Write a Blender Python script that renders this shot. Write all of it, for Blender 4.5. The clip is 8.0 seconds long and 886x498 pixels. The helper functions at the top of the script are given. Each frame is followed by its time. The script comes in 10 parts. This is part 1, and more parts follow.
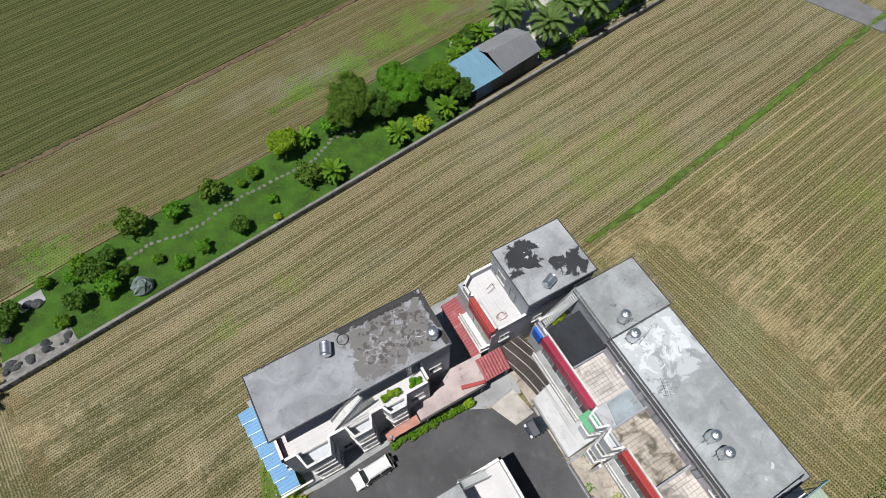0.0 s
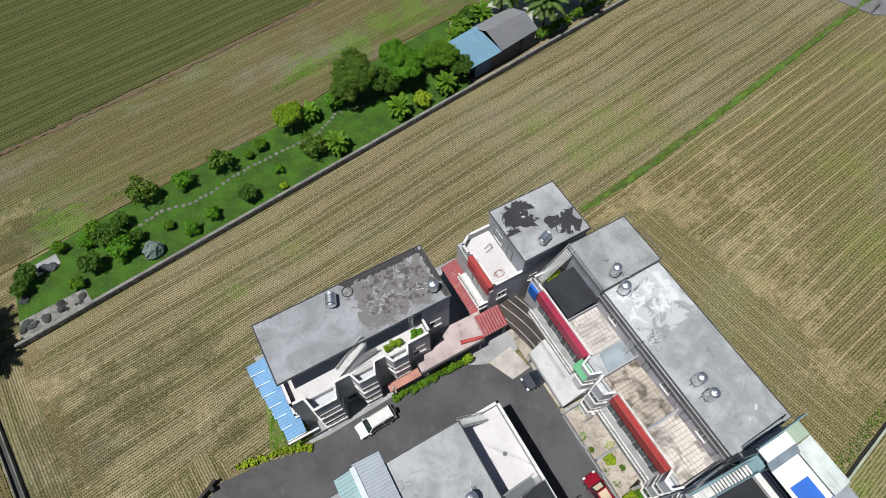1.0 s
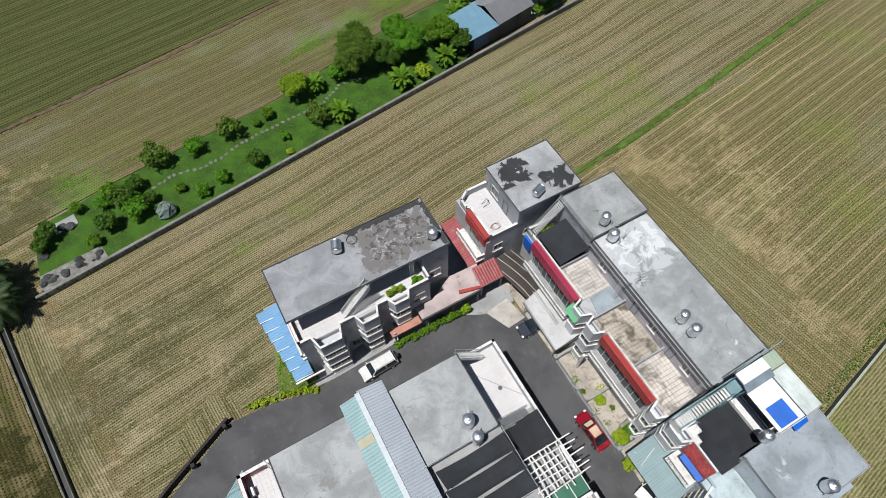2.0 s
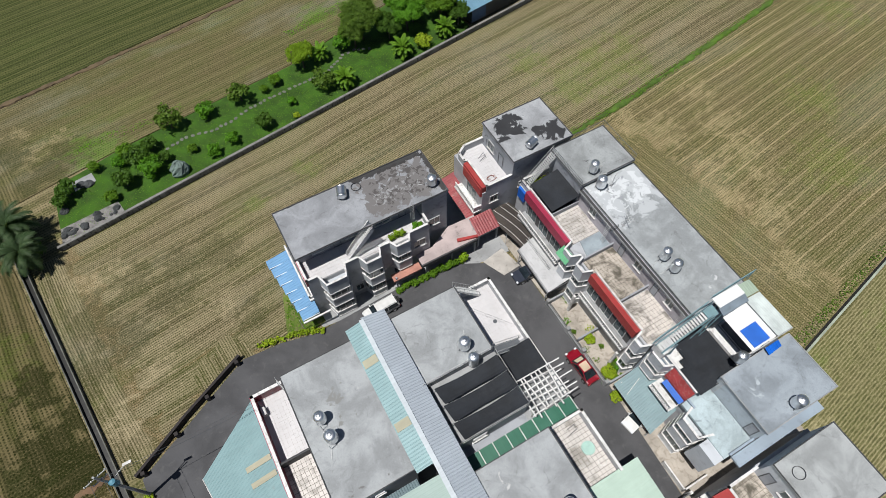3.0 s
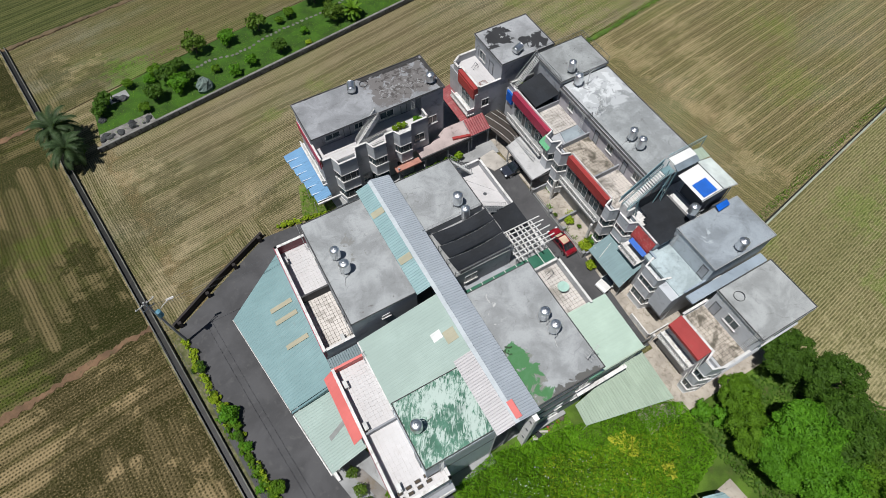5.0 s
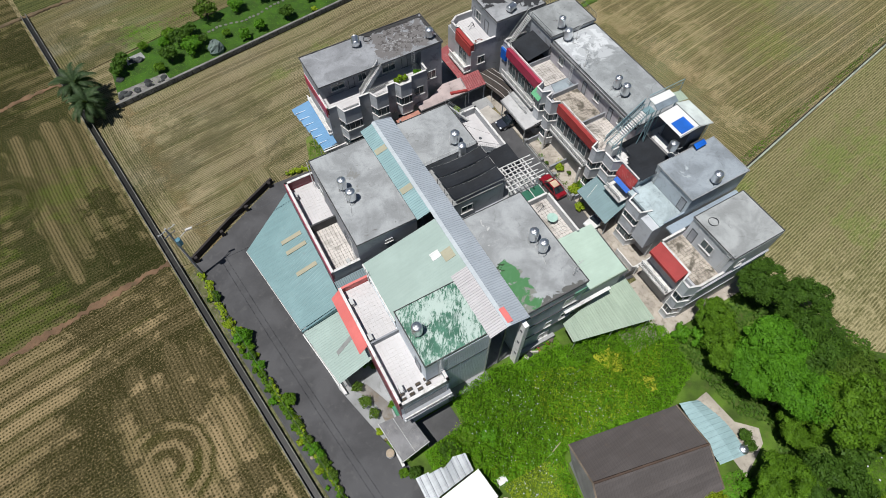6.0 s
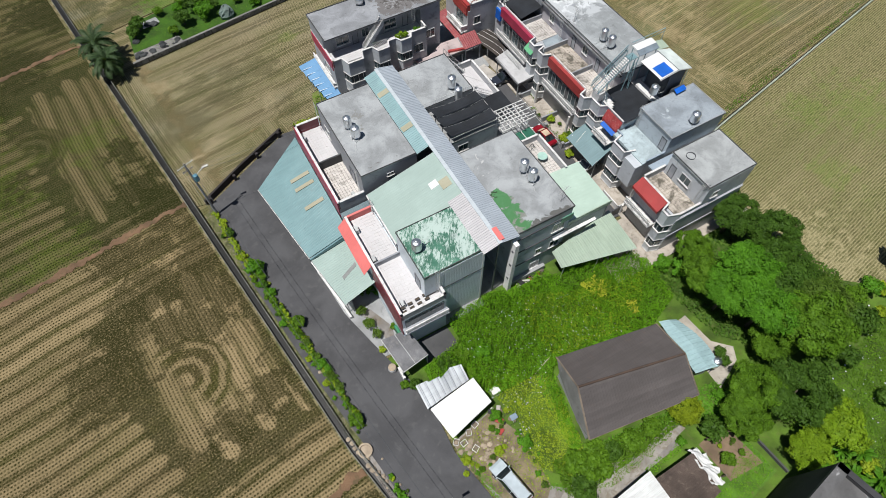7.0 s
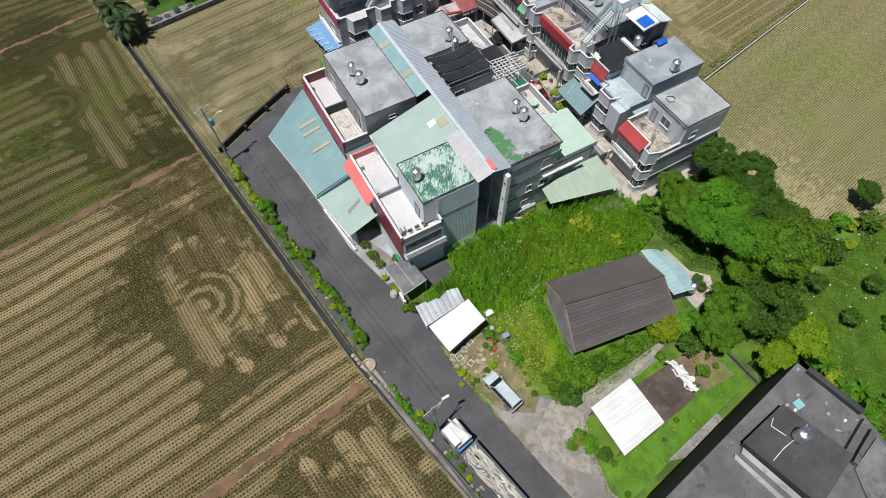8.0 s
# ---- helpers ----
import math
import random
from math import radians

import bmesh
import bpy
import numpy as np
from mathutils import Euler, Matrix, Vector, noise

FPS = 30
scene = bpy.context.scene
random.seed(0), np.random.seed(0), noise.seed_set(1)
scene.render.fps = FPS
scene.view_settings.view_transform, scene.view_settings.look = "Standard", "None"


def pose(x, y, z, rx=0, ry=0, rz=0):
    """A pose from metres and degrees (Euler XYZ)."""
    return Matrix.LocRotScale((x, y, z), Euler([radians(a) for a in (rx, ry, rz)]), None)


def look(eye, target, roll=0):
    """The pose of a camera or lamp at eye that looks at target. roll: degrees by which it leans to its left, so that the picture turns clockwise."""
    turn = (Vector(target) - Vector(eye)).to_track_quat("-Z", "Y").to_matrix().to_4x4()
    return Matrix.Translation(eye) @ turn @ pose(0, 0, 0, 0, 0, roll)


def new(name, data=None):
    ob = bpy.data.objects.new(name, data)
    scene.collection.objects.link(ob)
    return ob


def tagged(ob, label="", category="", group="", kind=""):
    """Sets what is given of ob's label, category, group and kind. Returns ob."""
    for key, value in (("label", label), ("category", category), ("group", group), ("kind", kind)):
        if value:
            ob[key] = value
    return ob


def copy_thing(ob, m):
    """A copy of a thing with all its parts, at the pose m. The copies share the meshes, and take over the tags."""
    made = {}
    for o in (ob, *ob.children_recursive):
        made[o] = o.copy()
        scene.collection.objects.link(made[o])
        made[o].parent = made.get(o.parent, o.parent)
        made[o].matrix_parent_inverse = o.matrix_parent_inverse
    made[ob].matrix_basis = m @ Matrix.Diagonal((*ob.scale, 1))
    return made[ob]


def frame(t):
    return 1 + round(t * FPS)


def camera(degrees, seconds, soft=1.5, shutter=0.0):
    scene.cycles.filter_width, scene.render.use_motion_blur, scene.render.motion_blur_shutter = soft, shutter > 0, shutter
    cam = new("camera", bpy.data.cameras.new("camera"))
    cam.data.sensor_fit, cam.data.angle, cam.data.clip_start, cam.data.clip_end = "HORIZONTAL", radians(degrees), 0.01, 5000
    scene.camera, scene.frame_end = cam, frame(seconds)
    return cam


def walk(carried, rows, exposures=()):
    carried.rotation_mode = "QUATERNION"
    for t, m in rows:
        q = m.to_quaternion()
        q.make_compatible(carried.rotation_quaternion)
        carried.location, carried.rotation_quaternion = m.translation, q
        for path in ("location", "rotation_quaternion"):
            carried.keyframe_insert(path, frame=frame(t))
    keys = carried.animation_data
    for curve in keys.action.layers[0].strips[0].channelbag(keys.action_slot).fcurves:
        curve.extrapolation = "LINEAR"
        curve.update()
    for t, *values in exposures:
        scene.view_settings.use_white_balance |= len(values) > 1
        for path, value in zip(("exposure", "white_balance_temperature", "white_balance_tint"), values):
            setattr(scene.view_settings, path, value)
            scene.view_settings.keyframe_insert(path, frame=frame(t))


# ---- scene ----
cam = camera(76.68, 8.0, soft=0.85)
PATH = [
    (0, (0.002, -0.006, 61.247), (0.000, 9.841, 43.839), 0.063),
    (0.5, (-0.006, -2.499, 61.163), (-0.006, 7.402, 43.785), 0.087),
    (1, (0.009, -5.223, 61.280), (0.006, 4.690, 43.910), 0.065),
    (1.5, (0.128, -8.230, 61.375), (0.099, 1.693, 44.010), -0.112),
    (3, (0.617, -18.621, 61.769), (0.503, -8.661, 44.426), -0.585),
    (3.5, (0.707, -22.574, 61.855), (0.585, -12.603, 44.519), -0.624),
    (4, (0.805, -26.743, 61.986), (0.681, -16.764, 44.654), -0.665),
    (4.5, (0.948, -31.101, 62.082), (0.823, -21.089, 44.769), -0.634),
    (6, (1.222, -44.849, 62.472), (1.126, -34.748, 45.210), -0.548),
    (6.5, (1.357, -49.699, 62.490), (1.259, -39.548, 45.258), -0.562),
    (7, (1.562, -54.398, 62.638), (1.446, -44.251, 45.404), -0.687),
    (7.5, (1.858, -59.179, 62.800), (1.702, -49.027, 45.568), -0.895),
    (8, (1.958, -64.202, 62.830), (1.813, -53.990, 45.634), -0.836),
]
walk(cam, [(t, look(eye, target, roll)) for t, eye, target, roll in PATH], [(0.0, -0.03), (1.5, -0.06), (3.0, -0.14), (4.5, -0.2), (6.0, -0.16), (7.0, -0.08), (8.0, -0.04)])

# ---- light ----
SUN_DIR = Vector((-0.2577, -0.2146, 1.0)).normalized()
world = bpy.data.worlds.new("sky")
scene.world = world
world.use_nodes = True
wn, wl = world.node_tree.nodes, world.node_tree.links
sky = wn.new("ShaderNodeTexSky")
sky.sky_type = "NISHITA"
sky.sun_disc = False
sky.air_density = 0.8
sky.dust_density = 0.4
sky.sun_elevation = math.asin(SUN_DIR.z)
sky.sun_rotation = math.atan2(SUN_DIR.x, SUN_DIR.y)
wl.new(sky.outputs[0], wn["Background"].inputs[0])
wn["Background"].inputs[1].default_value = 0.05
sun_data = bpy.data.lights.new("sun", "SUN")
sun_data.energy = 5.0
sun_data.angle = radians(0.53)
sun_data.color = (1.0, 0.983, 0.96)
sun = new("sun", sun_data)
sun.matrix_world = SUN_DIR.to_track_quat("Z", "Y").to_matrix().to_4x4()
scene.view_settings.exposure = 0.0

# ---- plan frame: the village grid is turned 29.5 degrees ----
GRID = Matrix.Rotation(radians(29.5), 4, "Z")
ORIGIN = {}


class Mb:
    """Collects vertices and faces of one mesh."""

    def __init__(self):
        self.v, self.f = [], []

    def add(self, verts, faces):
        n = len(self.v)
        self.v += [tuple(p) for p in verts]
        self.f += [tuple(i + n for i in f) for f in faces]
        return self

    def box(self, x0, x1, y0, y1, z0, z1):
        x0, x1, y0, y1, z0, z1 = min(x0, x1), max(x0, x1), min(y0, y1), max(y0, y1), min(z0, z1), max(z0, z1)
        return self.add([(x0, y0, z0), (x1, y0, z0), (x1, y1, z0), (x0, y1, z0), (x0, y0, z1), (x1, y0, z1), (x1, y1, z1), (x0, y1, z1)],
                        [(3, 2, 1, 0), (4, 5, 6, 7), (0, 1, 5, 4), (1, 2, 6, 5), (2, 3, 7, 6), (3, 0, 4, 7)])

    def prism(self, pts, z0, z1):
        n = len(pts)
        area = sum(pts[i - 1][0] * pts[i][1] - pts[i][0] * pts[i - 1][1] for i in range(n))
        if area < 0:
            pts = pts[::-1]
        a = z0 if isinstance(z0, (list, tuple)) else [z0] * n
        b = z1 if isinstance(z1, (list, tuple)) else [z1] * n
        vs = [(p[0], p[1], a[i]) for i, p in enumerate(pts)] + [(p[0], p[1], b[i]) for i, p in enumerate(pts)]
        return self.add(vs, [tuple(range(n))[::-1], tuple(range(n, 2 * n))] + [(i, (i + 1) % n, n + (i + 1) % n, n + i) for i in range(n)])

    def tube(self, p, q, r, n=6, r2=None):
        p, q = Vector(p), Vector(q)
        d = (q - p).normalized()
        a = d.orthogonal().normalized()
        b = d.cross(a)
        r2 = r if r2 is None else r2
        vs = [p + r * (a * math.cos(t) + b * math.sin(t)) for t in (2 * math.pi * i / n for i in range(n))]
        vs += [q + r2 * (a * math.cos(t) + b * math.sin(t)) for t in (2 * math.pi * i / n for i in range(n))]
        return self.add(vs, [(i, (i + 1) % n, n + (i + 1) % n, n + i) for i in range(n)] + [tuple(range(n))[::-1], tuple(range(n, 2 * n))])

    def cable(self, pts, r, n=5):
        """One continuous round bar along a line."""
        pts = [Vector(p) for p in pts]
        vs, fs = [], []
        for i, p in enumerate(pts):
            d = (pts[min(len(pts) - 1, i + 1)] - pts[max(0, i - 1)]).normalized()
            a = d.cross(Vector((0.02, 0.01, 1))).normalized()
            b = d.cross(a)
            vs += [p + r * (a * math.cos(t) + b * math.sin(t)) for t in (2 * math.pi * k / n for k in range(n))]
        for i in range(len(pts) - 1):
            fs += [(i * n + k, i * n + (k + 1) % n, i * n + n + (k + 1) % n, i * n + n + k) for k in range(n)]
        return self.add(vs, fs)

    def path(self, pts, r, n=5):
        for a, b in zip(pts, pts[1:]):
            self.tube(a, b, r, n)
        return self

    def lathe(self, cx, cy, prof, n=18):
        """A body of revolution from (radius, height) pairs."""
        m = len(prof)
        vs = [(cx + r * math.cos(2 * math.pi * i / n), cy + r * math.sin(2 * math.pi * i / n), z) for r, z in prof for i in range(n)]
        fs = [(k * n + i, k * n + (i + 1) % n, (k + 1) * n + (i + 1) % n, (k + 1) * n + i) for k in range(m - 1) for i in range(n)]
        fs += [tuple(range(n))[::-1], tuple(range((m - 1) * n, m * n))]
        return self.add(vs, fs)

    def wall(self, pts, z0, z1, th, closed=False):
        """Upright wall of a thickness along a line, its outer face on the line's right."""
        q = list(pts) + ([pts[0]] if closed else [])
        for a, b in zip(q, q[1:]):
            d = Vector((b[0] - a[0], b[1] - a[1])).normalized()
            nrm = Vector((-d.y, d.x)) * th
            e = d * (th * 0.0)
            self.prism([(a[0] - e.x, a[1] - e.y), (b[0] + e.x, b[1] + e.y), (b[0] + e.x + nrm.x, b[1] + e.y + nrm.y), (a[0] - e.x + nrm.x, a[1] - e.y + nrm.y)], z0, z1)
        return self

    def sheet(self, a, b, c, d, pitch=0.25, depth=0.05, thick=0.03, sharp=0.35):
        """Ribbed metal sheet: corners a, b along the ribs' row, a to d along a rib."""
        a, b, c, d = Vector(a), Vector(b), Vector(c), Vector(d)
        up = (b - a).cross(d - a).normalized()
        if up.z < 0:
            up = -up
        n = max(2, int((b - a).length / pitch))
        ts, hs = [], []
        for i in range(n):
            for s, h in ((0.0, 0.0), (0.5 - sharp / 2, 0.0), (0.5 - sharp / 5, 1.0), (0.5 + sharp / 5, 1.0), (0.5 + sharp / 2, 0.0)):
                ts.append((i + s) / n), hs.append(h * depth)
        ts.append(1.0), hs.append(0.0)
        k = len(ts)
        vs = [a.lerp(b, t) + up * h for t, h in zip(ts, hs)] + [d.lerp(c, t) + up * h for t, h in zip(ts, hs)]
        vs += [p - up * thick for p in vs]
        fs = [(i, i + 1, k + i + 1, k + i) for i in range(k - 1)] + [(2 * k + i, 3 * k + i, 3 * k + i + 1, 2 * k + i + 1) for i in range(k - 1)]
        fs += [(i, 2 * k + i, 2 * k + i + 1, i + 1) for i in range(k - 1)] + [(k + i, k + i + 1, 3 * k + i + 1, 3 * k + i) for i in range(k - 1)]
        fs += [(0, k, 3 * k, 2 * k), (k - 1, 3 * k - 1, 4 * k - 1, 2 * k - 1)]
        return self.add(vs, fs)

    def mesh(self, name, o=(0, 0, 0)):
        me = bpy.data.meshes.new(name)
        me.from_pydata([(p[0] - o[0], p[1] - o[1], p[2] - o[2]) for p in self.v], [], self.f)
        me.update()
        return me


def thing(name, u, v, z=0.0, label="", category="", group="", kind="", turn=0.0):
    """A top-level empty at the base of a thing, on the village grid."""
    ob = new(name)
    ob.empty_display_size = 0.3
    ob.matrix_world = GRID @ pose(u, v, z, 0, 0, turn)
    ORIGIN[ob.name] = (u, v, z)
    return tagged(ob, label, category, group, kind)


def part(name, mb, material, parent, label="", smooth=False, local=False):
    """One mesh object under a thing or a part."""
    o = (0, 0, 0) if local else ORIGIN[parent.name]
    me = mb.mesh(name, o) if isinstance(mb, Mb) else mb
    if not me.materials:
        me.materials.append(material)
    if smooth:
        me.shade_smooth()
    ob = new(name, me)
    ob.parent = parent
    ORIGIN[ob.name] = (0, 0, 0) if local else ORIGIN[parent.name]
    return tagged(ob, label)


def lay(name, mb, material, label, category, kind="structure", smooth=False, group=""):
    """A single top-level mesh on the village grid."""
    xs = [p[0] for p in mb.v]
    ys = [p[1] for p in mb.v]
    zs = [p[2] for p in mb.v]
    o = ((min(xs) + max(xs)) / 2, (min(ys) + max(ys)) / 2, min(zs))
    me = mb.mesh(name, o)
    me.materials.append(material)
    if smooth:
        me.shade_smooth()
    ob = new(name, me)
    ob.matrix_world = GRID @ pose(*o)
    ORIGIN[ob.name] = o
    return tagged(ob, label, category, group, kind)


# ---- materials ----
def nodes(name):
    m = bpy.data.materials.new(name)
    m.use_nodes = True
    nt = m.node_tree
    return m, nt, nt.nodes, nt.links, nt.nodes["Principled BSDF"]


class Net:
    """Short-hand for building node trees."""

    def __init__(self, name):
        self.m, self.t, self.n, self.l, self.b = nodes(name)

    def put(self, sock, x):
        if isinstance(x, (int, float)):
            sock.default_value = x
        elif isinstance(x, (tuple, list)):
            sock.default_value = (*x, 1.0) if len(x) == 3 and sock.type == "RGBA" else x
        else:
            self.l.new(x, sock)

    def pos(self, turn=0.0, scale=(1, 1, 1), obj=False):
        if obj:
            src = self.n.new("ShaderNodeTexCoord").outputs["Object"]
        else:
            src = self.n.new("ShaderNodeNewGeometry").outputs["Position"]
        mp = self.n.new("ShaderNodeMapping")
        mp.vector_type = "POINT"
        mp.inputs["Rotation"].default_value = (0, 0, -radians(turn))
        self.l.new(src, mp.inputs["Vector"])
        m2 = self.n.new("ShaderNodeMapping")
        m2.inputs["Scale"].default_value = scale
        self.l.new(mp.outputs[0], m2.inputs["Vector"])
        return m2.outputs[0]

    def noise(self, vec, scale, detail=4.0, rough=0.55, distort=0.0):
        t = self.n.new("ShaderNodeTexNoise")
        self.l.new(vec, t.inputs["Vector"])
        t.inputs["Scale"].default_value, t.inputs["Detail"].default_value, t.inputs["Roughness"].default_value, t.inputs["Distortion"].default_value = scale, detail, rough, distort
        return t.outputs["Fac"]

    def voro(self, vec, scale, feature="F1", out="Distance"):
        t = self.n.new("ShaderNodeTexVoronoi")
        t.feature = feature
        self.l.new(vec, t.inputs["Vector"])
        t.inputs["Scale"].default_value = scale
        return t.outputs[out]

    def ramp(self, x, lo, hi, a=0.0, b=1.0):
        t = self.n.new("ShaderNodeMapRange")
        t.interpolation_type = "SMOOTHSTEP"
        for s, y in zip(("Value", "From Min", "From Max", "To Min", "To Max"), (x, lo, hi, a, b)):
            self.put(t.inputs[s], y)
        return t.outputs["Result"]

    def op(self, kind, a, b=0.0):
        t = self.n.new("ShaderNodeMath")
        t.operation = kind
        self.put(t.inputs[0], a), self.put(t.inputs[1], b)
        return t.outputs[0]

    def mix(self, fac, a, b, mode="MIX"):
        t = self.n.new("ShaderNodeMix")
        t.data_type, t.blend_type = "RGBA", mode
        self.put(t.inputs[0], fac), self.put(t.inputs[6], a), self.put(t.inputs[7], b)
        return t.outputs[2]

    def axes(self, vec):
        t = self.n.new("ShaderNodeSeparateXYZ")
        self.l.new(vec, t.inputs[0])
        return t.outputs

    def rand(self):
        return self.n.new("ShaderNodeObjectInfo").outputs["Random"]

    def island(self):
        return self.n.new("ShaderNodeNewGeometry").outputs["Random Per Island"]

    def bump(self, h, strength=0.3, dist=0.02):
        t = self.n.new("ShaderNodeBump")
        t.inputs["Strength"].default_value, t.inputs["Distance"].default_value = strength, dist
        self.l.new(h, t.inputs["Height"])
        self.l.new(t.outputs[0], self.b.inputs["Normal"])

    def done(self, colour, rough=0.8, metal=0.0, **more):
        self.put(self.b.inputs["Base Color"], colour)
        self.put(self.b.inputs["Roughness"], rough)
        self.put(self.b.inputs["Metallic"], metal)
        for k, x in more.items():
            self.put(self.b.inputs[k.replace("_", " ")], x)
        return self.m


def plain(name, c, rough=0.7, metal=0.0, vary=0.25, scale=1.5, dirt=0.3, dirt_c=(0.08, 0.075, 0.065), bump=0.15, fine=30.0, rand=0.0, spec=0.5, cover=0.52):
    """A painted or cast surface: two scales of tone, some dirt and fine relief."""
    k = Net(name)
    p = k.pos()
    big, small = k.noise(p, scale * 0.3, 5), k.noise(p, fine, 3)
    lo = tuple(x * (1 - vary) for x in c)
    hi = tuple(min(1.0, x * (1 + vary * 0.6)) for x in c)
    col = k.mix(k.ramp(big, 0.3, 0.7), lo, hi)
    col = k.mix(k.op("MULTIPLY", k.ramp(small, 0.35, 0.75), 0.25), col, lo)
    if dirt:
        d = k.ramp(k.noise(p, scale, 8, 0.65, 0.6), cover, cover + 0.2)
        col = k.mix(k.op("MULTIPLY", d, dirt), col, dirt_c)
    if rand:
        col = k.mix(k.op("MULTIPLY", k.rand(), rand), col, tuple(x * 0.45 for x in c))
    if bump:
        k.bump(small, bump, 0.01)
    return k.done(col, k.ramp(small, 0.2, 0.8, max(0.05, rough - 0.1), min(1.0, rough + 0.1)), metal, **{"Specular_IOR_Level": spec})


def leaf_mat(name, a, b, c=None, rough=0.55):
    """Leaves: tone per leaf and per clump, a little light through them."""
    k = Net(name)
    r = k.island()
    col = k.mix(r, a, b)
    col = k.mix(k.op("MULTIPLY", k.ramp(k.noise(k.pos(), 0.9, 3), 0.4, 0.65), 0.55), col, c or tuple(x * 0.55 for x in a))
    col = k.mix(k.op("MULTIPLY", k.rand(), 0.25), col, tuple(x * 0.6 for x in b))
    m = k.done(col, rough, 0.0, **{"Specular_IOR_Level": 0.15})
    tr = k.n.new("ShaderNodeBsdfTranslucent")
    mx = k.n.new("ShaderNodeMixShader")
    mx.inputs[0].default_value = 0.22
    k.l.new(k.mix(0.5, col, (0.25, 0.4, 0.03)), tr.inputs["Color"])
    k.l.new(k.b.outputs[0], mx.inputs[1])
    k.l.new(tr.outputs[0], mx.inputs[2])
    k.l.new(mx.outputs[0], k.n["Material Output"].inputs["Surface"])
    return m


def roof_mat(name, base, stains_and_shade=(), turn=29.5, blotch=0.35, dark=(0.07, 0.065, 0.06)):
    """Screeded roof: cloudy grey, fine dirt, ponding marks; stains are (u0, u1, v0, v1, threshold, colour, size, edge) in the plan."""
    k = Net(name)
    p = k.pos(turn)
    x, y, _ = k.axes(p)
    cloud, mid, fine = k.noise(p, 0.35, 5, 0.6, 0.5), k.noise(p, 1.6, 7, 0.65, 0.3), k.noise(p, 25, 3)
    col = k.mix(k.ramp(cloud, 0.35, 0.65), tuple(c * 0.78 for c in base), tuple(min(1, c * 1.18) for c in base))
    col = k.mix(k.op("MULTIPLY", k.ramp(mid, 0.52, 0.7), blotch), col, tuple(c * 0.5 for c in base))
    col = k.mix(k.op("MULTIPLY", k.ramp(fine, 0.4, 0.75), 0.25), col, dark)
    speck = k.noise(k.pos(turn), 6.0, 5, 0.8)
    col = k.mix(k.op("MULTIPLY", k.ramp(speck, 0.56, 0.72), 0.4), col, tuple(c * 0.45 for c in base))
    col = k.mix(k.op("MULTIPLY", k.ramp(speck, 0.44, 0.3), 0.3), col, tuple(min(1.0, c * 1.5) for c in base))
    wv = k.n.new("ShaderNodeVectorMath")
    wv.operation = "ADD"
    nz_ = k.n.new("ShaderNodeTexNoise")
    nz_.inputs["Scale"].default_value = 0.8
    k.l.new(p, nz_.inputs["Vector"]), k.l.new(p, wv.inputs[0]), k.l.new(nz_.outputs["Color"], wv.inputs[1])
    crack = k.op("MULTIPLY", k.ramp(k.voro(wv.outputs[0], 0.3, "DISTANCE_TO_EDGE"), 0.012, 0.004), k.ramp(mid, 0.45, 0.6))
    col = k.mix(k.op("MULTIPLY", crack, 0.25), col, dark)
    for u0, u1, v0, v1, thr, c, size, *edge in stains_and_shade:
        soft = edge[0] if edge else 1.6
        m = k.op("MULTIPLY", k.op("MULTIPLY", k.ramp(x, u0 - soft, u0 + soft), k.ramp(x, u1 + soft, u1 - soft)), k.op("MULTIPLY", k.ramp(y, v0 - soft, v0 + soft), k.ramp(y, v1 + soft, v1 - soft)))
        s = k.noise(k.pos(turn), size, 8, 0.62, 0.7)
        st = k.ramp(k.op("ADD", s, k.op("MULTIPLY", m, 0.5)), thr + 0.5 - 0.02, thr + 0.5 + 0.04)
        col = k.mix(k.op("MULTIPLY", st, 0.92), col, c)
    k.bump(k.op("ADD", fine, mid), 0.12, 0.02)
    return k.done(col, k.ramp(cloud, 0.3, 0.7, 0.75, 0.92), 0.0, **{"Specular_IOR_Level": 0.3})


def metal_sheet_mat(name, c, rust=0.3, rough=0.45, metal=0.0, streak=0.3, turn=29.5, axis=0, rust_c=(0.16, 0.1, 0.06), rand=0.0):
    """Painted ribbed sheet: fading, streaks along the ribs, some rust."""
    k = Net(name)
    st = k.noise(k.pos(turn, (0.25, 5.0, 1.0) if axis == 0 else (5.0, 0.25, 1.0)), 1.0, 4)
    big = k.noise(k.pos(turn), 0.4, 5, 0.6)
    col = k.mix(k.op("MULTIPLY", k.ramp(st, 0.35, 0.7), streak), c, tuple(min(1, x * 0.6) for x in c))
    col = k.mix(k.ramp(big, 0.4, 0.75, 0.0, 0.35), col, tuple(min(1, x * 1.25 + 0.03) for x in c))
    col = k.mix(k.op("MULTIPLY", k.ramp(k.noise(k.pos(turn), 1.3, 8, 0.7), 0.58, 0.75), rust), col, rust_c)
    if rand:
        col = k.mix(k.op("MULTIPLY", k.rand(), rand), col, tuple(x * 0.5 for x in c))
    k.bump(big, 0.05, 0.02)
    return k.done(col, rough, metal)


def glass_mat(name, tint=(0.03, 0.045, 0.05)):
    k = Net(name)
    col = k.mix(k.ramp(k.noise(k.pos(), 0.8, 3), 0.35, 0.7), tint, tuple(x * 2.2 for x in tint))
    return k.done(col, 0.08, 0.0, **{"Specular_IOR_Level": 0.8})


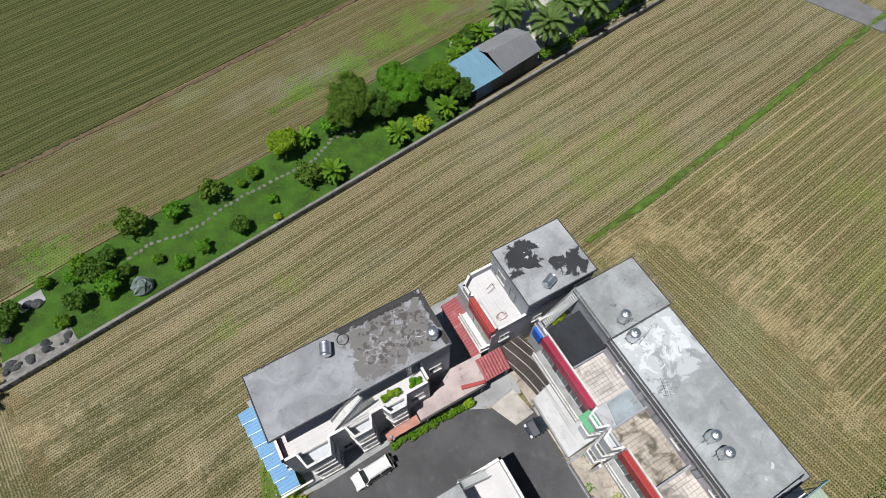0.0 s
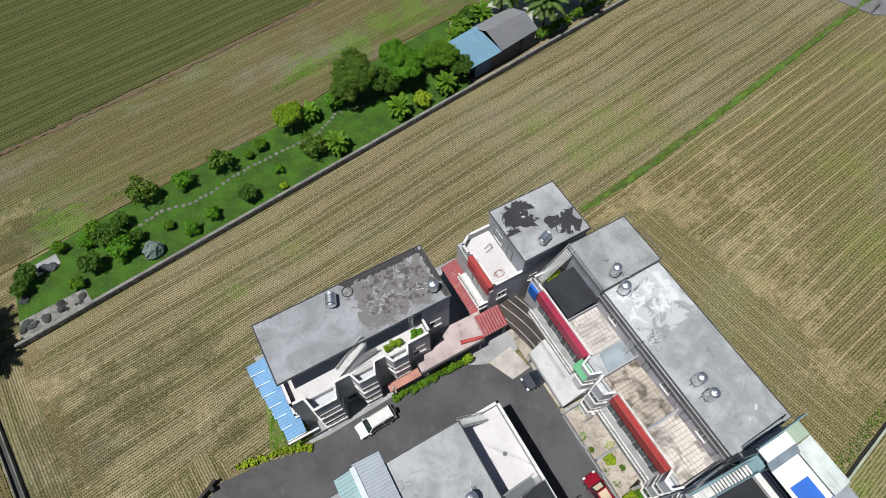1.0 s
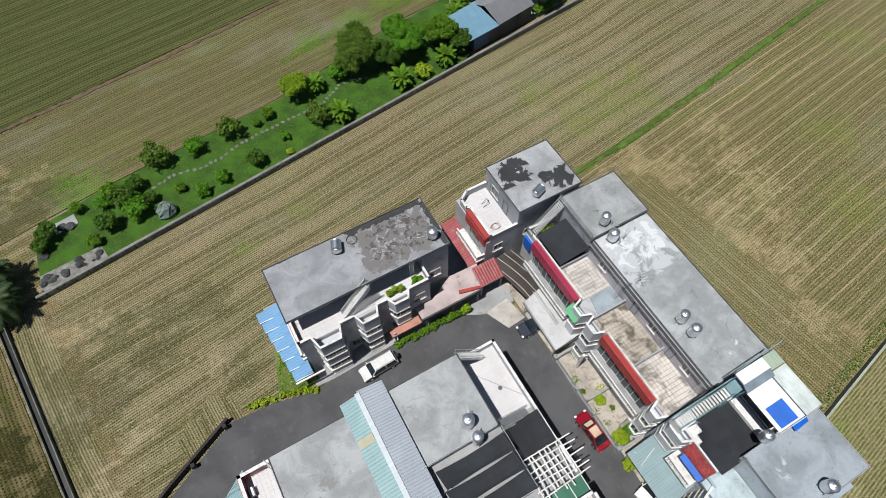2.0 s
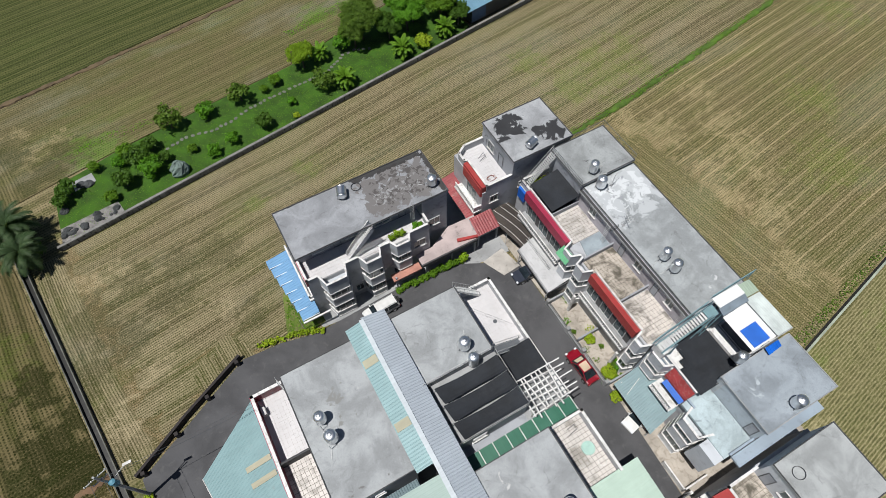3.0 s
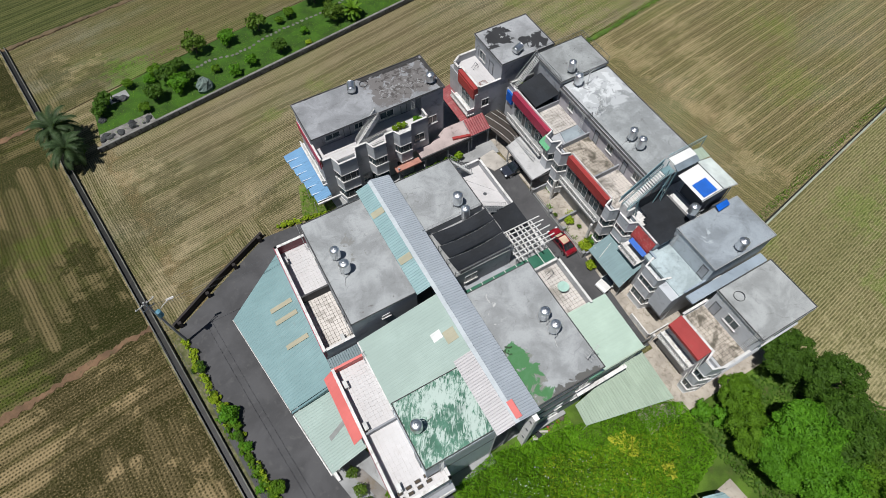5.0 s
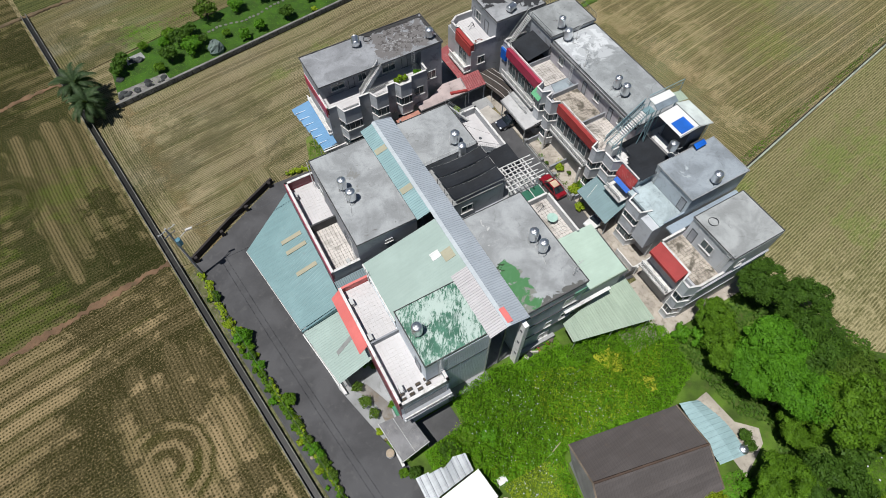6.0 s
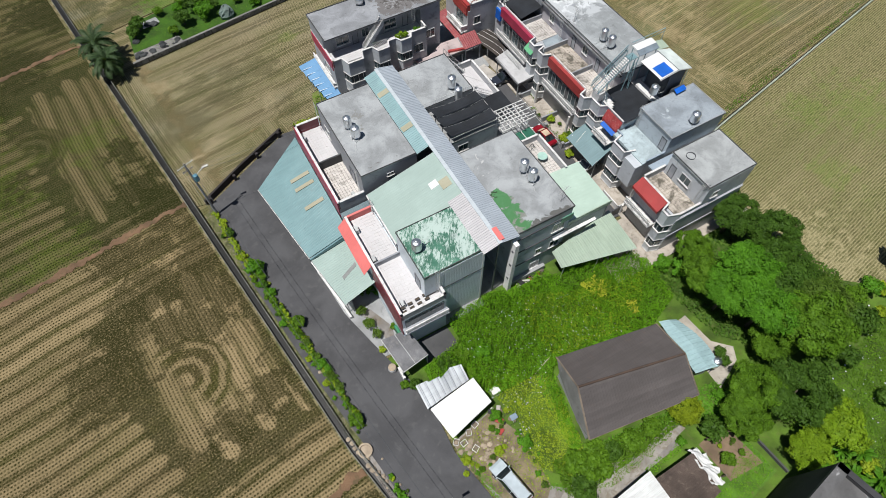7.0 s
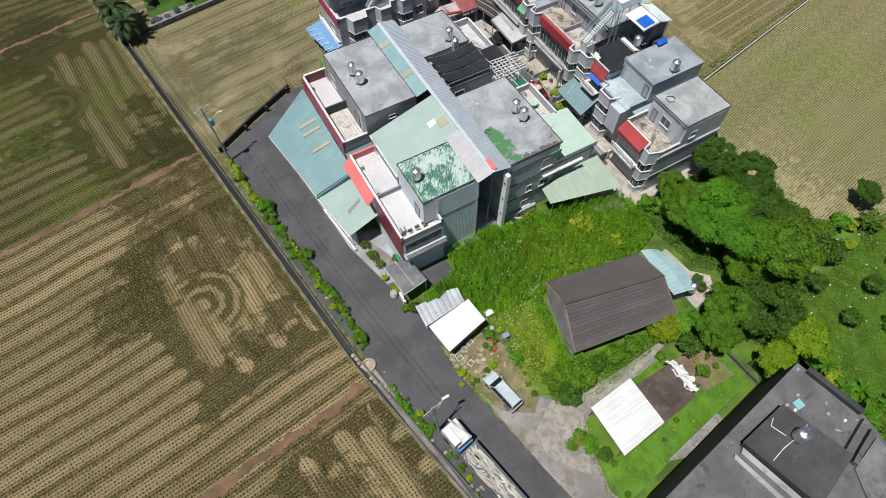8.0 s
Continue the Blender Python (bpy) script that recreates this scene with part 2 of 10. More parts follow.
W_GREY = plain("tile_cladding", (0.42, 0.43, 0.45), 0.55, vary=0.15, scale=0.9, dirt=0.4)
W_PALE = plain("pale_tile_cladding", (0.52, 0.545, 0.57), 0.55, vary=0.15, scale=0.9, dirt=0.4)
W_DARK = plain("grey_render", (0.33, 0.345, 0.37), 0.8, vary=0.2, scale=0.8, dirt=0.5)
W_BLUE = plain("blue_grey_cladding", (0.3, 0.36, 0.42), 0.5, vary=0.15, scale=0.9, dirt=0.35)
WHITE = plain("white_paint", (0.7, 0.69, 0.67), 0.6, vary=0.15, scale=1.6, dirt=0.55, dirt_c=(0.25, 0.23, 0.2), cover=0.48)
CONC = plain("concrete", (0.32, 0.325, 0.325), 0.85, vary=0.25, scale=1.0, dirt=0.45)
CURB = plain("dark_curb", (0.07, 0.07, 0.072), 0.85, vary=0.3, scale=1.2, dirt=0.4)
RED = plain("red_tile", (0.36, 0.045, 0.042), 0.5, vary=0.18, scale=1.4, dirt=0.22, dirt_c=(0.3, 0.12, 0.08))
CRIMSON = plain("crimson_tile", (0.36, 0.03, 0.07), 0.5, vary=0.15, scale=1.4, dirt=0.25)
CORAL = metal_sheet_mat("coral_sheet", (0.68, 0.17, 0.155), 0.05, 0.6, streak=0.12)
MAROON = plain("maroon_tile", (0.2, 0.03, 0.045), 0.45, vary=0.15, scale=1.2, dirt=0.15)
TILE = plain("terrace_tile", (0.62, 0.58, 0.54), 0.6, vary=0.15, scale=0.6, dirt=0.7, rand=0.12, dirt_c=(0.2, 0.18, 0.15), cover=0.47)
TILE_OLD = plain("old_terrace_tile", (0.6, 0.55, 0.5), 0.75, vary=0.2, scale=0.5, dirt=0.92, rand=0.15, dirt_c=(0.1, 0.09, 0.075), cover=0.45)
TILE_CLEAN = plain("pale_terrace_tile", (0.6, 0.585, 0.585), 0.6, vary=0.08, scale=0.8, dirt=0.2, rand=0.08, dirt_c=(0.4, 0.36, 0.32))
GROUT = plain("grout", (0.12, 0.105, 0.085), 0.9)
GROUT_PALE = plain("pale_grout", (0.5, 0.47, 0.44), 0.9)
PAN_RED = plain("faded_pan_tile", (0.36, 0.08, 0.085), 0.6, vary=0.2, scale=1.0, dirt=0.45, rand=0.35, dirt_c=(0.42, 0.26, 0.23))
STEEL = plain("stainless", (0.82, 0.84, 0.86), 0.38, 1.0, vary=0.1, dirt=0.1, bump=0.03)
IRON = plain("painted_iron", (0.13, 0.14, 0.15), 0.5, 0.4, dirt=0.3, dirt_c=(0.14, 0.07, 0.04))
PALE_IRON = plain("pale_painted_iron", (0.55, 0.56, 0.55), 0.5, 0.2, dirt=0.35, dirt_c=(0.2, 0.12, 0.07))
GLASS = glass_mat("window_glass")
CAR_GLASS = glass_mat("car_glass", (0.01, 0.014, 0.016))
NET_BLACK = plain("shade_net", (0.014, 0.017, 0.022), 0.8, vary=0.4, scale=1.6, dirt=0.12, dirt_c=(0.06, 0.06, 0.06))
TEAL = metal_sheet_mat("teal_sheet", (0.17, 0.29, 0.3), 0.2, 0.5, streak=0.25)
TILE_MOULD = plain("mouldy_terrace_tile", (0.52, 0.46, 0.39), 0.8, vary=0.25, scale=0.7, dirt=0.94, rand=0.15, dirt_c=(0.075, 0.066, 0.045), cover=0.42)
TEAL_DARK = metal_sheet_mat("dark_teal_sheet", (0.13, 0.24, 0.26), 0.12, 0.5)
SAGE = metal_sheet_mat("sage_sheet", (0.31, 0.4, 0.36), 0.06, 0.6, streak=0.12)
CLAD = plain("ribbed_pale_cladding", (0.64, 0.71, 0.76), 0.5, vary=0.12, scale=0.7, dirt=0.25, dirt_c=(0.2, 0.23, 0.25))
MINT = metal_sheet_mat("mint_sheet", (0.43, 0.55, 0.46), 0.04, 0.55, streak=0.1)
MINT_OLD = metal_sheet_mat("weathered_mint_sheet", (0.34, 0.42, 0.33), 0.25, 0.6, streak=0.4, axis=1)
GREY_SHEET = metal_sheet_mat("grey_sheet", (0.36, 0.38, 0.4), 0.15, 0.45, 0.3, axis=0)
WHITE_SHEET = metal_sheet_mat("white_sheet", (0.66, 0.67, 0.65), 0.25, 0.5, streak=0.4, rust_c=(0.35, 0.3, 0.24))
BROWN_SHEET = metal_sheet_mat("brown_asbestos_sheet", (0.092, 0.08, 0.076), 0.35, 0.85, streak=0.4, rust_c=(0.13, 0.09, 0.06), rand=0.5)
SKYLIGHT = metal_sheet_mat("aged_skylight", (0.36, 0.34, 0.24), 0.35, 0.6)
BLUE = plain("blue_tarp", (0.004, 0.12, 0.55), 0.55, vary=0.2, dirt=0.05)
TYRE = plain("rubber", (0.015, 0.015, 0.016), 0.85)
PLASTIC_WHITE = plain("white_tarpaulin", (0.74, 0.74, 0.72), 0.6, vary=0.08, scale=1.2, dirt=0.12)
WOOD = plain("grey_wood", (0.2, 0.16, 0.12), 0.85, vary=0.35, dirt=0.4)
STONE = plain("rough_stone", (0.2, 0.2, 0.19), 0.9, vary=0.4, scale=2.0, dirt=0.4, bump=0.6, fine=9, rand=0.4)
ROCK = plain("garden_rock", (0.17, 0.225, 0.2), 0.85, vary=0.35, scale=2.0, dirt=0.3, bump=0.8, fine=5)
BARK = plain("bark", (0.09, 0.07, 0.05), 0.95, bump=0.6, fine=12)
TERRACOTTA = plain("terracotta", (0.3, 0.1, 0.07), 0.8, dirt=0.4, rand=0.4)
LEAF = leaf_mat("broad_leaf", (0.075, 0.17, 0.01), (0.14, 0.27, 0.018))
LEAF_DARK = leaf_mat("dark_leaf", (0.045, 0.105, 0.012), (0.085, 0.17, 0.02))
LEAF_LIGHT = leaf_mat("light_leaf", (0.17, 0.3, 0.012), (0.25, 0.38, 0.02))
LEAF_BRIGHT = leaf_mat("bright_leaf", (0.075, 0.22, 0.012), (0.13, 0.32, 0.02))
LEAF_OLIVE = leaf_mat("olive_leaf", (0.075, 0.15, 0.016), (0.13, 0.21, 0.028))
PALM = leaf_mat("palm_frond", (0.09, 0.17, 0.035), (0.18, 0.26, 0.08), (0.06, 0.12, 0.025))
FAN = leaf_mat("fan_palm_leaf", (0.09, 0.22, 0.015), (0.19, 0.34, 0.03), (0.07, 0.17, 0.012))
PALM_DARK = leaf_mat("dark_palm_frond", (0.03, 0.065, 0.025), (0.085, 0.125, 0.055))
VINE = leaf_mat("vine_leaf", (0.085, 0.24, 0.008), (0.17, 0.36, 0.015), (0.06, 0.17, 0.008))
VINE_YELLOW = leaf_mat("yellow_green_leaf", (0.23, 0.34, 0.018), (0.34, 0.42, 0.025), (0.17, 0.28, 0.015))

# ---- ground, fields, roads ----
def wall_line(u):
    return 38.2 + 0.145 * (u + 33.8)


def ditch_u(v):
    """The irrigation ditch's middle, by v."""
    return -33.55 - 0.148 * (v - 3.5) if v > -33 else -28.15 - 0.228 * (v + 33)


def field_rows(name, turn, straw, soil, green, heads=(), gap_c=None, gap_f=0.8, blobs=(), greens=(), strips=0.8, row=0.42, swath=2.35, arcs=(), pale=(), fleck=0.5, thin=0.0, ragged=1.0, fill=0.0, hill=0.85, head_f=0.9, wander=2.0, grey=0.0, narrow=0.0, head_fill=0.0, cloudy=1.0, ridge=0.35, spot=0.75, band=1.0, lush=0.35, pair=2.0, damp=0.82, arc_f=0.8):
    """Cut rice: stubble hills in rows, pale straw swaths, headlands driven crosswise, damp and sprouting patches.
    heads: (p0, p1, q0, q1, gap) of headlands along and across the rows; blobs, greens, pale: (u, v, radius) of damp, sprouting or bleached patches; arcs: where the harvester turned."""
    k = Net(name)
    g = k.pos(29.5)
    gx, gy, _ = k.axes(g)

    def near(u, v):
        return k.op("SQRT", k.op("ADD", k.op("POWER", k.op("SUBTRACT", gx, u), 2.0), k.op("POWER", k.op("SUBTRACT", gy, v), 2.0)))

    def white(w, w2=None):
        h = k.n.new("ShaderNodeTexWhiteNoise")
        if w2 is None:
            h.noise_dimensions = "1D"
            k.l.new(w, h.inputs["W"])
        else:
            h.noise_dimensions = "2D"
            c = k.n.new("ShaderNodeCombineXYZ")
            k.l.new(w, c.inputs[0]), k.l.new(w2, c.inputs[1])
            k.l.new(c.outputs[0], h.inputs["Vector"])
        return h.outputs["Value"]

    def pattern(t):
        p = k.pos(t)
        x, y, _ = k.axes(p)
        bend = k.op("MULTIPLY", k.noise(k.pos(t, (0.04, 0.04, 0.0)), 1.0, 1), wander)
        y = k.op("ADD", y, bend)
        jit = k.op("MULTIPLY", k.noise(p, 1.3, 2), 0.5)
        yr = k.op("ADD", k.op("DIVIDE", y, row), jit)
        ri = k.op("FLOOR", yr)
        xr = k.op("ADD", k.op("ADD", k.op("DIVIDE", x, row * hill), jit), white(ri))
        xi = k.op("FLOOR", xr)
        one = white(ri, xi)
        dx, dy = k.op("SUBTRACT", k.op("FRACT", xr), 0.5), k.op("SUBTRACT", k.op("FRACT", yr), 0.5)
        d = k.op("SQRT", k.op("ADD", k.op("MULTIPLY", k.op("POWER", dx, 2.0), 0.6), k.op("POWER", dy, 2.0)))
        dots = k.op("MULTIPLY", k.ramp(d, 0.36, 0.1), k.op("ADD", 0.5, k.op("MULTIPLY", one, 0.6)))
        fray = k.noise(k.pos(t, (1.0, 3.0, 1.0)), 1.7, 6, 0.75)
        ys = k.op("ADD", k.op("DIVIDE", y, swath), k.op("MULTIPLY", k.noise(k.pos(t, (0.07, 0.25, 1.0)), 1.0, 3, 0.6), 0.55 * ragged))
        si = k.op("FLOOR", ys)
        fr = k.op("SUBTRACT", k.op("FRACT", ys), 0.5)
        rnd = white(si)
        hump = k.op("SUBTRACT", 1.0, k.op("MULTIPLY", k.op("ABSOLUTE", fr), 2.0))
        hump = k.op("ADD", hump, k.op("MULTIPLY", k.op("SUBTRACT", fray, 0.5), 1.1 * ragged))
        big = k.noise(k.pos(t, (0.03, 0.12, 1.0)), 1.0, 5, 0.65)
        line = k.op("MULTIPLY", k.ramp(hump, 0.28 + narrow, min(0.98, 0.78 + narrow)), k.op("ADD", 0.35, k.op("ADD", k.op("MULTIPLY", rnd, 0.35), k.ramp(big, 0.35, 0.65, 0.0, 0.4))))
        if thin:
            f2 = k.op("ABSOLUTE", k.op("SUBTRACT", k.op("FRACT", k.op("ADD", k.op("DIVIDE", y, row * pair), 0.3)), 0.5))
            line = k.op("MAXIMUM", line, k.op("MULTIPLY", k.ramp(k.op("ADD", f2, k.op("MULTIPLY", k.op("SUBTRACT", fray, 0.5), 0.3)), 0.31, 0.44), thin))
        if fill:
            line = k.op("ADD", line, fill)
        bulge = k.op("SUBTRACT", k.op("MULTIPLY", rnd, 3.2), k.op("MULTIPLY", k.op("POWER", fr, 2.0), 5.0))
        inter = k.op("MULTIPLY", k.ramp(k.op("ADD", k.op("ABSOLUTE", dy), k.op("MULTIPLY", k.op("SUBTRACT", fray, 0.5), 0.5)), 0.22, 0.4), k.ramp(big, 0.3, 0.7, 0.35, 0.75))
        line = k.op("MULTIPLY", line, band)
        line = k.op("MINIMUM", k.op("ADD", line, k.op("MULTIPLY", inter, ridge)), 1.3)
        return x, y, dots, line, fray, bulge

    x, y, dots, line, fray, bulge = pattern(turn)
    gap = None
    if heads:
        _, _, hd, hl, _, hb = pattern(turn + 90)
        inside = None
        for p0, p1, q0, q1, w in heads:
            du = k.op("MINIMUM", k.op("SUBTRACT", x, p0), k.op("SUBTRACT", p1, x))
            dv = k.op("MINIMUM", k.op("SUBTRACT", y, q0 + wander / 2), k.op("SUBTRACT", q1 + wander / 2, y))
            wob = k.op("MULTIPLY", k.op("SUBTRACT", k.noise(g, 0.3, 5, 0.6), 0.5), 3.0)
            one = k.op("ADD", k.op("MINIMUM", du, k.op("ADD", dv, k.op("SUBTRACT", hb, 1.6))), wob)
            m = k.ramp(one, -0.25, 0.35)
            inside = m if inside is None else k.op("MAXIMUM", inside, m)
            ring = k.ramp(k.op("ADD", k.op("ADD", k.op("MINIMUM", du, dv), w), k.op("ADD", k.op("SUBTRACT", wob, bulge), 1.6)), -0.25, 0.35)
            gap = ring if gap is None else k.op("MAXIMUM", gap, ring)
        out = k.op("SUBTRACT", 1.0, inside)
        dots = k.op("ADD", k.op("MULTIPLY", dots, out), k.op("MULTIPLY", hd, inside))
        line = k.op("ADD", k.op("MULTIPLY", k.op("MULTIPLY", line, out), k.op("SUBTRACT", 1.0, k.op("MULTIPLY", gap, 0.9))), k.op("MULTIPLY", k.op("ADD", k.op("MULTIPLY", hl, head_f), head_fill), inside))
        gap = k.op("MULTIPLY", gap, out)
    for u, v, r0, r1 in arcs:
        d = k.op("ADD", near(u, v), k.op("MULTIPLY", k.op("SUBTRACT", k.noise(g, 0.6, 4), 0.5), 1.2))
        ring = k.op("ADD", k.op("SINE", k.op("MULTIPLY", d, 2 * math.pi / 1.9)), k.op("MULTIPLY", k.op("SUBTRACT", fray, 0.5), 3.0))
        m = k.op("MULTIPLY", k.op("MULTIPLY", k.ramp(d, r1 + 0.4, r1 - 0.4), k.ramp(d, r0 - 0.3, r0 + 0.3)), k.ramp(k.op("ADD", k.op("SUBTRACT", gx, u), k.op("MULTIPLY", k.op("SUBTRACT", gy, v), 0.5)), -1.5, 0.5))
        line = k.op("ADD", k.op("MULTIPLY", line, k.op("SUBTRACT", 1.0, m)), k.op("MULTIPLY", k.ramp(ring, -0.2, 0.7), k.op("MULTIPLY", m, arc_f)))
    dark = tuple(a * 0.5 + b * 0.22 for a, b in zip(soil, green))
    cloud = k.noise(k.pos(turn, (0.5, 1.2, 1.0)), 0.16, 7, 0.68, 0.5)
    col = k.mix(k.op("MULTIPLY", k.ramp(cloud, 0.38, 0.64), cloudy), soil, dark)
    col = k.mix(k.op("MULTIPLY", k.ramp(k.noise(k.pos(turn, (0.3, 1.0, 1.0)), 0.11, 6, 0.65), 0.5, 0.72), 0.5), col, tuple((a * 0.5 + b * 0.5) for a, b in zip(green, soil)))
    if grey:
        gm = k.ramp(k.noise(k.pos(turn, (0.4, 1.0, 1.0)), 0.09, 6, 0.65, 0.3), 0.48, 0.66)
        col = k.mix(k.op("MULTIPLY", gm, grey), col, (0.2, 0.205, 0.165))
    grain = k.noise(k.pos(turn, (1.0, 1.7, 1.0)), 3.2, 6, 0.9)
    if gap is not None:
        mott = k.op("ADD", k.op("MULTIPLY", k.ramp(k.noise(g, 0.5, 7, 0.72, 0.8), 0.36, 0.62), 0.8), 0.2)
        col = k.mix(k.op("MULTIPLY", gap, k.op("MULTIPLY", mott, gap_f)), col, gap_c or tuple(c * 0.6 for c in dark))
    col = k.mix(k.op("MULTIPLY", line, strips), col, straw)

    def spots(seq, size, rough):
        best = None
        for u, v, r in seq:
            one = k.op("SUBTRACT", 1.0, k.op("DIVIDE", near(u, v), r))
            best = one if best is None else k.op("MAXIMUM", best, one)
        a_ = k.op("MULTIPLY", k.op("SUBTRACT", k.noise(k.pos(turn, (0.35, 1.3, 1.0)), size, 7, 0.66, 0.4), 0.5), rough)
        b_ = k.op("MULTIPLY", k.op("SUBTRACT", k.noise(g, size * 0.9, 6, 0.65, 1.0), 0.5), rough)
        return k.op("ADD", best, k.op("ADD", a_, b_))

    if pale:
        speckle = k.ramp(k.noise(k.pos(turn, (0.8, 1.6, 1.0)), 1.6, 8, 0.8), 0.4, 0.6, 0.25, 1.0)
        col = k.mix(k.op("MULTIPLY", k.op("MULTIPLY", k.ramp(spots(pale, 0.7, 4.2), 0.0, 0.8), speckle), 0.68), col, tuple(min(1.0, s * 1.15) for s in straw))
    if blobs:
        col = k.mix(k.op("MULTIPLY", k.ramp(spots(blobs, 0.55, 2.6), -0.05, 0.35), damp), col, tuple(s * 0.5 for s in dark))
    if greens:
        col = k.mix(k.op("MULTIPLY", k.ramp(spots(greens, 0.6, 3.2), -0.1, 1.0), lush), col, green)
    col = k.mix(k.op("MULTIPLY", k.ramp(grain, 0.5, 0.66), fleck), col, tuple(min(1.0, s * 1.35) for s in straw))
    col = k.mix(k.op("MULTIPLY", k.ramp(grain, 0.47, 0.34), fleck * 0.8), col, tuple(c * 0.55 for c in dark))
    col = k.mix(k.op("MULTIPLY", dots, spot), col, tuple(c * 0.4 for c in dark))
    k.bump(k.op("ADD", k.op("MULTIPLY", dots, 0.6), k.op("ADD", fray, line)), 0.5, 0.06)
    return k.done(col, 0.95, 0.0, **{"Specular_IOR_Level": 0.1})


STRAW, SOIL, SPROUT = (0.345, 0.28, 0.165), (0.13, 0.11, 0.056), (0.13, 0.2, 0.022)
ROWS_TURN = 37.7
GROUND_M = field_rows("far_field", ROWS_TURN, STRAW, SOIL, SPROUT, strips=0.6)
NORTH_M = field_rows("north_field", ROWS_TURN, (0.365, 0.303, 0.186), (0.09, 0.076, 0.037), SPROUT, heads=((-34.5, -28.5, 8, 44, 1.5), (-22, -15, 8, 18.5, 0.5)), gap_c=(0.27, 0.19, 0.1), gap_f=0.6, greens=((45.7, 30.6, 7), (39.3, 29.8, 4.5), (50, 28.5, 4), (52, 33, 4), (37, 38, 4), (-1.6, 35.3, 2.5), (-10, 33, 2)), strips=0.82, pale=((-27.7, 16.7, 2.4), (-32.1, 12.3, 2.4), (-32, 32.3, 2.4), (-18, 21.4, 2.0), (-28.2, 31, 2.4)), blobs=((-30, 22, 3.5), (-27, 29.1, 3), (-21.2, 28.5, 3.5), (-16.3, 28, 3), (-32.5, 27, 3), (-15.6, 17.6, 2.4), (-34, 20, 3), (-24, 25.5, 3)), damp=0.48, swath=3.0, row=0.29, thin=0.95, pair=3.4, grey=0.3, fleck=0.85, cloudy=0.9, ridge=0.55, band=0.5, ragged=1.4, lush=0.38, spot=0.9)
EAST_M = field_rows("east_field", ROWS_TURN, (0.355, 0.288, 0.16), (0.105, 0.09, 0.038), SPROUT, heads=((24, 44.5, -40, 13.5, 1.0),), gap_c=(0.36, 0.275, 0.155), gap_f=0.6, greens=((88, 22, 5), (62, 0, 6), (70, 10, 5)), strips=0.8, swath=1.95, pale=((42, 20, 3.5), (45.8, 16, 3.5), (47, 8, 3), (49, -1.5, 3.5), (45, -9, 3), (45.4, 3, 2.5), (36, 18, 3), (55.9, 19.3, 3), (54, 13.5, 3.5), (53.8, 8.5, 3.5), (52, 3.4, 3)), row=0.34, grey=0.25, fleck=0.95, head_f=0.65, head_fill=0.08, ragged=0.8, thin=0.35, narrow=0.42, cloudy=0.8, ridge=0.45, spot=0.8, band=1.0, wander=0.7)
SOUTHEAST_M = field_rows("southeast_field", ROWS_TURN + 2, (0.35, 0.305, 0.17), (0.14, 0.128, 0.055), (0.12, 0.19, 0.028), strips=0.85, greens=((60, -26, 8), (52, -22, 5), (38, -20, 2), (46, -32, 4), (66, -38, 8)), row=0.34, thin=0.0, swath=3.4, pale=((29, -30, 5), (31, -36, 6), (35, -43, 6), (30, -24, 4), (42, -48, 5), (36, -38, 5)), hill=6.0, fleck=0.7, wander=0.8, cloudy=0.6, ridge=1.0, spot=0.5, band=0.1, lush=0.5)
W_HEADS = ((-46.8, -34.4, -20.5, 1.5, 2.6), (-45, -33.6, 18, 46, 2.4), (-44, -34.5, -70, -34.5, 1.5))
W_BLOBS = ((-38, -6, 4), (-41, -9, 3.6), (-37, -11, 3), (-44, -4, 4), (-35.4, 3, 2.5), (-45, 4, 4), (-36.5, 16, 3), (-40, 22, 2.5), (-36, -2, 4.5), (-37, 9, 4.5), (-39, 14, 4), (-42, -2, 3.5), (-36, 50, 5), (-50, -12, 5), (-48, -7, 3), (-39, -24, 2.8), (-34, -22, 3), (-34, -8, 2.5), (-40, 3, 3), (-38, 6, 2), (-52, 47, 6), (-58, 40, 5), (-36, -45, 4), (-56, 22, 4), (-44, 60, 7), (-62, 55, 7))
WEST_M = field_rows("west_field", ROWS_TURN, (0.29, 0.22, 0.118), (0.062, 0.05, 0.02), (0.09, 0.115, 0.012), heads=W_HEADS, gap_c=(0.034, 0.034, 0.012), gap_f=0.9, blobs=W_BLOBS, arcs=((-41.8, -16.4, 0.6, 5.2),), swath=2.3, strips=0.78, fleck=0.8, row=0.42, head_fill=0.34, spot=0.95, ragged=1.4, narrow=-0.2, damp=0.75)
WEST_N_M = field_rows("northwest_field", ROWS_TURN, (0.172, 0.136, 0.068), (0.038, 0.037, 0.012), (0.07, 0.107, 0.011), heads=W_HEADS, gap_c=(0.03, 0.035, 0.01), gap_f=0.9, blobs=W_BLOBS, arcs=((-51.6, 27.6, 0.5, 5.0),), arc_f=0.35, swath=2.3, strips=0.66, fleck=0.65, row=0.42, spot=0.95, head_fill=0.25, narrow=-0.12, ragged=1.4, greens=((-58, 22, 7), (-52, 8, 6), (-44, 26, 5), (-60, 34, 6)), lush=0.5)
FAR_M = field_rows("upper_field", ROWS_TURN, (0.135, 0.135, 0.05), (0.055, 0.064, 0.022), (0.07, 0.11, 0.02), strips=0.6, row=0.5, fleck=0.5, narrow=0.2, cloudy=0.8, swath=2.6, thin=0.8, pair=1.8, ridge=0.3)

lay("ground", Mb().prism([(-900, -900), (900, -900), (900, 900), (-900, 900)], -0.6, -0.12), GROUND_M, "wide flat farmland of cut rice reaching the horizon", "ground")


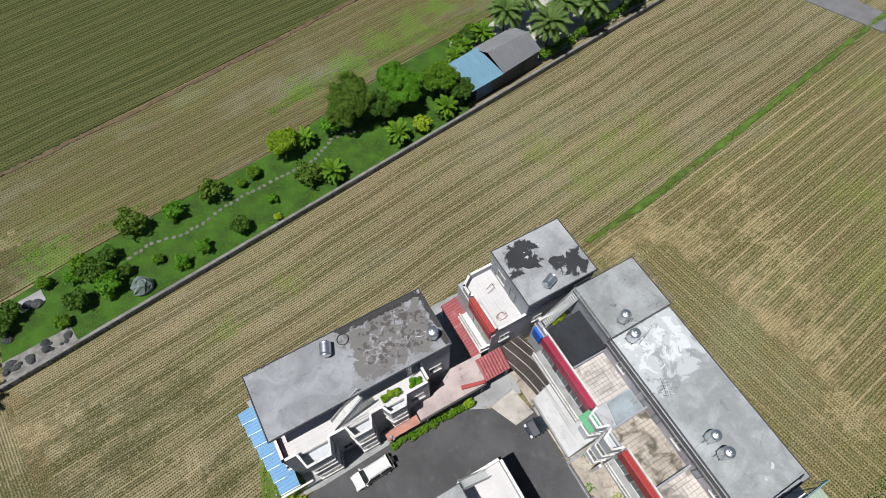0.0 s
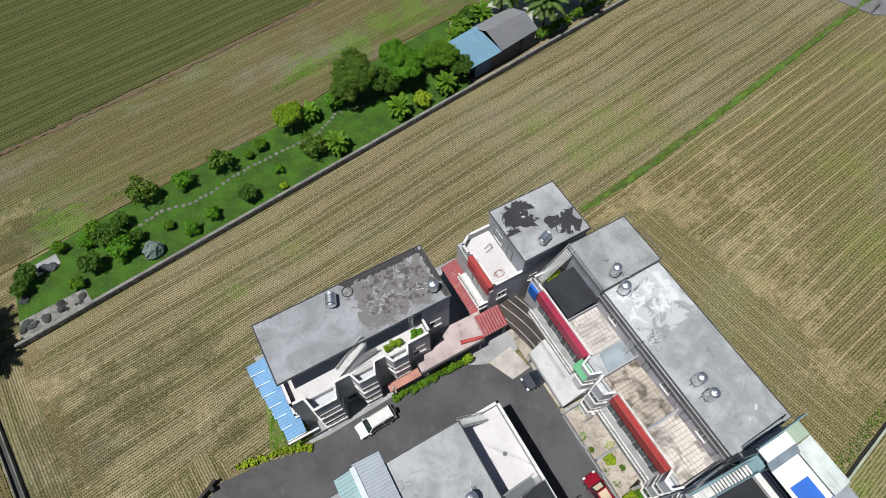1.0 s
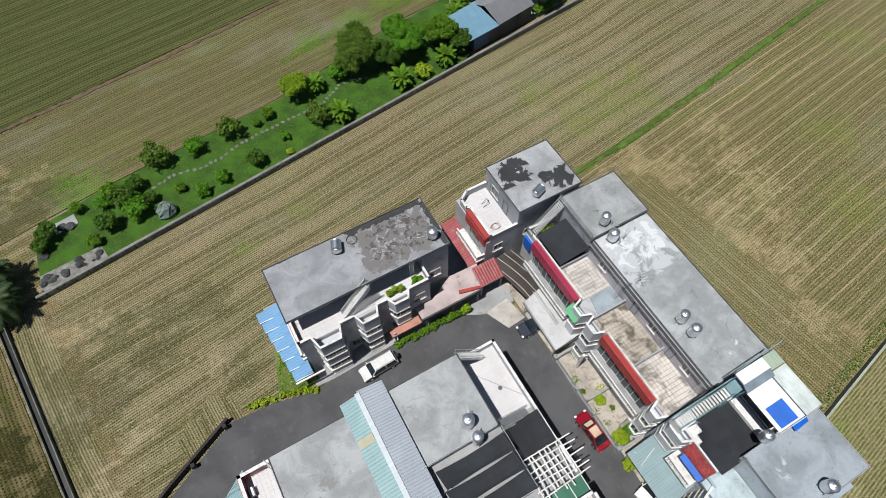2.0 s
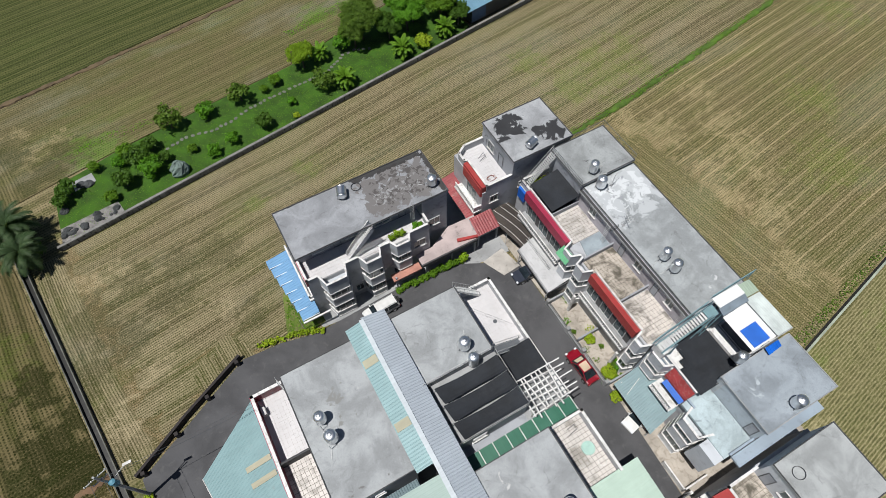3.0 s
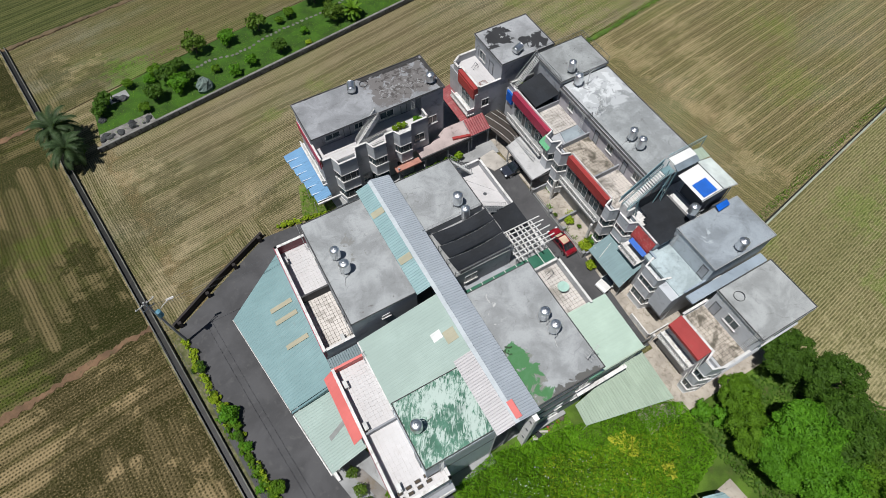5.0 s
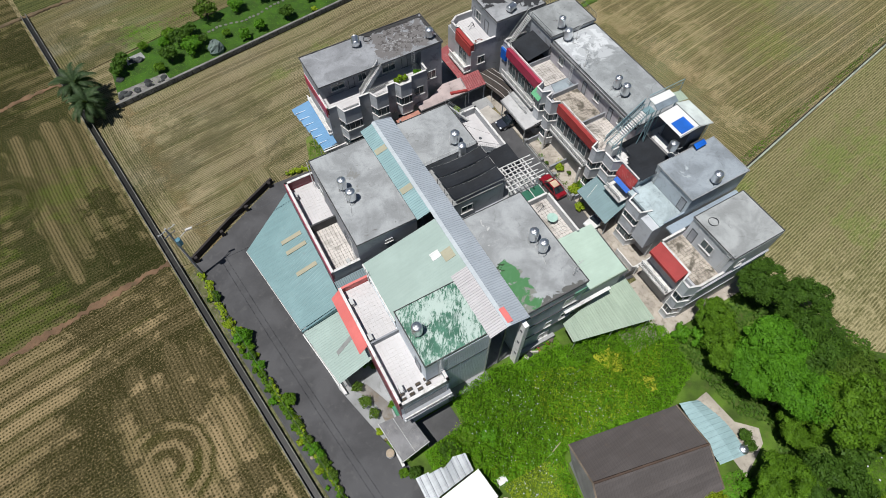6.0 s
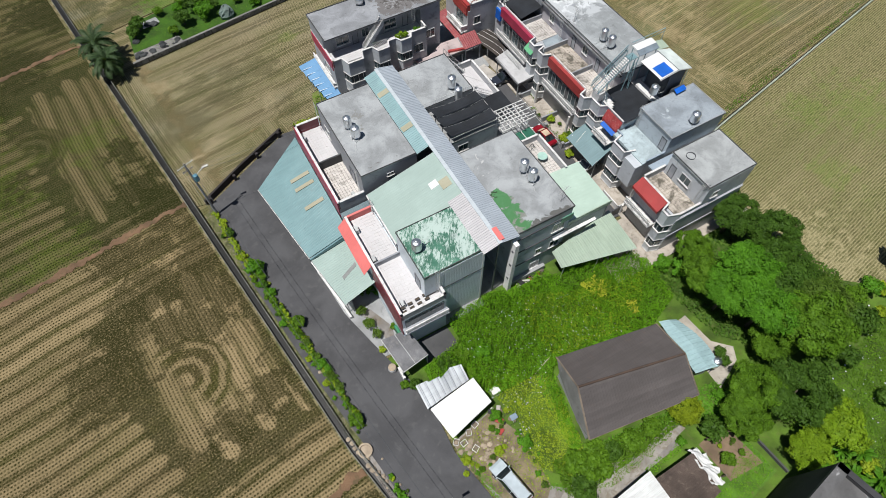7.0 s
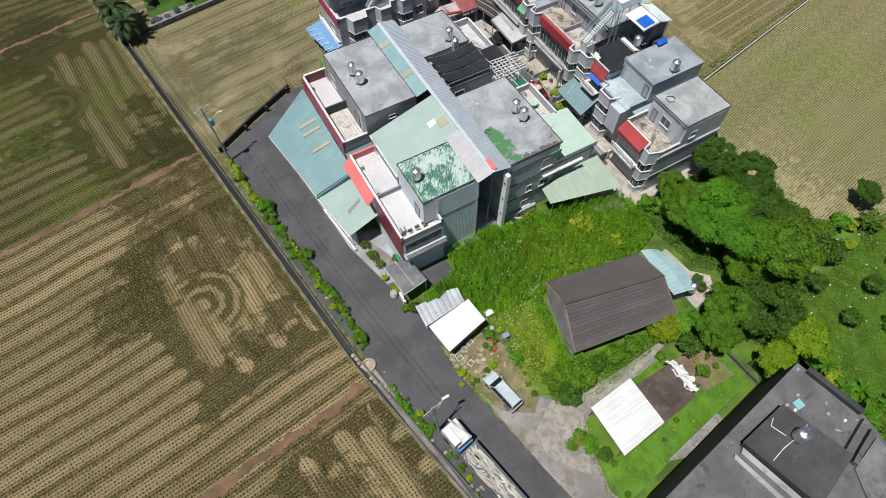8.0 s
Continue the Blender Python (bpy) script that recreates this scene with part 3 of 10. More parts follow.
def sheet_of(name, pts, z, m, label, category, depth=0.1):
    return lay(name, Mb().prism(pts, z - depth, z), m, label, category)


sheet_of("field_north", [(-37.6, 34), (-33.6, 6.6), (-30, 6), (-18.5, 12.5), (-8, 11), (14, 10), (31.5, 14), (31.5, 22.0), (110, 33.4), (150, 39), (150, 64), (71.2, 53.2), (-36.6, 37.4)], 0.0, NORTH_M, "harvested rice field with dry straw rows and green sprouts", "field")
sheet_of("field_east", [(28, 22), (26, -16), (40.4, -16.9), (66.8, -11.6), (150, 5), (150, 39), (110, 33), (31.5, 21.6)], -0.02, EAST_M, "harvested rice field with pale straw swaths and a turned headland", "field")
sheet_of("field_southeast", [(26, -33), (27, -36), (32, -44), (45, -56), (62, -70), (150, -70), (150, 4), (66.8, -12.4), (40.4, -17.7), (26, -17.5)], -0.03, SOUTHEAST_M, "yellow-green harvested rice field with close rows", "field")
sheet_of("field_upper", [(-40.4, 48.2), (-24, 51.5), (4, 55.6), (25, 61.8), (150, 80), (150, 100), (28.8, 79), (-42.9, 67)], 0.0, field_rows("garden_side_field", ROWS_TURN, (0.285, 0.232, 0.13), (0.1, 0.086, 0.038), (0.1, 0.2, 0.02), heads=((-41, -29, 40, 66, 0.5),), gap_c=(0.2, 0.17, 0.1), gap_f=0.4, blobs=((-30, 54.5, 3), (-27.5, 53.6, 2.6), (-33, 52.5, 2.6), (-37, 58, 3), (-36, 50.5, 2)), damp=0.5, pale=((-34.5, 57, 2.6), (-36, 60.5, 2.5), (-31, 58, 2)), greens=((33, 69, 5), (27, 67.6, 4), (20, 66, 4), (12, 64, 4), (-26, 53, 5), (39, 71, 5), (48, 73, 5)), strips=0.6, grey=0.5, narrow=0.2, cloudy=0.5, swath=2.4, ridge=0.4, band=0.5, thin=0.7, lush=0.6), "harvested rice field behind the garden with a green strip", "field")
sheet_of("field_beyond", [(-43.3, 67.7), (28.8, 79.7), (150, 100.8), (150, 260), (-67, 230)], -0.01, FAR_M, "green-brown harvested rice field", "field")
sheet_of("field_west", [(-140, -9.3), (-140, -40), (-90, -72), (-20, -110), (-19.6, -76), (-24.6, -52), (-28.9, -33), (-34.4, 3.5), (-35.0, 7.9), (-62.7, 3.3), (-110, -4.4)], -0.02, WEST_M, "harvested rice field with dark damp patches and straw swaths", "field")
sheet_of("field_northwest", [(-140, -9.3), (-110, -4.4), (-62.7, 3.3), (-35.0, 7.9), (-40, 40), (-48, 95), (-140, 100)], -0.02, WEST_N_M, "olive harvested rice field with dark damp patches", "field")

# earth strips between the western plots, green bank between the northern ones
EARTH = plain("reddish_earth", (0.17, 0.1, 0.055), 0.95, vary=0.4, scale=1.2, dirt=0.85, dirt_c=(0.085, 0.072, 0.032), bump=0.6, fine=8)
BROWN_LINE = plain("brown_bank", (0.12, 0.085, 0.045), 0.95, vary=0.3, scale=2.5, dirt=0.5, bump=0.6, fine=8)
GRASS_M = plain("grass", (0.075, 0.14, 0.015), 0.95, vary=0.45, scale=2.0, dirt=0.35, dirt_c=(0.12, 0.12, 0.04), bump=0.8, fine=14)
LAWN_M = plain("lawn", (0.036, 0.1, 0.003), 0.95, vary=0.4, scale=1.4, dirt=0.3, dirt_c=(0.09, 0.1, 0.025), bump=0.8, fine=16)
YARD_M = plain("worn_earth", (0.27, 0.25, 0.23), 0.95, vary=0.35, scale=0.9, dirt=0.75, dirt_c=(0.16, 0.125, 0.085), bump=0.7, fine=6, cover=0.46)


def ribbon(pts, width, z0, z1, rough=0.0, seed=1, crown=0.0):
    """A strip along a line; its edges may wander."""
    rng = random.Random(seed)
    line = []
    for (a, b) in zip(pts, pts[1:]):
        n = max(1, int(math.hypot(b[0] - a[0], b[1] - a[1]) / 0.3)) if rough else 1
        line += [(a[0] + (b[0] - a[0]) * i / n, a[1] + (b[1] - a[1]) * i / n) for i in range(n)]
    line.append(pts[-1])
    mb = Mb()
    vs, fs = [], []
    walk_ = [0.0, 0.0]
    for i, p in enumerate(line):
        a, b = line[max(0, i - 1)], line[min(len(line) - 1, i + 1)]
        d = Vector((b[0] - a[0], b[1] - a[1])).normalized()
        n = Vector((-d.y, d.x))
        walk_ = [0.7 * a_ + rough * rng.uniform(-0.75, 0.75) for a_ in walk_]
        wl_, wr_ = (max(0.1, width / 2 + a_) for a_ in walk_)
        q = Vector(p)
        for w, z in ((wl_, z0), (wl_ * 0.8, z1), (0, z1 + crown), (-wr_ * 0.8, z1), (-wr_, z0)):
            vs.append((q.x + n.x * w, q.y + n.y * w, z))
    for i in range(len(line) - 1):
        for j in range(4):
            fs.append((i * 5 + j, i * 5 + 5 + j, i * 5 + 6 + j, i * 5 + j + 1))
    return mb.add(vs, fs)


lay("field_bank", ribbon([(-110, -4.4), (-62.7, 3.3), (-34.6, 7.9)], 0.9, -0.1, 0.04, 0.42, 3, 0.03), EARTH, "bare reddish earth bank between rice plots", "bank", group="earth banks")
lay("field_bank", ribbon([(-110, -47), (-47.4, -38.1), (-28.2, -35.3)], 1.0, -0.1, 0.04, 0.42, 4, 0.03), EARTH, "bare reddish earth bank between rice plots", "bank", group="earth banks")
lay("field_bank", ribbon([(-110, 38), (-51.7, 46.5), (-40.8, 48.1)], 1.0, -0.1, 0.04, 0.42, 5, 0.03), EARTH, "bare reddish earth bank between rice plots", "bank", group="earth banks")
lay("field_bank", ribbon([(-48, 67.2), (-10.7, 72.2), (28.8, 79.3), (150, 100.4)], 0.8, -0.1, 0.1, 0.2, 6, 0.05), BROWN_LINE, "brown grassy bank between rice plots", "bank", group="earth banks")
lay("green_bank", ribbon([(33.5, 22.0), (42.2, 22.9), (60.8, 25.9), (93.4, 31.6), (104, 33.4)], 0.8, -0.05, 0.1, 0.25, 7, 0.06), GRASS_M, "bright green grassy bank between two rice fields", "bank")

# asphalt lane and courtyard
def asphalt():
    k = Net("asphalt")
    p = k.pos(29.5)
    cloud, mid, fine = k.noise(p, 0.22, 5, 0.6, 0.3), k.noise(p, 1.1, 6, 0.6, 0.5), k.noise(p, 60, 2)
    col = k.mix(k.ramp(cloud, 0.35, 0.65), (0.062, 0.062, 0.065), (0.09, 0.09, 0.094))
    col = k.mix(k.op("MULTIPLY", k.ramp(mid, 0.55, 0.7), 0.4), col, (0.125, 0.124, 0.122))
    col = k.mix(k.op("MULTIPLY", k.ramp(fine, 0.45, 0.75), 0.3), col, (0.12, 0.117, 0.11))
    k.bump(fine, 0.3, 0.01)
    return k.done(col, 0.9, 0.0, **{"Specular_IOR_Level": 0.3})


ROAD_M = asphalt()
lane = [(-31.9, 5.9), (-31.0, -7.7), (-28.6, -24.4), (-27.0, -33.0), (-24.0, -51.5), (-20.4, -69.0), (-16, -92), (-8.5, -92), (-13.0, -68), (-16.0, -53.0), (-18.9, -38.5), (-18.6, -31.6), (-20.5, -25.6), (-22.5, -17.9), (-24.0, 0.0), (-22, 5.6),
        (-18.0, 5.8), (-6, 5.2), (5, 5.0), (9.2, 4.6), (9.0, -22), (15.4, -23), (16.0, -9.8), (15.7, 1.5), (15.8, 8.2), (12, 10.2), (8.6, 12.0), (1.0, 12.4), (-10.0, 11.9), (-14.0, 12.8), (-18.6, 13.1)]
lay("road", Mb().prism(lane, -0.1, 0.05), ROAD_M, "dark smooth asphalt lane and courtyard between the houses", "road")
lay("road_far", Mb().prism([(88, 46), (93.3, 42.4), (98.6, 29.8), (150, -2), (150, 8), (102.5, 33.1), (100.7, 38.2), (96, 50), (92, 62)], -0.05, 0.1), plain("old_asphalt", (0.16, 0.16, 0.165), 0.9, vary=0.15), "pale grey country road crossing the far field corner", "road")
lay("courtyard_ground", Mb().prism([(-24.5, 6), (9, 6), (9, -24.0), (-7, -24.0), (-7, -25.2), (-22, -25.2)], -0.1, 0.02), CONC, "grey concrete ground under the middle houses", "pavement")
lay("yard_ground", Mb().prism([(15.7, 14), (32, 14), (31, -31), (9, -31), (9, -23.5), (15.5, -23.5), (15.9, 1.5)], -0.1, 0.045), plain("yard_concrete", (0.42, 0.375, 0.32), 0.9, vary=0.25, scale=1.6, dirt=0.6, dirt_c=(0.16, 0.135, 0.1), cover=0.47), "stained pale concrete forecourt of the row houses", "pavement")
lay("passage_ground", Mb().prism([(-9, 12.2), (15.6, 10.2), (17, 15), (19, 24), (-11, 24)], -0.1, 0.04), CONC, "grey concrete strip round the northern houses", "pavement")
lay("ramp_slab", Mb().prism([(11.9, 10.4), (15.0, 10.9), (15.6, 7.7), (13.2, 7.5)], 0.0, 0.16), plain("worn_pale_concrete", (0.45, 0.42, 0.38), 0.9, vary=0.25, scale=1.5, dirt=0.75, dirt_c=(0.12, 0.11, 0.1)), "worn pale concrete slab with grey blotches", "pavement")

# overgrown ground south of the houses
WILD_M = plain("weedy_soil", (0.08, 0.15, 0.012), 0.95, vary=0.5, scale=1.2, dirt=0.45, dirt_c=(0.12, 0.1, 0.04), bump=0.9, fine=8)
sheet_of("wild_ground", [(-20.5, -25.6), (-18.8, -31), (-18.4, -38.5), (-15.4, -53), (-12.5, -68), (-8, -92), (60, -92), (62, -68), (46, -55), (33, -44), (28, -36), (26.5, -31), (26.5, -29), (11, -24), (4, -23.6), (-7, -23.6)], 0.01, WILD_M, "weedy green ground south of the houses", "ground")
sheet_of("dirt_yard", [(-18.7, -37.5), (-13.5, -36.5), (-12.3, -41), (-12.2, -46), (-7.5, -49.5), (-3, -48.8), (2.5, -48.6), (2.8, -49.6), (-3, -50), (-9, -51.0), (-10.5, -54), (-11, -60), (-12.6, -67.5), (-15.9, -53)], 0.03, YARD_M, "bare stony earth yard beside the lane", "ground")
sheet_of("rubble_soil", [(-18.6, -37.7), (-13.4, -36.6), (-11.6, -40.5), (-11.9, -46.2), (-13.6, -47.6), (-16.6, -45.6), (-18.2, -41.0)], 0.04, plain("rubble_soil", (0.21, 0.165, 0.105), 0.95, vary=0.45, scale=2.2, dirt=0.7, dirt_c=(0.1, 0.13, 0.03), bump=0.9, fine=7, cover=0.5), "brown stony soil with weeds beside the shed", "soil")
sheet_of("cottage_path", [(-11.4, -47.5), (-8.9, -46.6), (-2, -48.3), (3.4, -47.2), (4.2, -48.6), (-2.5, -49.7), (-9.0, -50.4), (-12.0, -56), (-14.6, -52.6), (-15.4, -49.8)], 0.045, plain("pale_concrete_path", (0.3, 0.28, 0.25), 0.9, vary=0.3, dirt=0.7, dirt_c=(0.17, 0.14, 0.09), cover=0.44), "pale concrete path in front of the old cottage", "pavement")
sheet_of("small_lawn", [(-9.8, -52), (-8.8, -56.3), (-3, -55.8), (2, -55.2), (9, -52), (9.6, -56.6), (-10.6, -60), (-11.2, -58)], 0.035, plain("bright_lawn", (0.085, 0.19, 0.015), 0.95, vary=0.4, scale=2.0, dirt=0.8, dirt_c=(0.15, 0.12, 0.055), bump=0.8, fine=14), "bright green patchy lawn beside the dark flat-roofed house", "lawn")
sheet_of("roadside_verge", [(-33.0, 4.5), (-31.6, 5.5), (-30.7, -7.7), (-28.3, -24.4), (-26.8, -32.5), (-28.0, -32.8)], 0.04, plain("weedy_verge_soil", (0.1, 0.11, 0.035), 0.95, vary=0.5, scale=2.5, dirt=0.8, dirt_c=(0.2, 0.17, 0.12), bump=0.8, fine=8, cover=0.46), "narrow planted verge between ditch and lane", "verge")
sheet_of("roadside_verge", [(-28.0, -33), (-26.7, -33), (-23.6, -51.5), (-20.0, -69), (-21.2, -69), (-24.6, -51.5)], 0.04, YARD_M, "narrow dusty verge between ditch and lane", "verge")
sheet_of("grass_strip", [(-11.6, 18.6), (-9, 19.0), (-8.4, 12.8), (-10.5, 12.3), (-13.0, 13.6)], 0.05, plain("dry_grass", (0.1, 0.15, 0.02), 0.95, vary=0.45, scale=1.5, dirt=0.7, dirt_c=(0.24, 0.19, 0.1), bump=0.8, fine=12, cover=0.46), "green grassy strip beside the blue awning", "verge")

# ditch: two concrete kerbs with a dark bed between
WATER_M = plain("ditch_bed", (0.012, 0.012, 0.01), 0.5, dirt=0.4)


DITCH_M = plain("mossy_ditch_wall", (0.15, 0.15, 0.13), 0.9, vary=0.4, scale=0.8, dirt=0.6, dirt_c=(0.05, 0.05, 0.035), cover=0.46)


def ditch_line(off):
    return [(ditch_u(v) + off, v) for v in (68, 55, 45, 38, 30, 20, 10, 3.5, -5, -15, -25, -33, -42, -51, -60, -70, -90)]


ditch = lay("ditch", Mb().add([(x, y, 0.04) for x, y in ditch_line(-0.4)] + [(x, y, 0.04) for x, y in ditch_line(0.3)], [(i, i + 1, 18 + i, 17 + i) for i in range(16)]), WATER_M, "narrow concrete irrigation ditch with a dark bed", "ditch")
for off in (-0.5, 0.28):
    mb = Mb()
    for a, b in zip(ditch_line(off), ditch_line(off)[1:]):
        mb.prism([a, b, (b[0] + 0.12, b[1]), (a[0] + 0.12, a[1])], -0.1, 0.5 if off > 0 else 0.42)
    part("ditch_wall", mb, DITCH_M, ditch, "dark mossy concrete ditch wall")
ditch2 = lay("ditch", Mb().box(0, 0.01, 0, 0.01, -0.05, 0.0).prism([(30.5, -19.3), (40.2, -17.3), (66.8, -12.0), (150, 4.4), (150, 4.65), (66.8, -11.72), (40.2, -17.02), (30.5, -19.02)], -0.1, 0.02), WATER_M, "narrow field ditch with pale concrete edge", "ditch")
part("ditch_wall", Mb().prism([(30.5, -19.5), (40.2, -17.5), (66.8, -12.2), (150, 4.2), (150, 4.5), (66.8, -11.95), (40.2, -17.25), (30.5, -19.25)], -0.1, 0.3), plain("mossy_concrete", (0.34, 0.38, 0.3), 0.9), ditch2, "pale concrete ditch wall")

# low wall with buttresses between lane and field
lw = thing("low_wall", -31, 6, 0, "low dark concrete wall with short buttresses beside the lane", "wall", kind="structure")
mb = Mb()
edge_line = [(-32.1, 6.1), (-26.0, 9.6), (-18.6, 13.3), (-14.2, 13.0), (-11.0, 12.2)]
mb.wall(edge_line[:3], 0, 1.0, 0.3)
# dark maroon taken near black, so the colour also carries the wall's shadow band
LOW_M = plain("dark_maroon_wall", (0.025, 0.02, 0.019), 0.85, vary=0.3, dirt=0.3)
part("wall", mb, LOW_M, lw)
for i in range(4):
    t = i / 3
    x, y = -31.4 + 12.2 * t, 6.3 + 6.6 * t
    part("buttress", Mb().box(x - 0.2, x + 0.2, y - 0.35, y + 0.05, 0, 1.05), LOW_M, lw)

# ---- parts that houses share ----
SHARED = {}


def piece_mesh(key, build, material):
    """One mesh for many alike pieces."""
    if key not in SHARED:
        SHARED[key] = build().mesh(key)
        SHARED[key].materials.append(material)
    return SHARED[key]


def piece(name, me, parent, u, v, z, turn=0.0):
    ob = new(name, me)
    ob.parent = parent
    o = ORIGIN[parent.name]
    ob.matrix_basis = pose(u - o[0], v - o[1], z - o[2], 0, 0, turn)
    ORIGIN[ob.name] = o
    return ob


def slab(h, u0, u1, v0, v1, z, m, over=0.25, thick=0.22, curb=0.16, curb_m=None, name="roof"):
    r = part(name, Mb().box(u0 - over, u1 + over, v0 - over, v1 + over, z - thick, z), m, h)
    if curb:
        a, b, c, d, w = u0 - over, u1 + over, v0 - over, v1 + over, 0.08
        curb = curb * 0.7
        mb = Mb().box(a, b, c, c + w, z, z + curb).box(a, b, d - w, d, z, z + curb).box(a, a + w, c + w, d - w, z, z + curb).box(b - w, b, c + w, d - w, z, z + curb)
        part("roof_curb", mb, curb_m or CURB, r)
    return r


def parapet(h, pts, z0, z1, m, cap_m=None, th=0.16, cap=0.08, name="parapet"):
    p = part(name, Mb().wall(pts, z0, z1, th), m, h)
    if cap_m:
        mb = Mb()
        for a, b in zip(pts, pts[1:]):
            d = Vector((b[0] - a[0], b[1] - a[1])).normalized()
            n = Vector((-d.y, d.x))
            o, i = n * -0.05, n * (th + 0.05)
            e = d * 0.05
            mb.prism([(a[0] + o.x - e.x, a[1] + o.y - e.y), (b[0] + o.x + e.x, b[1] + o.y + e.y), (b[0] + i.x + e.x, b[1] + i.y + e.y), (a[0] + i.x - e.x, a[1] + i.y - e.y)], z1, z1 + cap)
        part("coping", mb, cap_m, p)
    return p


def tiles(h, u0, u1, v0, v1, z, m, step=0.5, gap=0.025, key="tile"):
    """Terrace floor: a bed and single tiles on it."""
    bed = part("terrace_floor", Mb().box(u0, u1, v0, v1, z - 0.25, z), GROUT_PALE if m is TILE_CLEAN else GROUT, h)
    step = 0.42
    gap = 0.014 if m is TILE_CLEAN else 0.035
    nu, nv = max(1, round((u1 - u0) / step)), max(1, round((v1 - v0) / step))
    su, sv = (u1 - u0) / nu, (v1 - v0) / nv
    me = piece_mesh(f"{key}_{su:.3f}_{sv:.3f}_{m.name}", lambda: Mb().box(-su / 2 + gap / 2, su / 2 - gap / 2, -sv / 2 + gap / 2, sv / 2 - gap / 2, 0, 0.02), m)
    for i in range(nu):
        for j in range(nv):
            piece("tile", me, bed, u0 + (i + 0.5) * su, v0 + (j + 0.5) * sv, z + random.uniform(0, 0.004))
    return bed


def opening(h, side, a0, a1, z0, z1, at, name="window", frame_m=None, pane_m=None, leafs=2, sill=True):
    """Window or door on a wall face: frame proud of the wall, panes set back inside it. side: the way that it faces."""
    s = -1 if side[0] == "-" else 1
    along_u = side[1] == "v"

    def bx(mb, p0, p1, d0, d1, q0, q1):
        return mb.box(p0, p1, at + s * d0, at + s * d1, q0, q1) if along_u else mb.box(at + s * d0, at + s * d1, p0, p1, q0, q1)

    f = 0.07
    mb = Mb()
    bx(mb, a0, a1, 0.0, 0.08, z0, z0 + f), bx(mb, a0, a1, 0.0, 0.08, z1 - f, z1)
    bx(mb, a0, a0 + f, 0.0, 0.08, z0 + f, z1 - f), bx(mb, a1 - f, a1, 0.0, 0.08, z0 + f, z1 - f)
    for i in range(1, leafs):
        c = a0 + (a1 - a0) * i / leafs
        bx(mb, c - 0.03, c + 0.03, 0.0, 0.06, z0 + f, z1 - f)
    w = part(name, mb, frame_m or PALE_IRON, h)
    part("pane" if name == "window" else "door_leaf", bx(Mb(), a0 + f, a1 - f, 0.0, 0.025, z0 + f, z1 - f), pane_m or GLASS, w)
    if sill and name == "window":
        part("sill", bx(Mb(), a0 - 0.08, a1 + 0.08, 0.0, 0.16, z0 - 0.08, z0), WHITE, w)
    return w


def balustrade(h, a, b, z, height=0.85, m=None, n=None, thick=0.09, name="balustrade"):
    """Cast balusters between a base and a handrail."""
    m = m or WHITE
    L = math.hypot(b[0] - a[0], b[1] - a[1])
    n = n or max(3, int(L / 0.28))
    mb = Mb().tube((a[0], a[1], z + height), (b[0], b[1], z + height), 0.09, 4).tube((a[0], a[1], z + 0.06), (b[0], b[1], z + 0.06), 0.08, 4)
    r = part(name, mb, m, h)
    me = piece_mesh(f"baluster_{height:.2f}_{thick:.2f}_{m.name}", lambda: Mb().lathe(0, 0, [(thick * 0.6, 0.0), (thick * 0.45, 0.12), (thick, 0.3), (thick * 0.5, height * 0.7), (thick * 0.6, height - 0.06)], 6), m)
    for i in range(n):
        t = (i + 0.5) / n
        piece("baluster", me, r, a[0] + (b[0] - a[0]) * t, a[1] + (b[1] - a[1]) * t, z + 0.08)
    return r


def railing(h, pts, z, height=0.9, m=None, step=0.22, name="railing", zs=None):
    """Thin iron rail: posts, two rails and uprights, as one part."""
    m = m or IRON
    mb = Mb()
    zz = zs or [z] * len(pts)
    for (a, b, za, zb) in zip(pts, pts[1:], zz, zz[1:]):
        L = math.hypot(b[0] - a[0], b[1] - a[1])
        mb.tube((a[0], a[1], za + height), (b[0], b[1], zb + height), 0.03, 5)
        mb.tube((a[0], a[1], za + 0.1), (b[0], b[1], zb + 0.1), 0.022, 4)
        n = max(1, int(L / step))
        for i in range(n + 1):
            t = i / n
            x, y, q = a[0] + (b[0] - a[0]) * t, a[1] + (b[1] - a[1]) * t, za + (zb - za) * t
            mb.tube((x, y, q), (x, y, q + height), 0.03 if i in (0, n) else 0.014, 4)
    return part(name, mb, m, h)


def stair(h, a, b, width, rail_m=None, tread_m=None, rails=True, name="stair", tread=0.05):
    """Open steel flight from a up to b (u, v, z), with strings, treads and handrails."""
    a, b = Vector(a), Vector(b)
    d = Vector((b.x - a.x, b.y - a.y))
    run = d.length
    d.normalize()
    n = Vector((-d.y, d.x)) * width / 2
    rail_m = rail_m or PALE_IRON
    mb = Mb()
    for s in (-1, 1):
        mb.tube((a.x + n.x * s, a.y + n.y * s, a.z), (b.x + n.x * s, b.y + n.y * s, b.z), 0.09, 4)
    st = part(name, mb, rail_m, h)
    k = max(4, int((b.z - a.z) / 0.2))
    me = None
    for i in range(k):
        t = (i + 1) / (k + 1)
        c = a.lerp(b, t)
        w = run / k * 0.42
        q = Mb().prism([(c.x - d.x * w - n.x, c.y - d.y * w - n.y), (c.x + d.x * w - n.x, c.y + d.y * w - n.y), (c.x + d.x * w + n.x, c.y + d.y * w + n.y), (c.x - d.x * w + n.x, c.y - d.y * w + n.y)], c.z, c.z + tread)
        part("tread", q, tread_m or rail_m, st)
    if rails:
        for s in (-1, 1):
            railing(st, [(a.x + n.x * s, a.y + n.y * s), (b.x + n.x * s, b.y + n.y * s)], 0, 0.9, rail_m, 0.3, "handrail", [a.z, b.z])
    return st


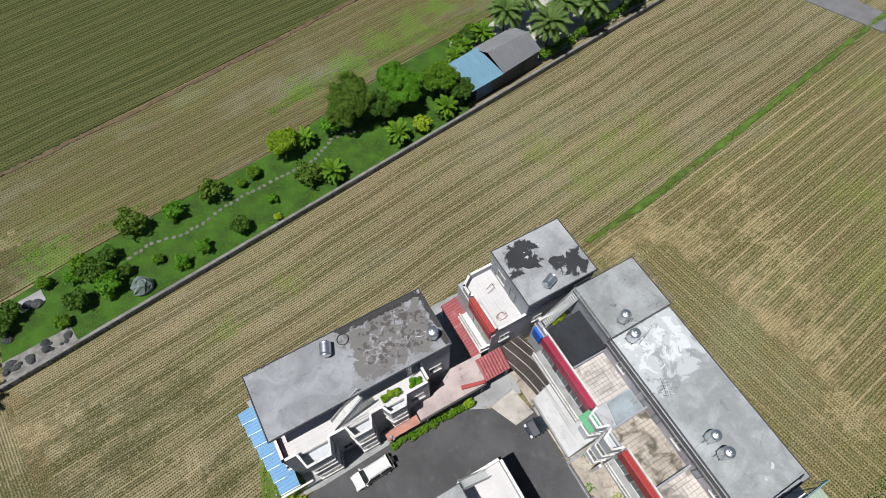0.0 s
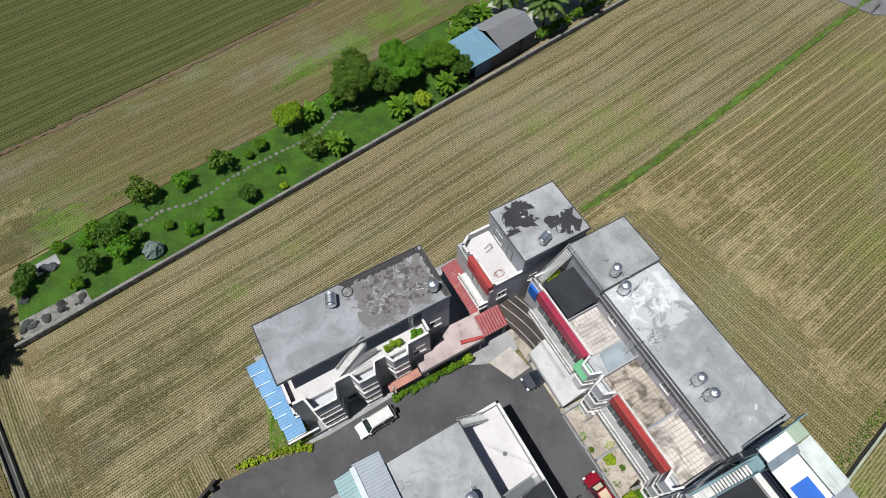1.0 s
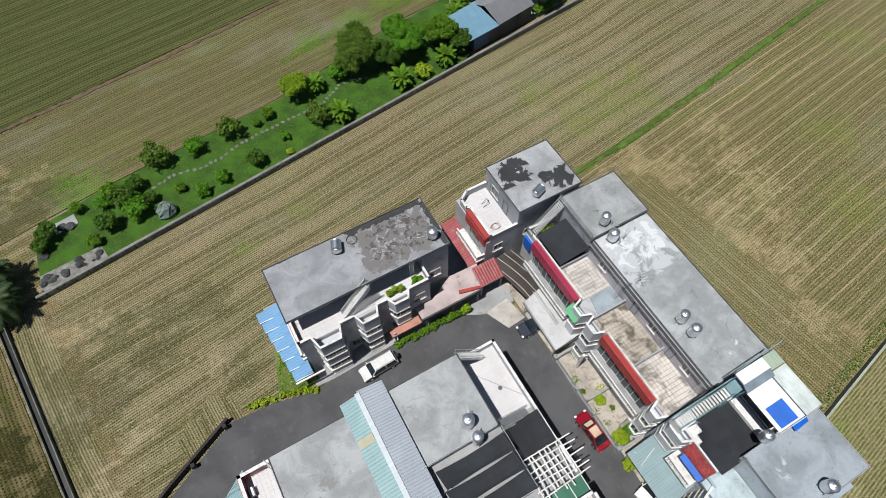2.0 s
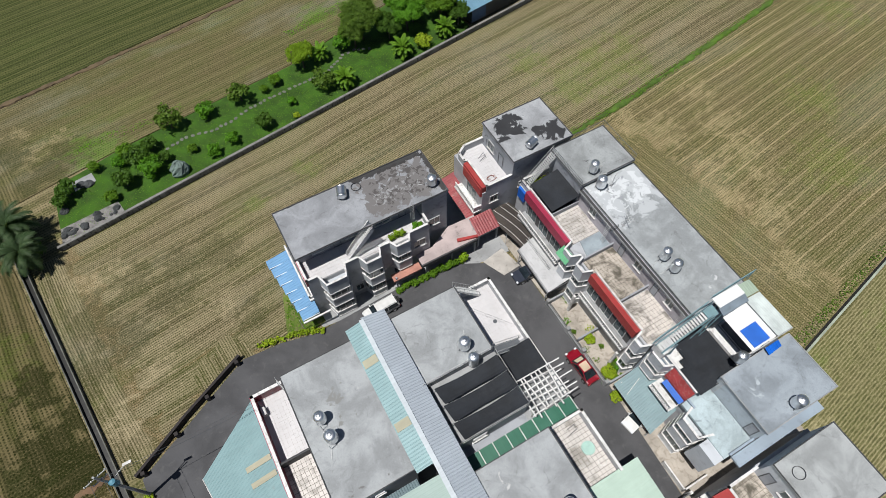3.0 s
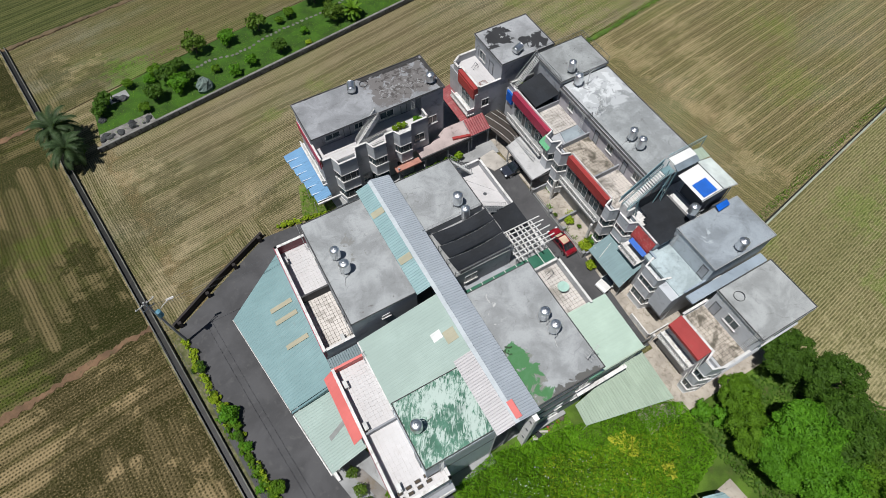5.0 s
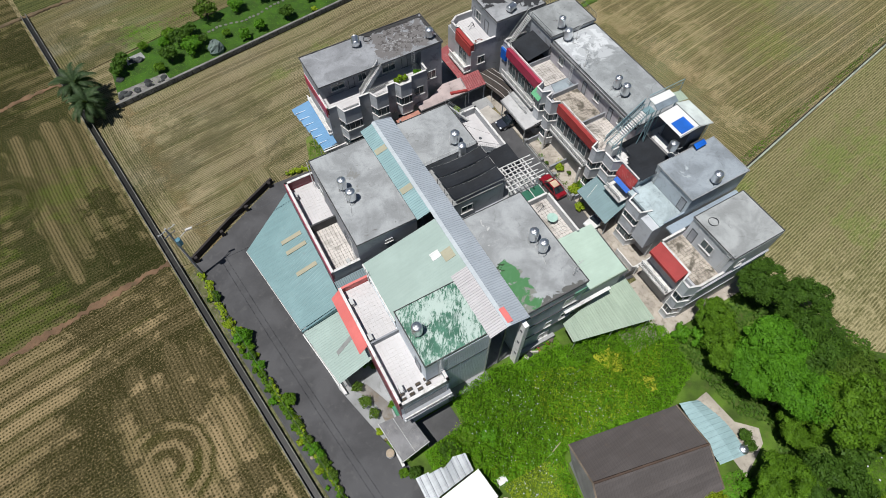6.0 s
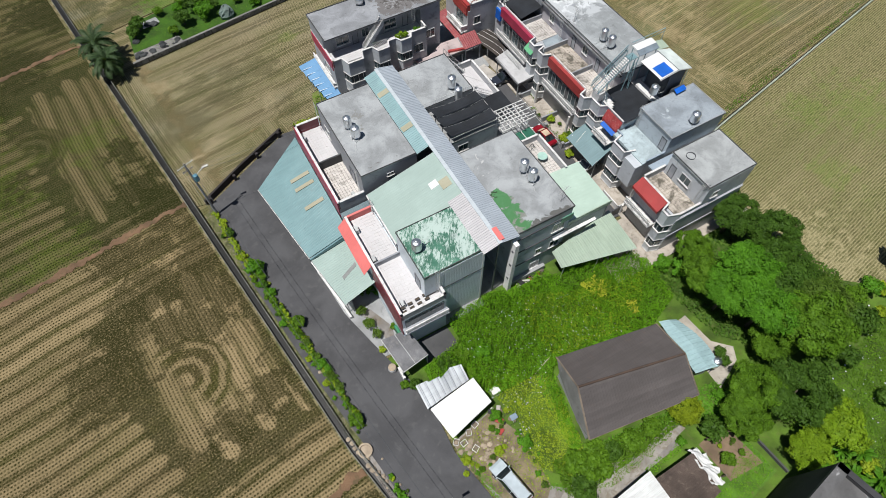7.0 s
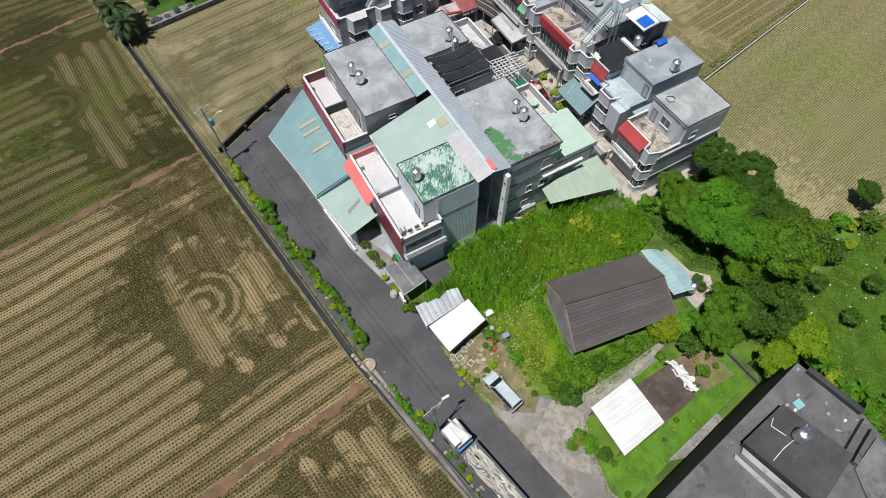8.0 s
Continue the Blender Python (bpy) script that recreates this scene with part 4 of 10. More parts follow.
def ladder(h, u, v, z0, z1, along="v", m=None, width=0.45, hook=0.6):
    """Cat ladder with hooped top."""
    mb = Mb()
    for s in (-width / 2, width / 2):
        p = (u + s, v) if along == "v" else (u, v + s)
        mb.tube((*p, z0), (*p, z1 + hook), 0.025, 5)
    for i in range(int((z1 + hook - z0) / 0.3)):
        z = z0 + 0.2 + 0.3 * i
        mb.tube((u - width / 2, v, z) if along == "v" else (u, v - width / 2, z), (u + width / 2, v, z) if along == "v" else (u, v + width / 2, z), 0.018, 4)
    return part("ladder", mb, m or PALE_IRON, h)


def bay(h, side, a0, a1, at, depth, levels, m, top, floor_gap=3.3, solid=True, chamfer=0.45, low_open=True):
    """Faceted balcony bay over several floors: panels with white rims, and window bands between."""
    s = -1 if side[0] == "-" else 1
    along_u = side[1] == "v"

    def poly(grow=0.0):
        q = [(a0 - grow, at), (a0 + chamfer - grow * 0.4, at + s * (depth + grow)), (a1 - chamfer + grow * 0.4, at + s * (depth + grow)), (a1 + grow, at)]
        return q if along_u else [(y, x) for x, y in q]

    def ring(mb, g0, g1, za, zb):
        p, q = poly(g0), poly(g1)
        for n in range(3):
            mb.prism([p[n], p[n + 1], q[n + 1], q[n]], za, zb)
        return mb

    for i, (z0, z1, kind) in enumerate(levels):
        if kind == "glass":
            z0, z1 = z0 + 0.3, z1 - 0.3
        elif kind == "panel":
            z0, z1 = z0 - (0.3 if i else 0.0), z1 + (0.3 if i < len(levels) - 1 else 0.0)
        if kind == "panel" and i == len(levels) - 1:
            x = part("bay_panel", ring(Mb(), 0.0, -0.12, z0, z1).prism(poly(-0.1), z0, z0 + 0.55), m, h)
            part("rim", ring(Mb(), 0.07, -0.17, z1, z1 + 0.08), WHITE, x)
            part("rim", ring(Mb(), 0.05, -0.02, z0 - 0.05, z0 + 0.07), WHITE, x)
        elif kind == "panel":
            x = part("bay_panel", Mb().prism(poly(), z0, z1), m, h)
            part("rim", Mb().prism(poly(0.07), z1 - 0.1, z1 + 0.06), WHITE, x)
            part("rim", Mb().prism(poly(0.05), z0 - 0.05, z0 + 0.07), WHITE, x)
        elif kind == "glass":
            x = part("bay_window", Mb().prism(poly(-0.08), z0, z1), GLASS, h)
            q = poly(-0.02)
            for p0, p1 in zip(q, q[1:]):
                n = max(1, int(math.hypot(p1[0] - p0[0], p1[1] - p0[1]) / 0.75))
                for j in range(n):
                    t = (j + 0.5) / n
                    part("frame_bar", Mb().tube((p0[0] + (p1[0] - p0[0]) * t, p0[1] + (p1[1] - p0[1]) * t, z0), (p0[0] + (p1[0] - p0[0]) * t, p0[1] + (p1[1] - p0[1]) * t, z1), 0.035, 4), PALE_IRON, x)
        elif kind == "open":
            q = poly(-0.05)
            for p0, p1 in zip(q, q[1:]):
                balustrade(h, p0, p1, z0, z1 - z0)


def tank(u, v, z, r=0.5, hgt=1.3, legs=0.5, label="stainless steel rooftop water tank on a steel stand", pipe=True, lying=False, spin=0.0):
    """Ribbed stainless water tank on a leg stand; lying on its side where asked."""
    t = thing("water_tank", u, v, z, label, "water tank", "rooftop water tanks", turn=spin)
    if lying:
        prof = [(0.05, -hgt / 2 - 0.12), (r * 0.6, -hgt / 2 - 0.08), (r, -hgt / 2 + 0.05)] + [(r * (1.02 if i % 2 else 0.98), -hgt / 2 + 0.05 + (hgt - 0.1) * i / 8) for i in range(9)] + [(r, hgt / 2 - 0.05), (r * 0.6, hgt / 2 + 0.08), (0.05, hgt / 2 + 0.12)]
        mb = Mb().lathe(0, 0, prof, 20)
        mb.v = [(p[2], p[1], p[0] + r + 0.15) for p in mb.v]
        part("tank_body", mb, STEEL, t, smooth=True, local=True)
        for x in (-hgt / 3, hgt / 3):
            part("cradle", Mb().box(x - 0.04, x + 0.04, -r, r, 0, 0.25), IRON, t, local=True)
    else:
        prof = [(r * 0.96, legs), (r, legs + 0.06)] + [(r * (1.025 if i % 2 else 0.985), legs + 0.06 + (hgt - 0.12) * i / 10) for i in range(11)] + [(r, legs + hgt), (r * 0.82, legs + hgt + 0.12), (r * 0.4, legs + hgt + 0.2), (r * 0.36, legs + hgt + 0.2)]
        b = part("tank_body", Mb().lathe(0, 0, prof, 20), STEEL, t, smooth=True, local=True)
        part("lid", Mb().lathe(0, 0, [(r * 0.36, legs + hgt + 0.19), (r * 0.36, legs + hgt + 0.26), (r * 0.2, legs + hgt + 0.29)], 14), STEEL, b, smooth=True, local=True)
        for i in range(4):
            a = math.pi / 4 + i * math.pi / 2
            part("leg", Mb().tube((r * 1.05 * math.cos(a), r * 1.05 * math.sin(a), 0), (r * 0.95 * math.cos(a), r * 0.95 * math.sin(a), legs + 0.1), 0.03, 5), IRON, t, local=True)
        part("stand_ring", Mb().box(-r * 0.75, r * 0.75, -r * 0.75, r * 0.75, legs - 0.06, legs), IRON, t, local=True)
    if pipe:
        part("pipe", Mb().path([(r * 1.05, 0.1, legs + hgt * 0.85), (r + 0.25, 0.1, legs + hgt * 0.85), (r + 0.3, 0.1, 0.08), (r + 1.1, 0.35, 0.06)], 0.03), PALE_IRON, t, local=True)
    return t


def house(name, u, v, label, category="house"):
    return thing(name, u, v, 0, label, category)


# ---- house with the planted terrace, north of the lane ----
# last three entries: rim shadow and dirt painted together along the roof edges
A_ROOF = roof_mat("stained_screed_north", (0.29, 0.3, 0.315), [(0.2, 9.8, 15.5, 22.2, 0.4, (0.155, 0.145, 0.14), 0.8), (0.8, 9.8, 15.6, 22.2, 0.53, (0.08, 0.073, 0.07), 1.4), (1.0, 8.5, 16, 20.4, 0.56, (0.3, 0.3, 0.3), 1.8), (-9.2, -6.5, 20.6, 22, 0.66, (0.6, 0.6, 0.6), 0.8), (0.2, 10.4, 21.2, 22.8, 0.36, (0.03, 0.028, 0.027), 0.9, 0.6), (9.0, 10.4, 15.4, 22.8, 0.4, (0.035, 0.032, 0.03), 0.9, 0.5), (-10.2, 0.5, 21.9, 22.8, 0.46, (0.06, 0.058, 0.055), 1.4, 0.4)])
a = house("terrace_house", 0.5, 18, "three-storey grey tiled house with bay balconies and a planted terrace")
part("wall", Mb().box(-8.5, 6.4, 14.0, 22.0, 0, 7.3), W_GREY, a, "grey tile clad lower storeys")
part("wall", Mb().box(6.4, 9.6, 15.6, 22.0, 0, 10.55), W_DARK, a, "grey ribbed stair tower wall")
part("wall", Mb().box(-8.5, 6.4, 17.0, 22.0, 7.3, 10.55), W_DARK, a, "grey top storey wall set back under the eave")
slab(a, -8.4, 9.5, 15.7, 21.9, 10.8, A_ROOF)
tiles(a, -8.3, 6.3, 14.05, 16.95, 7.4, TILE_CLEAN, 0.5)
parapet(a, [(-8.5, 21.9), (-8.5, 14.0)], 7.3, 8.35, RED, WHITE, name="red_parapet")
part("red_panel", Mb().box(-8.62, -8.5, 14.3, 21.9, 6.6, 8.1), CRIMSON, a, "crimson fascia panel")
parapet(a, [(-8.5, 14.0), (-7.2, 14.0)], 7.3, 8.35, W_GREY, WHITE)
parapet(a, [(-4.0, 14.0), (-2.4, 14.0)], 7.3, 8.35, W_GREY, WHITE)
parapet(a, [(0.2, 14.0), (1.4, 14.0)], 7.3, 8.35, W_GREY, WHITE)
parapet(a, [(3.9, 14.0), (6.5, 14.0), (6.5, 15.6)], 7.3, 8.35, W_GREY, WHITE)
for x0, x1, dep in ((-7.2, -4.0, 1.5), (-2.4, 0.2, 1.2), (1.4, 3.9, 0.9)):
    bay(a, "-v", x0, x1, 13.98, dep, [(0.2, 1.0, "panel"), (1.0, 2.6, "glass"), (3.2, 4.4, "panel"), (4.4, 6.2, "glass"), (6.4, 8.4, "panel")], W_PALE, 8.4)
for x0, x1 in ((-6.6, -4.6), (-2.6, -1.4)):
    opening(a, "-v", x0, x1, 8.1, 9.8, 17.0)
opening(a, "-v", -4.1, -3.2, 7.5, 9.6, 17.0, "door", IRON, W_DARK, 1)
opening(a, "-v", 1.0, 3.0, 7.9, 9.6, 17.0)
opening(a, "-v", 4.0, 4.9, 7.45, 9.6, 17.0, "door", IRON, W_DARK, 1)
opening(a, "+u", 16.4, 18.0, 4.6, 6.0, 9.6)
opening(a, "-v", 7.2, 8.6, 5.0, 6.4, 15.6)
opening(a, "-v", 4.3, 5.8, 4.6, 6.0, 14.0)
opening(a, "-v", -3.6, -2.6, 1.2, 2.6, 14.0)
opening(a, "-u", 16.0, 18.0, 4.6, 6.0, -8.5)
for x in (-5.6, -1.1, 2.6):
    part("floor_band", Mb().box(x - 1.6, x + 1.6, 13.9, 14.0, 3.0, 3.2), WHITE, a)
stair(a, (-3.2, 14.9, 7.45), (0.1, 15.3, 10.8), 0.85, WHITE, PALE_IRON)
part("stair_panel", Mb().prism([(-3.3, 14.36), (0.1, 14.78), (0.1, 14.9), (-3.3, 14.48)], [7.4, 10.6, 10.6, 7.4], [8.2, 11.5, 11.5, 8.2]), WHITE, a, "white solid stair side")
part("stair_panel", Mb().prism([(-3.3, 15.28), (0.1, 15.72), (0.1, 15.82), (-3.3, 15.38)], [7.4, 10.6, 10.6, 7.4], [8.2, 11.5, 11.5, 8.2]), WHITE, a, "white solid stair side")
railing(a, [(-2.6, 14.15), (0.0, 14.15)], 8.35, 0.45, PALE_IRON, 0.25)
ladder(a, 5.1, 15.45, 8.2, 10.8, "v")
# side slab, blue awning, lean-to
part("balcony_slab", Mb().box(-9.0, -8.5, 14.2, 22.2, 3.45, 3.7), WHITE, a, "white side balcony slab")
parapet(a, [(-8.95, 22.2), (-8.95, 14.4), (-7.3, 14.4)], 3.7, 4.1, WHITE, WHITE, 0.1)
AWN_BLUE = metal_sheet_mat("blue_polycarbonate", (0.17, 0.33, 0.52), 0.05, 0.2, streak=0.15, axis=0)
AWN_WHITE = metal_sheet_mat("pale_blue_sheet", (0.68, 0.76, 0.84), 0.05, 0.4)
aw = thing("side_awning", -10, 17.5, 0, "pale blue ribbed polycarbonate awning beside the house", "awning")
for i in range(7):
    y = 12.7 + i * 1.35
    part("panel", Mb().sheet((-11.7 + 0.17 * (6 - i) * 1.0, y, 2.75), (-11.7 + 0.17 * (6 - i), y + 1.33, 2.75), (-8.6, y + 1.33, 3.3), (-8.6, y, 3.3), 0.33, 0.04), AWN_BLUE, aw)
    part("seam", Mb().box(-11.6 + 0.17 * (6 - i), -8.6, y - 0.06, y + 0.02, 2.92, 3.02), AWN_WHITE, aw)
for y in (13.0, 16.0, 19.0, 22.0):
    part("post", Mb().tube((-11.0, y, 0), (-11.0, y, 2.8), 0.05), PALE_IRON, aw)
part("gutter", Mb().box(-10.7, -7.4, 12.4, 12.6, 2.6, 2.8), WHITE, aw)
# porch roof over the entrance and tiled red roofs
pr = thing("porch_roof", 6, 13.5, 0, "pinkish-grey weathered porch roof on posts", "roof")
PORCH = plain("pinkish_screed", (0.46, 0.38, 0.365), 0.85, vary=0.2, scale=1.3, dirt=0.5)
part("deck", Mb().prism([(4.4, 12.3), (12.0, 12.2), (13.4, 15.4), (9.7, 15.5), (6.6, 13.9), (4.4, 13.9)], 2.9, 3.1), PORCH, pr)
part("edge", Mb().box(4.3, 12.0, 12.1, 12.28, 2.7, 3.2), CURB, pr)
part("terracotta_edge", Mb().box(0.6, 4.3, 12.2, 13.2, 2.3, 2.55), plain("faded_brick_red", (0.42, 0.2, 0.15), 0.8, dirt=0.4), pr, "faded brick-red ledge")
for x in (1.0, 5.0, 8.5, 11.8):
    part("post", Mb().box(x - 0.1, x + 0.1, 12.3, 12.5, 0, 2.9), W_DARK, pr)
part("red_trim", Mb().prism([(9.6, 12.9), (12.1, 12.3), (12.2, 12.6), (9.7, 13.3)], 3.1, 3.4), RED, pr)


def tile_roof(name, u0, u1, v0, v1, z0, z1, label, ridge="v", hip=False):
    """Small roof of red pan tiles in courses, sloping towards lower u or lower v."""
    r = thing(name, (u0 + u1) / 2, (v0 + v1) / 2, 0, label, "roof")
    if ridge == "v":
        part("deck", Mb().prism([(u0, v0), (u1, v0), (u1, v1), (u0, v1)], [z0 - 0.25, z1 - 0.25, z1 - 0.25, z0 - 0.25], [z0 - 0.05, z1 - 0.05, z1 - 0.05, z0 - 0.05]), W_DARK, r)
    else:
        part("deck", Mb().prism([(u0, v0), (u1, v0), (u1, v1), (u0, v1)], [z0 - 0.25, z0 - 0.25, z1 - 0.25, z1 - 0.25], [z0 - 0.05, z0 - 0.05, z1 - 0.05, z1 - 0.05]), W_DARK, r)
    su = 0.34
    nu, nv = int((u1 - u0) / su), int((v1 - v0) / su)
    du, dv = (u1 - u0) / nu, (v1 - v0) / nv

    def pan():
        a, b = (du, dv)
        sl = (z1 - z0) / ((u1 - u0) if ridge == "v" else (v1 - v0))
        m = Mb()
        for k in range(4):
            t0, t1 = k / 4 - 0.5, (k + 1) / 4 - 0.5
            h0, h1 = 0.05 * math.sin(math.pi * k / 4), 0.05 * math.sin(math.pi * (k + 1) / 4)
            if ridge == "v":
                m.add([(-a / 2 - 0.03, t0 * b, -sl * a / 2 + h0 + 0.035), (-a / 2 - 0.03, t1 * b, -sl * a / 2 + h1 + 0.035), (a / 2, t1 * b, sl * a / 2 + h1), (a / 2, t0 * b, sl * a / 2 + h0)], [(0, 3, 2, 1)])
            else:
                m.add([(t0 * a, -b / 2 - 0.03, -sl * b / 2 + h0 + 0.035), (t1 * a, -b / 2 - 0.03, -sl * b / 2 + h1 + 0.035), (t1 * a, b / 2, sl * b / 2 + h1), (t0 * a, b / 2, sl * b / 2 + h0)], [(0, 1, 2, 3)])
        return m

    me = piece_mesh(f"pan_{name}", pan, PAN_RED)
    for i in range(nu):
        for j in range(nv):
            t = (i + 0.5) / nu if ridge == "v" else (j + 0.5) / nv
            piece("roof_tile", me, r, u0 + (i + 0.5) * du, v0 + (j + 0.5) * dv, z0 + (z1 - z0) * t)
    for p in ((u0 + 0.2, v0 + 0.2), (u0 + 0.2, v1 - 0.2), (u1 - 0.2, v0 + 0.2), (u1 - 0.2, v1 - 0.2)):
        part("post", Mb().box(p[0] - 0.09, p[0] + 0.09, p[1] - 0.09, p[1] + 0.09, 0, z0 - 0.2), W_DARK, r)
    return r


tile_roof("entrance_roof", 12.3, 15.4, 12.5, 14.8, 2.9, 3.8, "red pan-tiled entrance roof between two houses", "u")
tile_roof("passage_roof", 12.4, 14.6, 15.4, 22.4, 2.8, 3.3, "faded red pan-tiled roof over a passage", "v")

# ---- small house with a red balcony ----
B_ROOF = roof_mat("patched_screed", (0.33, 0.34, 0.35), [(18.0, 22.6, 18.0, 22.3, 0.33, (0.012, 0.012, 0.014), 0.6), (22.4, 26.6, 15.2, 19.0, 0.38, (0.015, 0.015, 0.017), 0.7), (19.5, 24.5, 15, 22, 0.64, (0.62, 0.62, 0.62), 1.6), (18, 27, 15, 22, 0.7, (0.02, 0.02, 0.022), 1.2)])
b = house("corner_house", 20, 18.5, "grey three-storey house with tar-patched roof and red balcony front")
part("wall", Mb().box(14.3, 26.4, 15.2, 22.0, 0, 7.2), W_GREY, b)
part("wall", Mb().box(18.3, 26.4, 15.2, 22.0, 7.2, 10.55), W_DARK, b)
slab(b, 18.4, 26.3, 15.3, 21.9, 10.8, B_ROOF)
tiles(b, 15.0, 18.25, 15.4, 21.9, 7.25, TILE_CLEAN, 0.5)
parapet(b, [(18.3, 22.0), (15.6, 22.0), (14.4, 21.2), (14.4, 19.9), (14.8, 19.6), (14.8, 15.2), (18.3, 15.2)], 7.2, 8.3, W_GREY, WHITE)
part("red_panel", Mb().box(14.2, 14.75, 15.3, 19.6, 6.5, 8.25), RED, b, "brick-red tiled balcony front")
part("red_panel_face", Mb().box(14.12, 14.2, 15.4, 19.5, 6.4, 7.9), RED, b)
part("balcony_slab", Mb().box(13.2, 14.3, 15.2, 20.0, 3.6, 3.85), WHITE, b)
balustrade(b, (13.3, 19.9), (13.3, 15.3), 3.85, 0.9)
parapet(b, [(13.25, 15.3), (14.3, 15.25)], 3.85, 4.75, WHITE, WHITE, 0.1)
opening(b, "-v", 15.4, 16.6, 4.6, 5.9, 15.2)
opening(b, "-v", 19.5, 20.6, 5.2, 6.2, 15.2)
opening(b, "-u", 16.4, 18.6, 4.0, 6.2, 14.3)
opening(b, "-u", 17.2, 18.2, 7.3, 9.4, 18.3, "door", IRON, W_DARK, 1)
opening(b, "-u", 19.2, 20.6, 8.0, 9.4, 18.3)
part("roof_frame", Mb().path([(18.6, 21.2, 8.3), (18.6, 21.2, 9.4), (18.0, 21.2, 9.4), (18.0, 21.2, 8.3)], 0.03).path([(18.6, 20.6, 8.3), (18.6, 20.6, 9.4), (18.0, 20.6, 9.4), (18.0, 20.6, 8.3)], 0.03), IRON, b)

# ---- row houses on the east side ----
C1_ROOF = roof_mat("screed_north_row", (0.3, 0.315, 0.315), [(22.5, 30, 8.5, 14.5, 0.66, (0.1, 0.1, 0.1), 1.2)])
C_ROOF = roof_mat("part_whitewashed_screed", (0.335, 0.355, 0.36), [(22.0, 31.0, 1.6, 9.0, 0.42, (0.46, 0.48, 0.49), 0.4), (22.6, 30.6, 3.2, 8.8, 0.47, (0.6, 0.62, 0.63), 0.9), (23, 30, 2, 9, 0.62, (0.3, 0.31, 0.33), 1.5), (29.0, 31, -2, 1.5, 0.5, (0.1, 0.095, 0.09), 0.7), (28.2, 31, -10, -7.5, 0.55, (0.11, 0.1, 0.095), 0.8), (25, 30, -9, -6, 0.6, (0.55, 0.56, 0.57), 0.7)])
NET_ROOF = roof_mat("dark_screed", (0.06, 0.06, 0.065))
c1 = house("row_house_north", 24, 11.5, "grey row house with a stair, shade net and railed roof")
part("wall", Mb().box(18.9, 30.2, 8.55, 14.3, 0, 7.2), W_GREY, c1)
part("wall", Mb().box(22.9, 30.2, 8.55, 14.3, 7.2, 10.85), W_DARK, c1)
slab(c1, 23.0, 30.1, 8.65, 14.2, 11.1, C1_ROOF, curb=0.1)
railing(c1, [(22.8, 14.4), (30.3, 14.4), (30.3, 8.5)], 11.1, 0.9, IRON, 0.3)
railing(c1, [(22.8, 14.4), (22.8, 8.5)], 11.1, 0.8, IRON, 0.25)
parapet(c1, [(22.9, 14.2), (19.0, 14.2), (19.0, 8.6)], 7.2, 8.1, W_GREY, WHITE)
part("terrace_floor", Mb().box(19.1, 22.9, 8.6, 14.1, 7.15, 7.3), NET_ROOF, c1)
nb = Mb()
for i in range(6):
    for j in range(6):
        u0, u1, v0, v1 = 19.3 + i * 0.62, 19.3 + (i + 1) * 0.62, 8.4 + j * 0.73, 8.4 + (j + 1) * 0.73

        def nz(x, y):
            return 8.55 + 0.22 * (x - 19.3) - 0.18 * math.sin((x - 19.3) / 3.7 * math.pi) * math.sin((y - 8.4) / 4.4 * math.pi)
        nb.add([(u0, v0, nz(u0, v0)), (u1, v0, nz(u1, v0)), (u1, v1, nz(u1, v1)), (u0, v1, nz(u0, v1))], [(0, 1, 2, 3)])
nb.v = [(p[0], p[1] - 0.02 * (p[0] - 19.3), p[2]) for p in nb.v]
net1 = thing("shade_net", 21, 10.5, 0, "black shade net stretched over the roof terrace", "shade net", "shade nets")
part("net", nb, NET_BLACK, net1, smooth=True)
for x, y in ((19.3, 8.4), (23.0, 8.4), (19.3, 12.8), (23.0, 12.8)):
    part("post", Mb().tube((x, y, 7.3), (x, y, 8.55 + 0.22 * (x - 19.3)), 0.03), IRON, net1)
stair(c1, (19.6, 13.75, 7.3), (22.9, 13.75, 11.1), 0.8, PALE_IRON, PALE_IRON)
railing(c1, [(18.9, 14.3), (18.9, 13.1)], 8.1, 0.7, IRON, 0.2)
part("blue_sheet", Mb().box(18.55, 18.85, 12.6, 13.9, 5.6, 7.3), BLUE, c1, "blue sheet panel")

c2 = house("row_house", 24, -0.5, "long row house with part-whitewashed roof and red-fronted terraces")
part("wall", Mb().box(18.9, 30.4, -9.6, 8.5, 0, 7.2), W_GREY, c2)
part("wall", Mb().box(23.2, 30.4, -9.6, 8.5, 7.2, 10.1), plain("mauve_grey_render", (0.42, 0.4, 0.43), 0.8, vary=0.25, scale=0.8, dirt=0.5), c2, "mauve-grey rendered top storey")
slab(c2, 23.4, 30.3, -9.5, 8.4, 10.4, C_ROOF, over=0.15, curb=0.12)
part("gutter", Mb().box(22.8, 23.2, -9.6, 8.5, 9.95, 10.1), plain("black_gutter", (0.05, 0.05, 0.052), 0.8), c2, "dark concrete eaves gutter")
part("gutter_lip", Mb().box(22.74, 22.8, -9.6, 8.5, 9.95, 10.22), CONC, c2)
tiles(c2, 19.15, 23.15, 4.2, 8.35, 7.25, TILE, 0.5)
part("screed_patch", Mb().prism([(19.9, 2.0), (23.1, 2.0), (23.1, 4.1), (20.4, 4.1)], 7.2, 7.32), plain("blue_grey_screed", (0.3, 0.35, 0.38), 0.7, dirt=0.3), c2, "smooth blue-grey screed")
tiles(c2, 19.15, 23.15, -4.0, 1.8, 7.25, TILE_MOULD, 0.55)
tiles(c2, 19.15, 23.15, -9.4, -4.25, 7.25, TILE_OLD, 0.55)
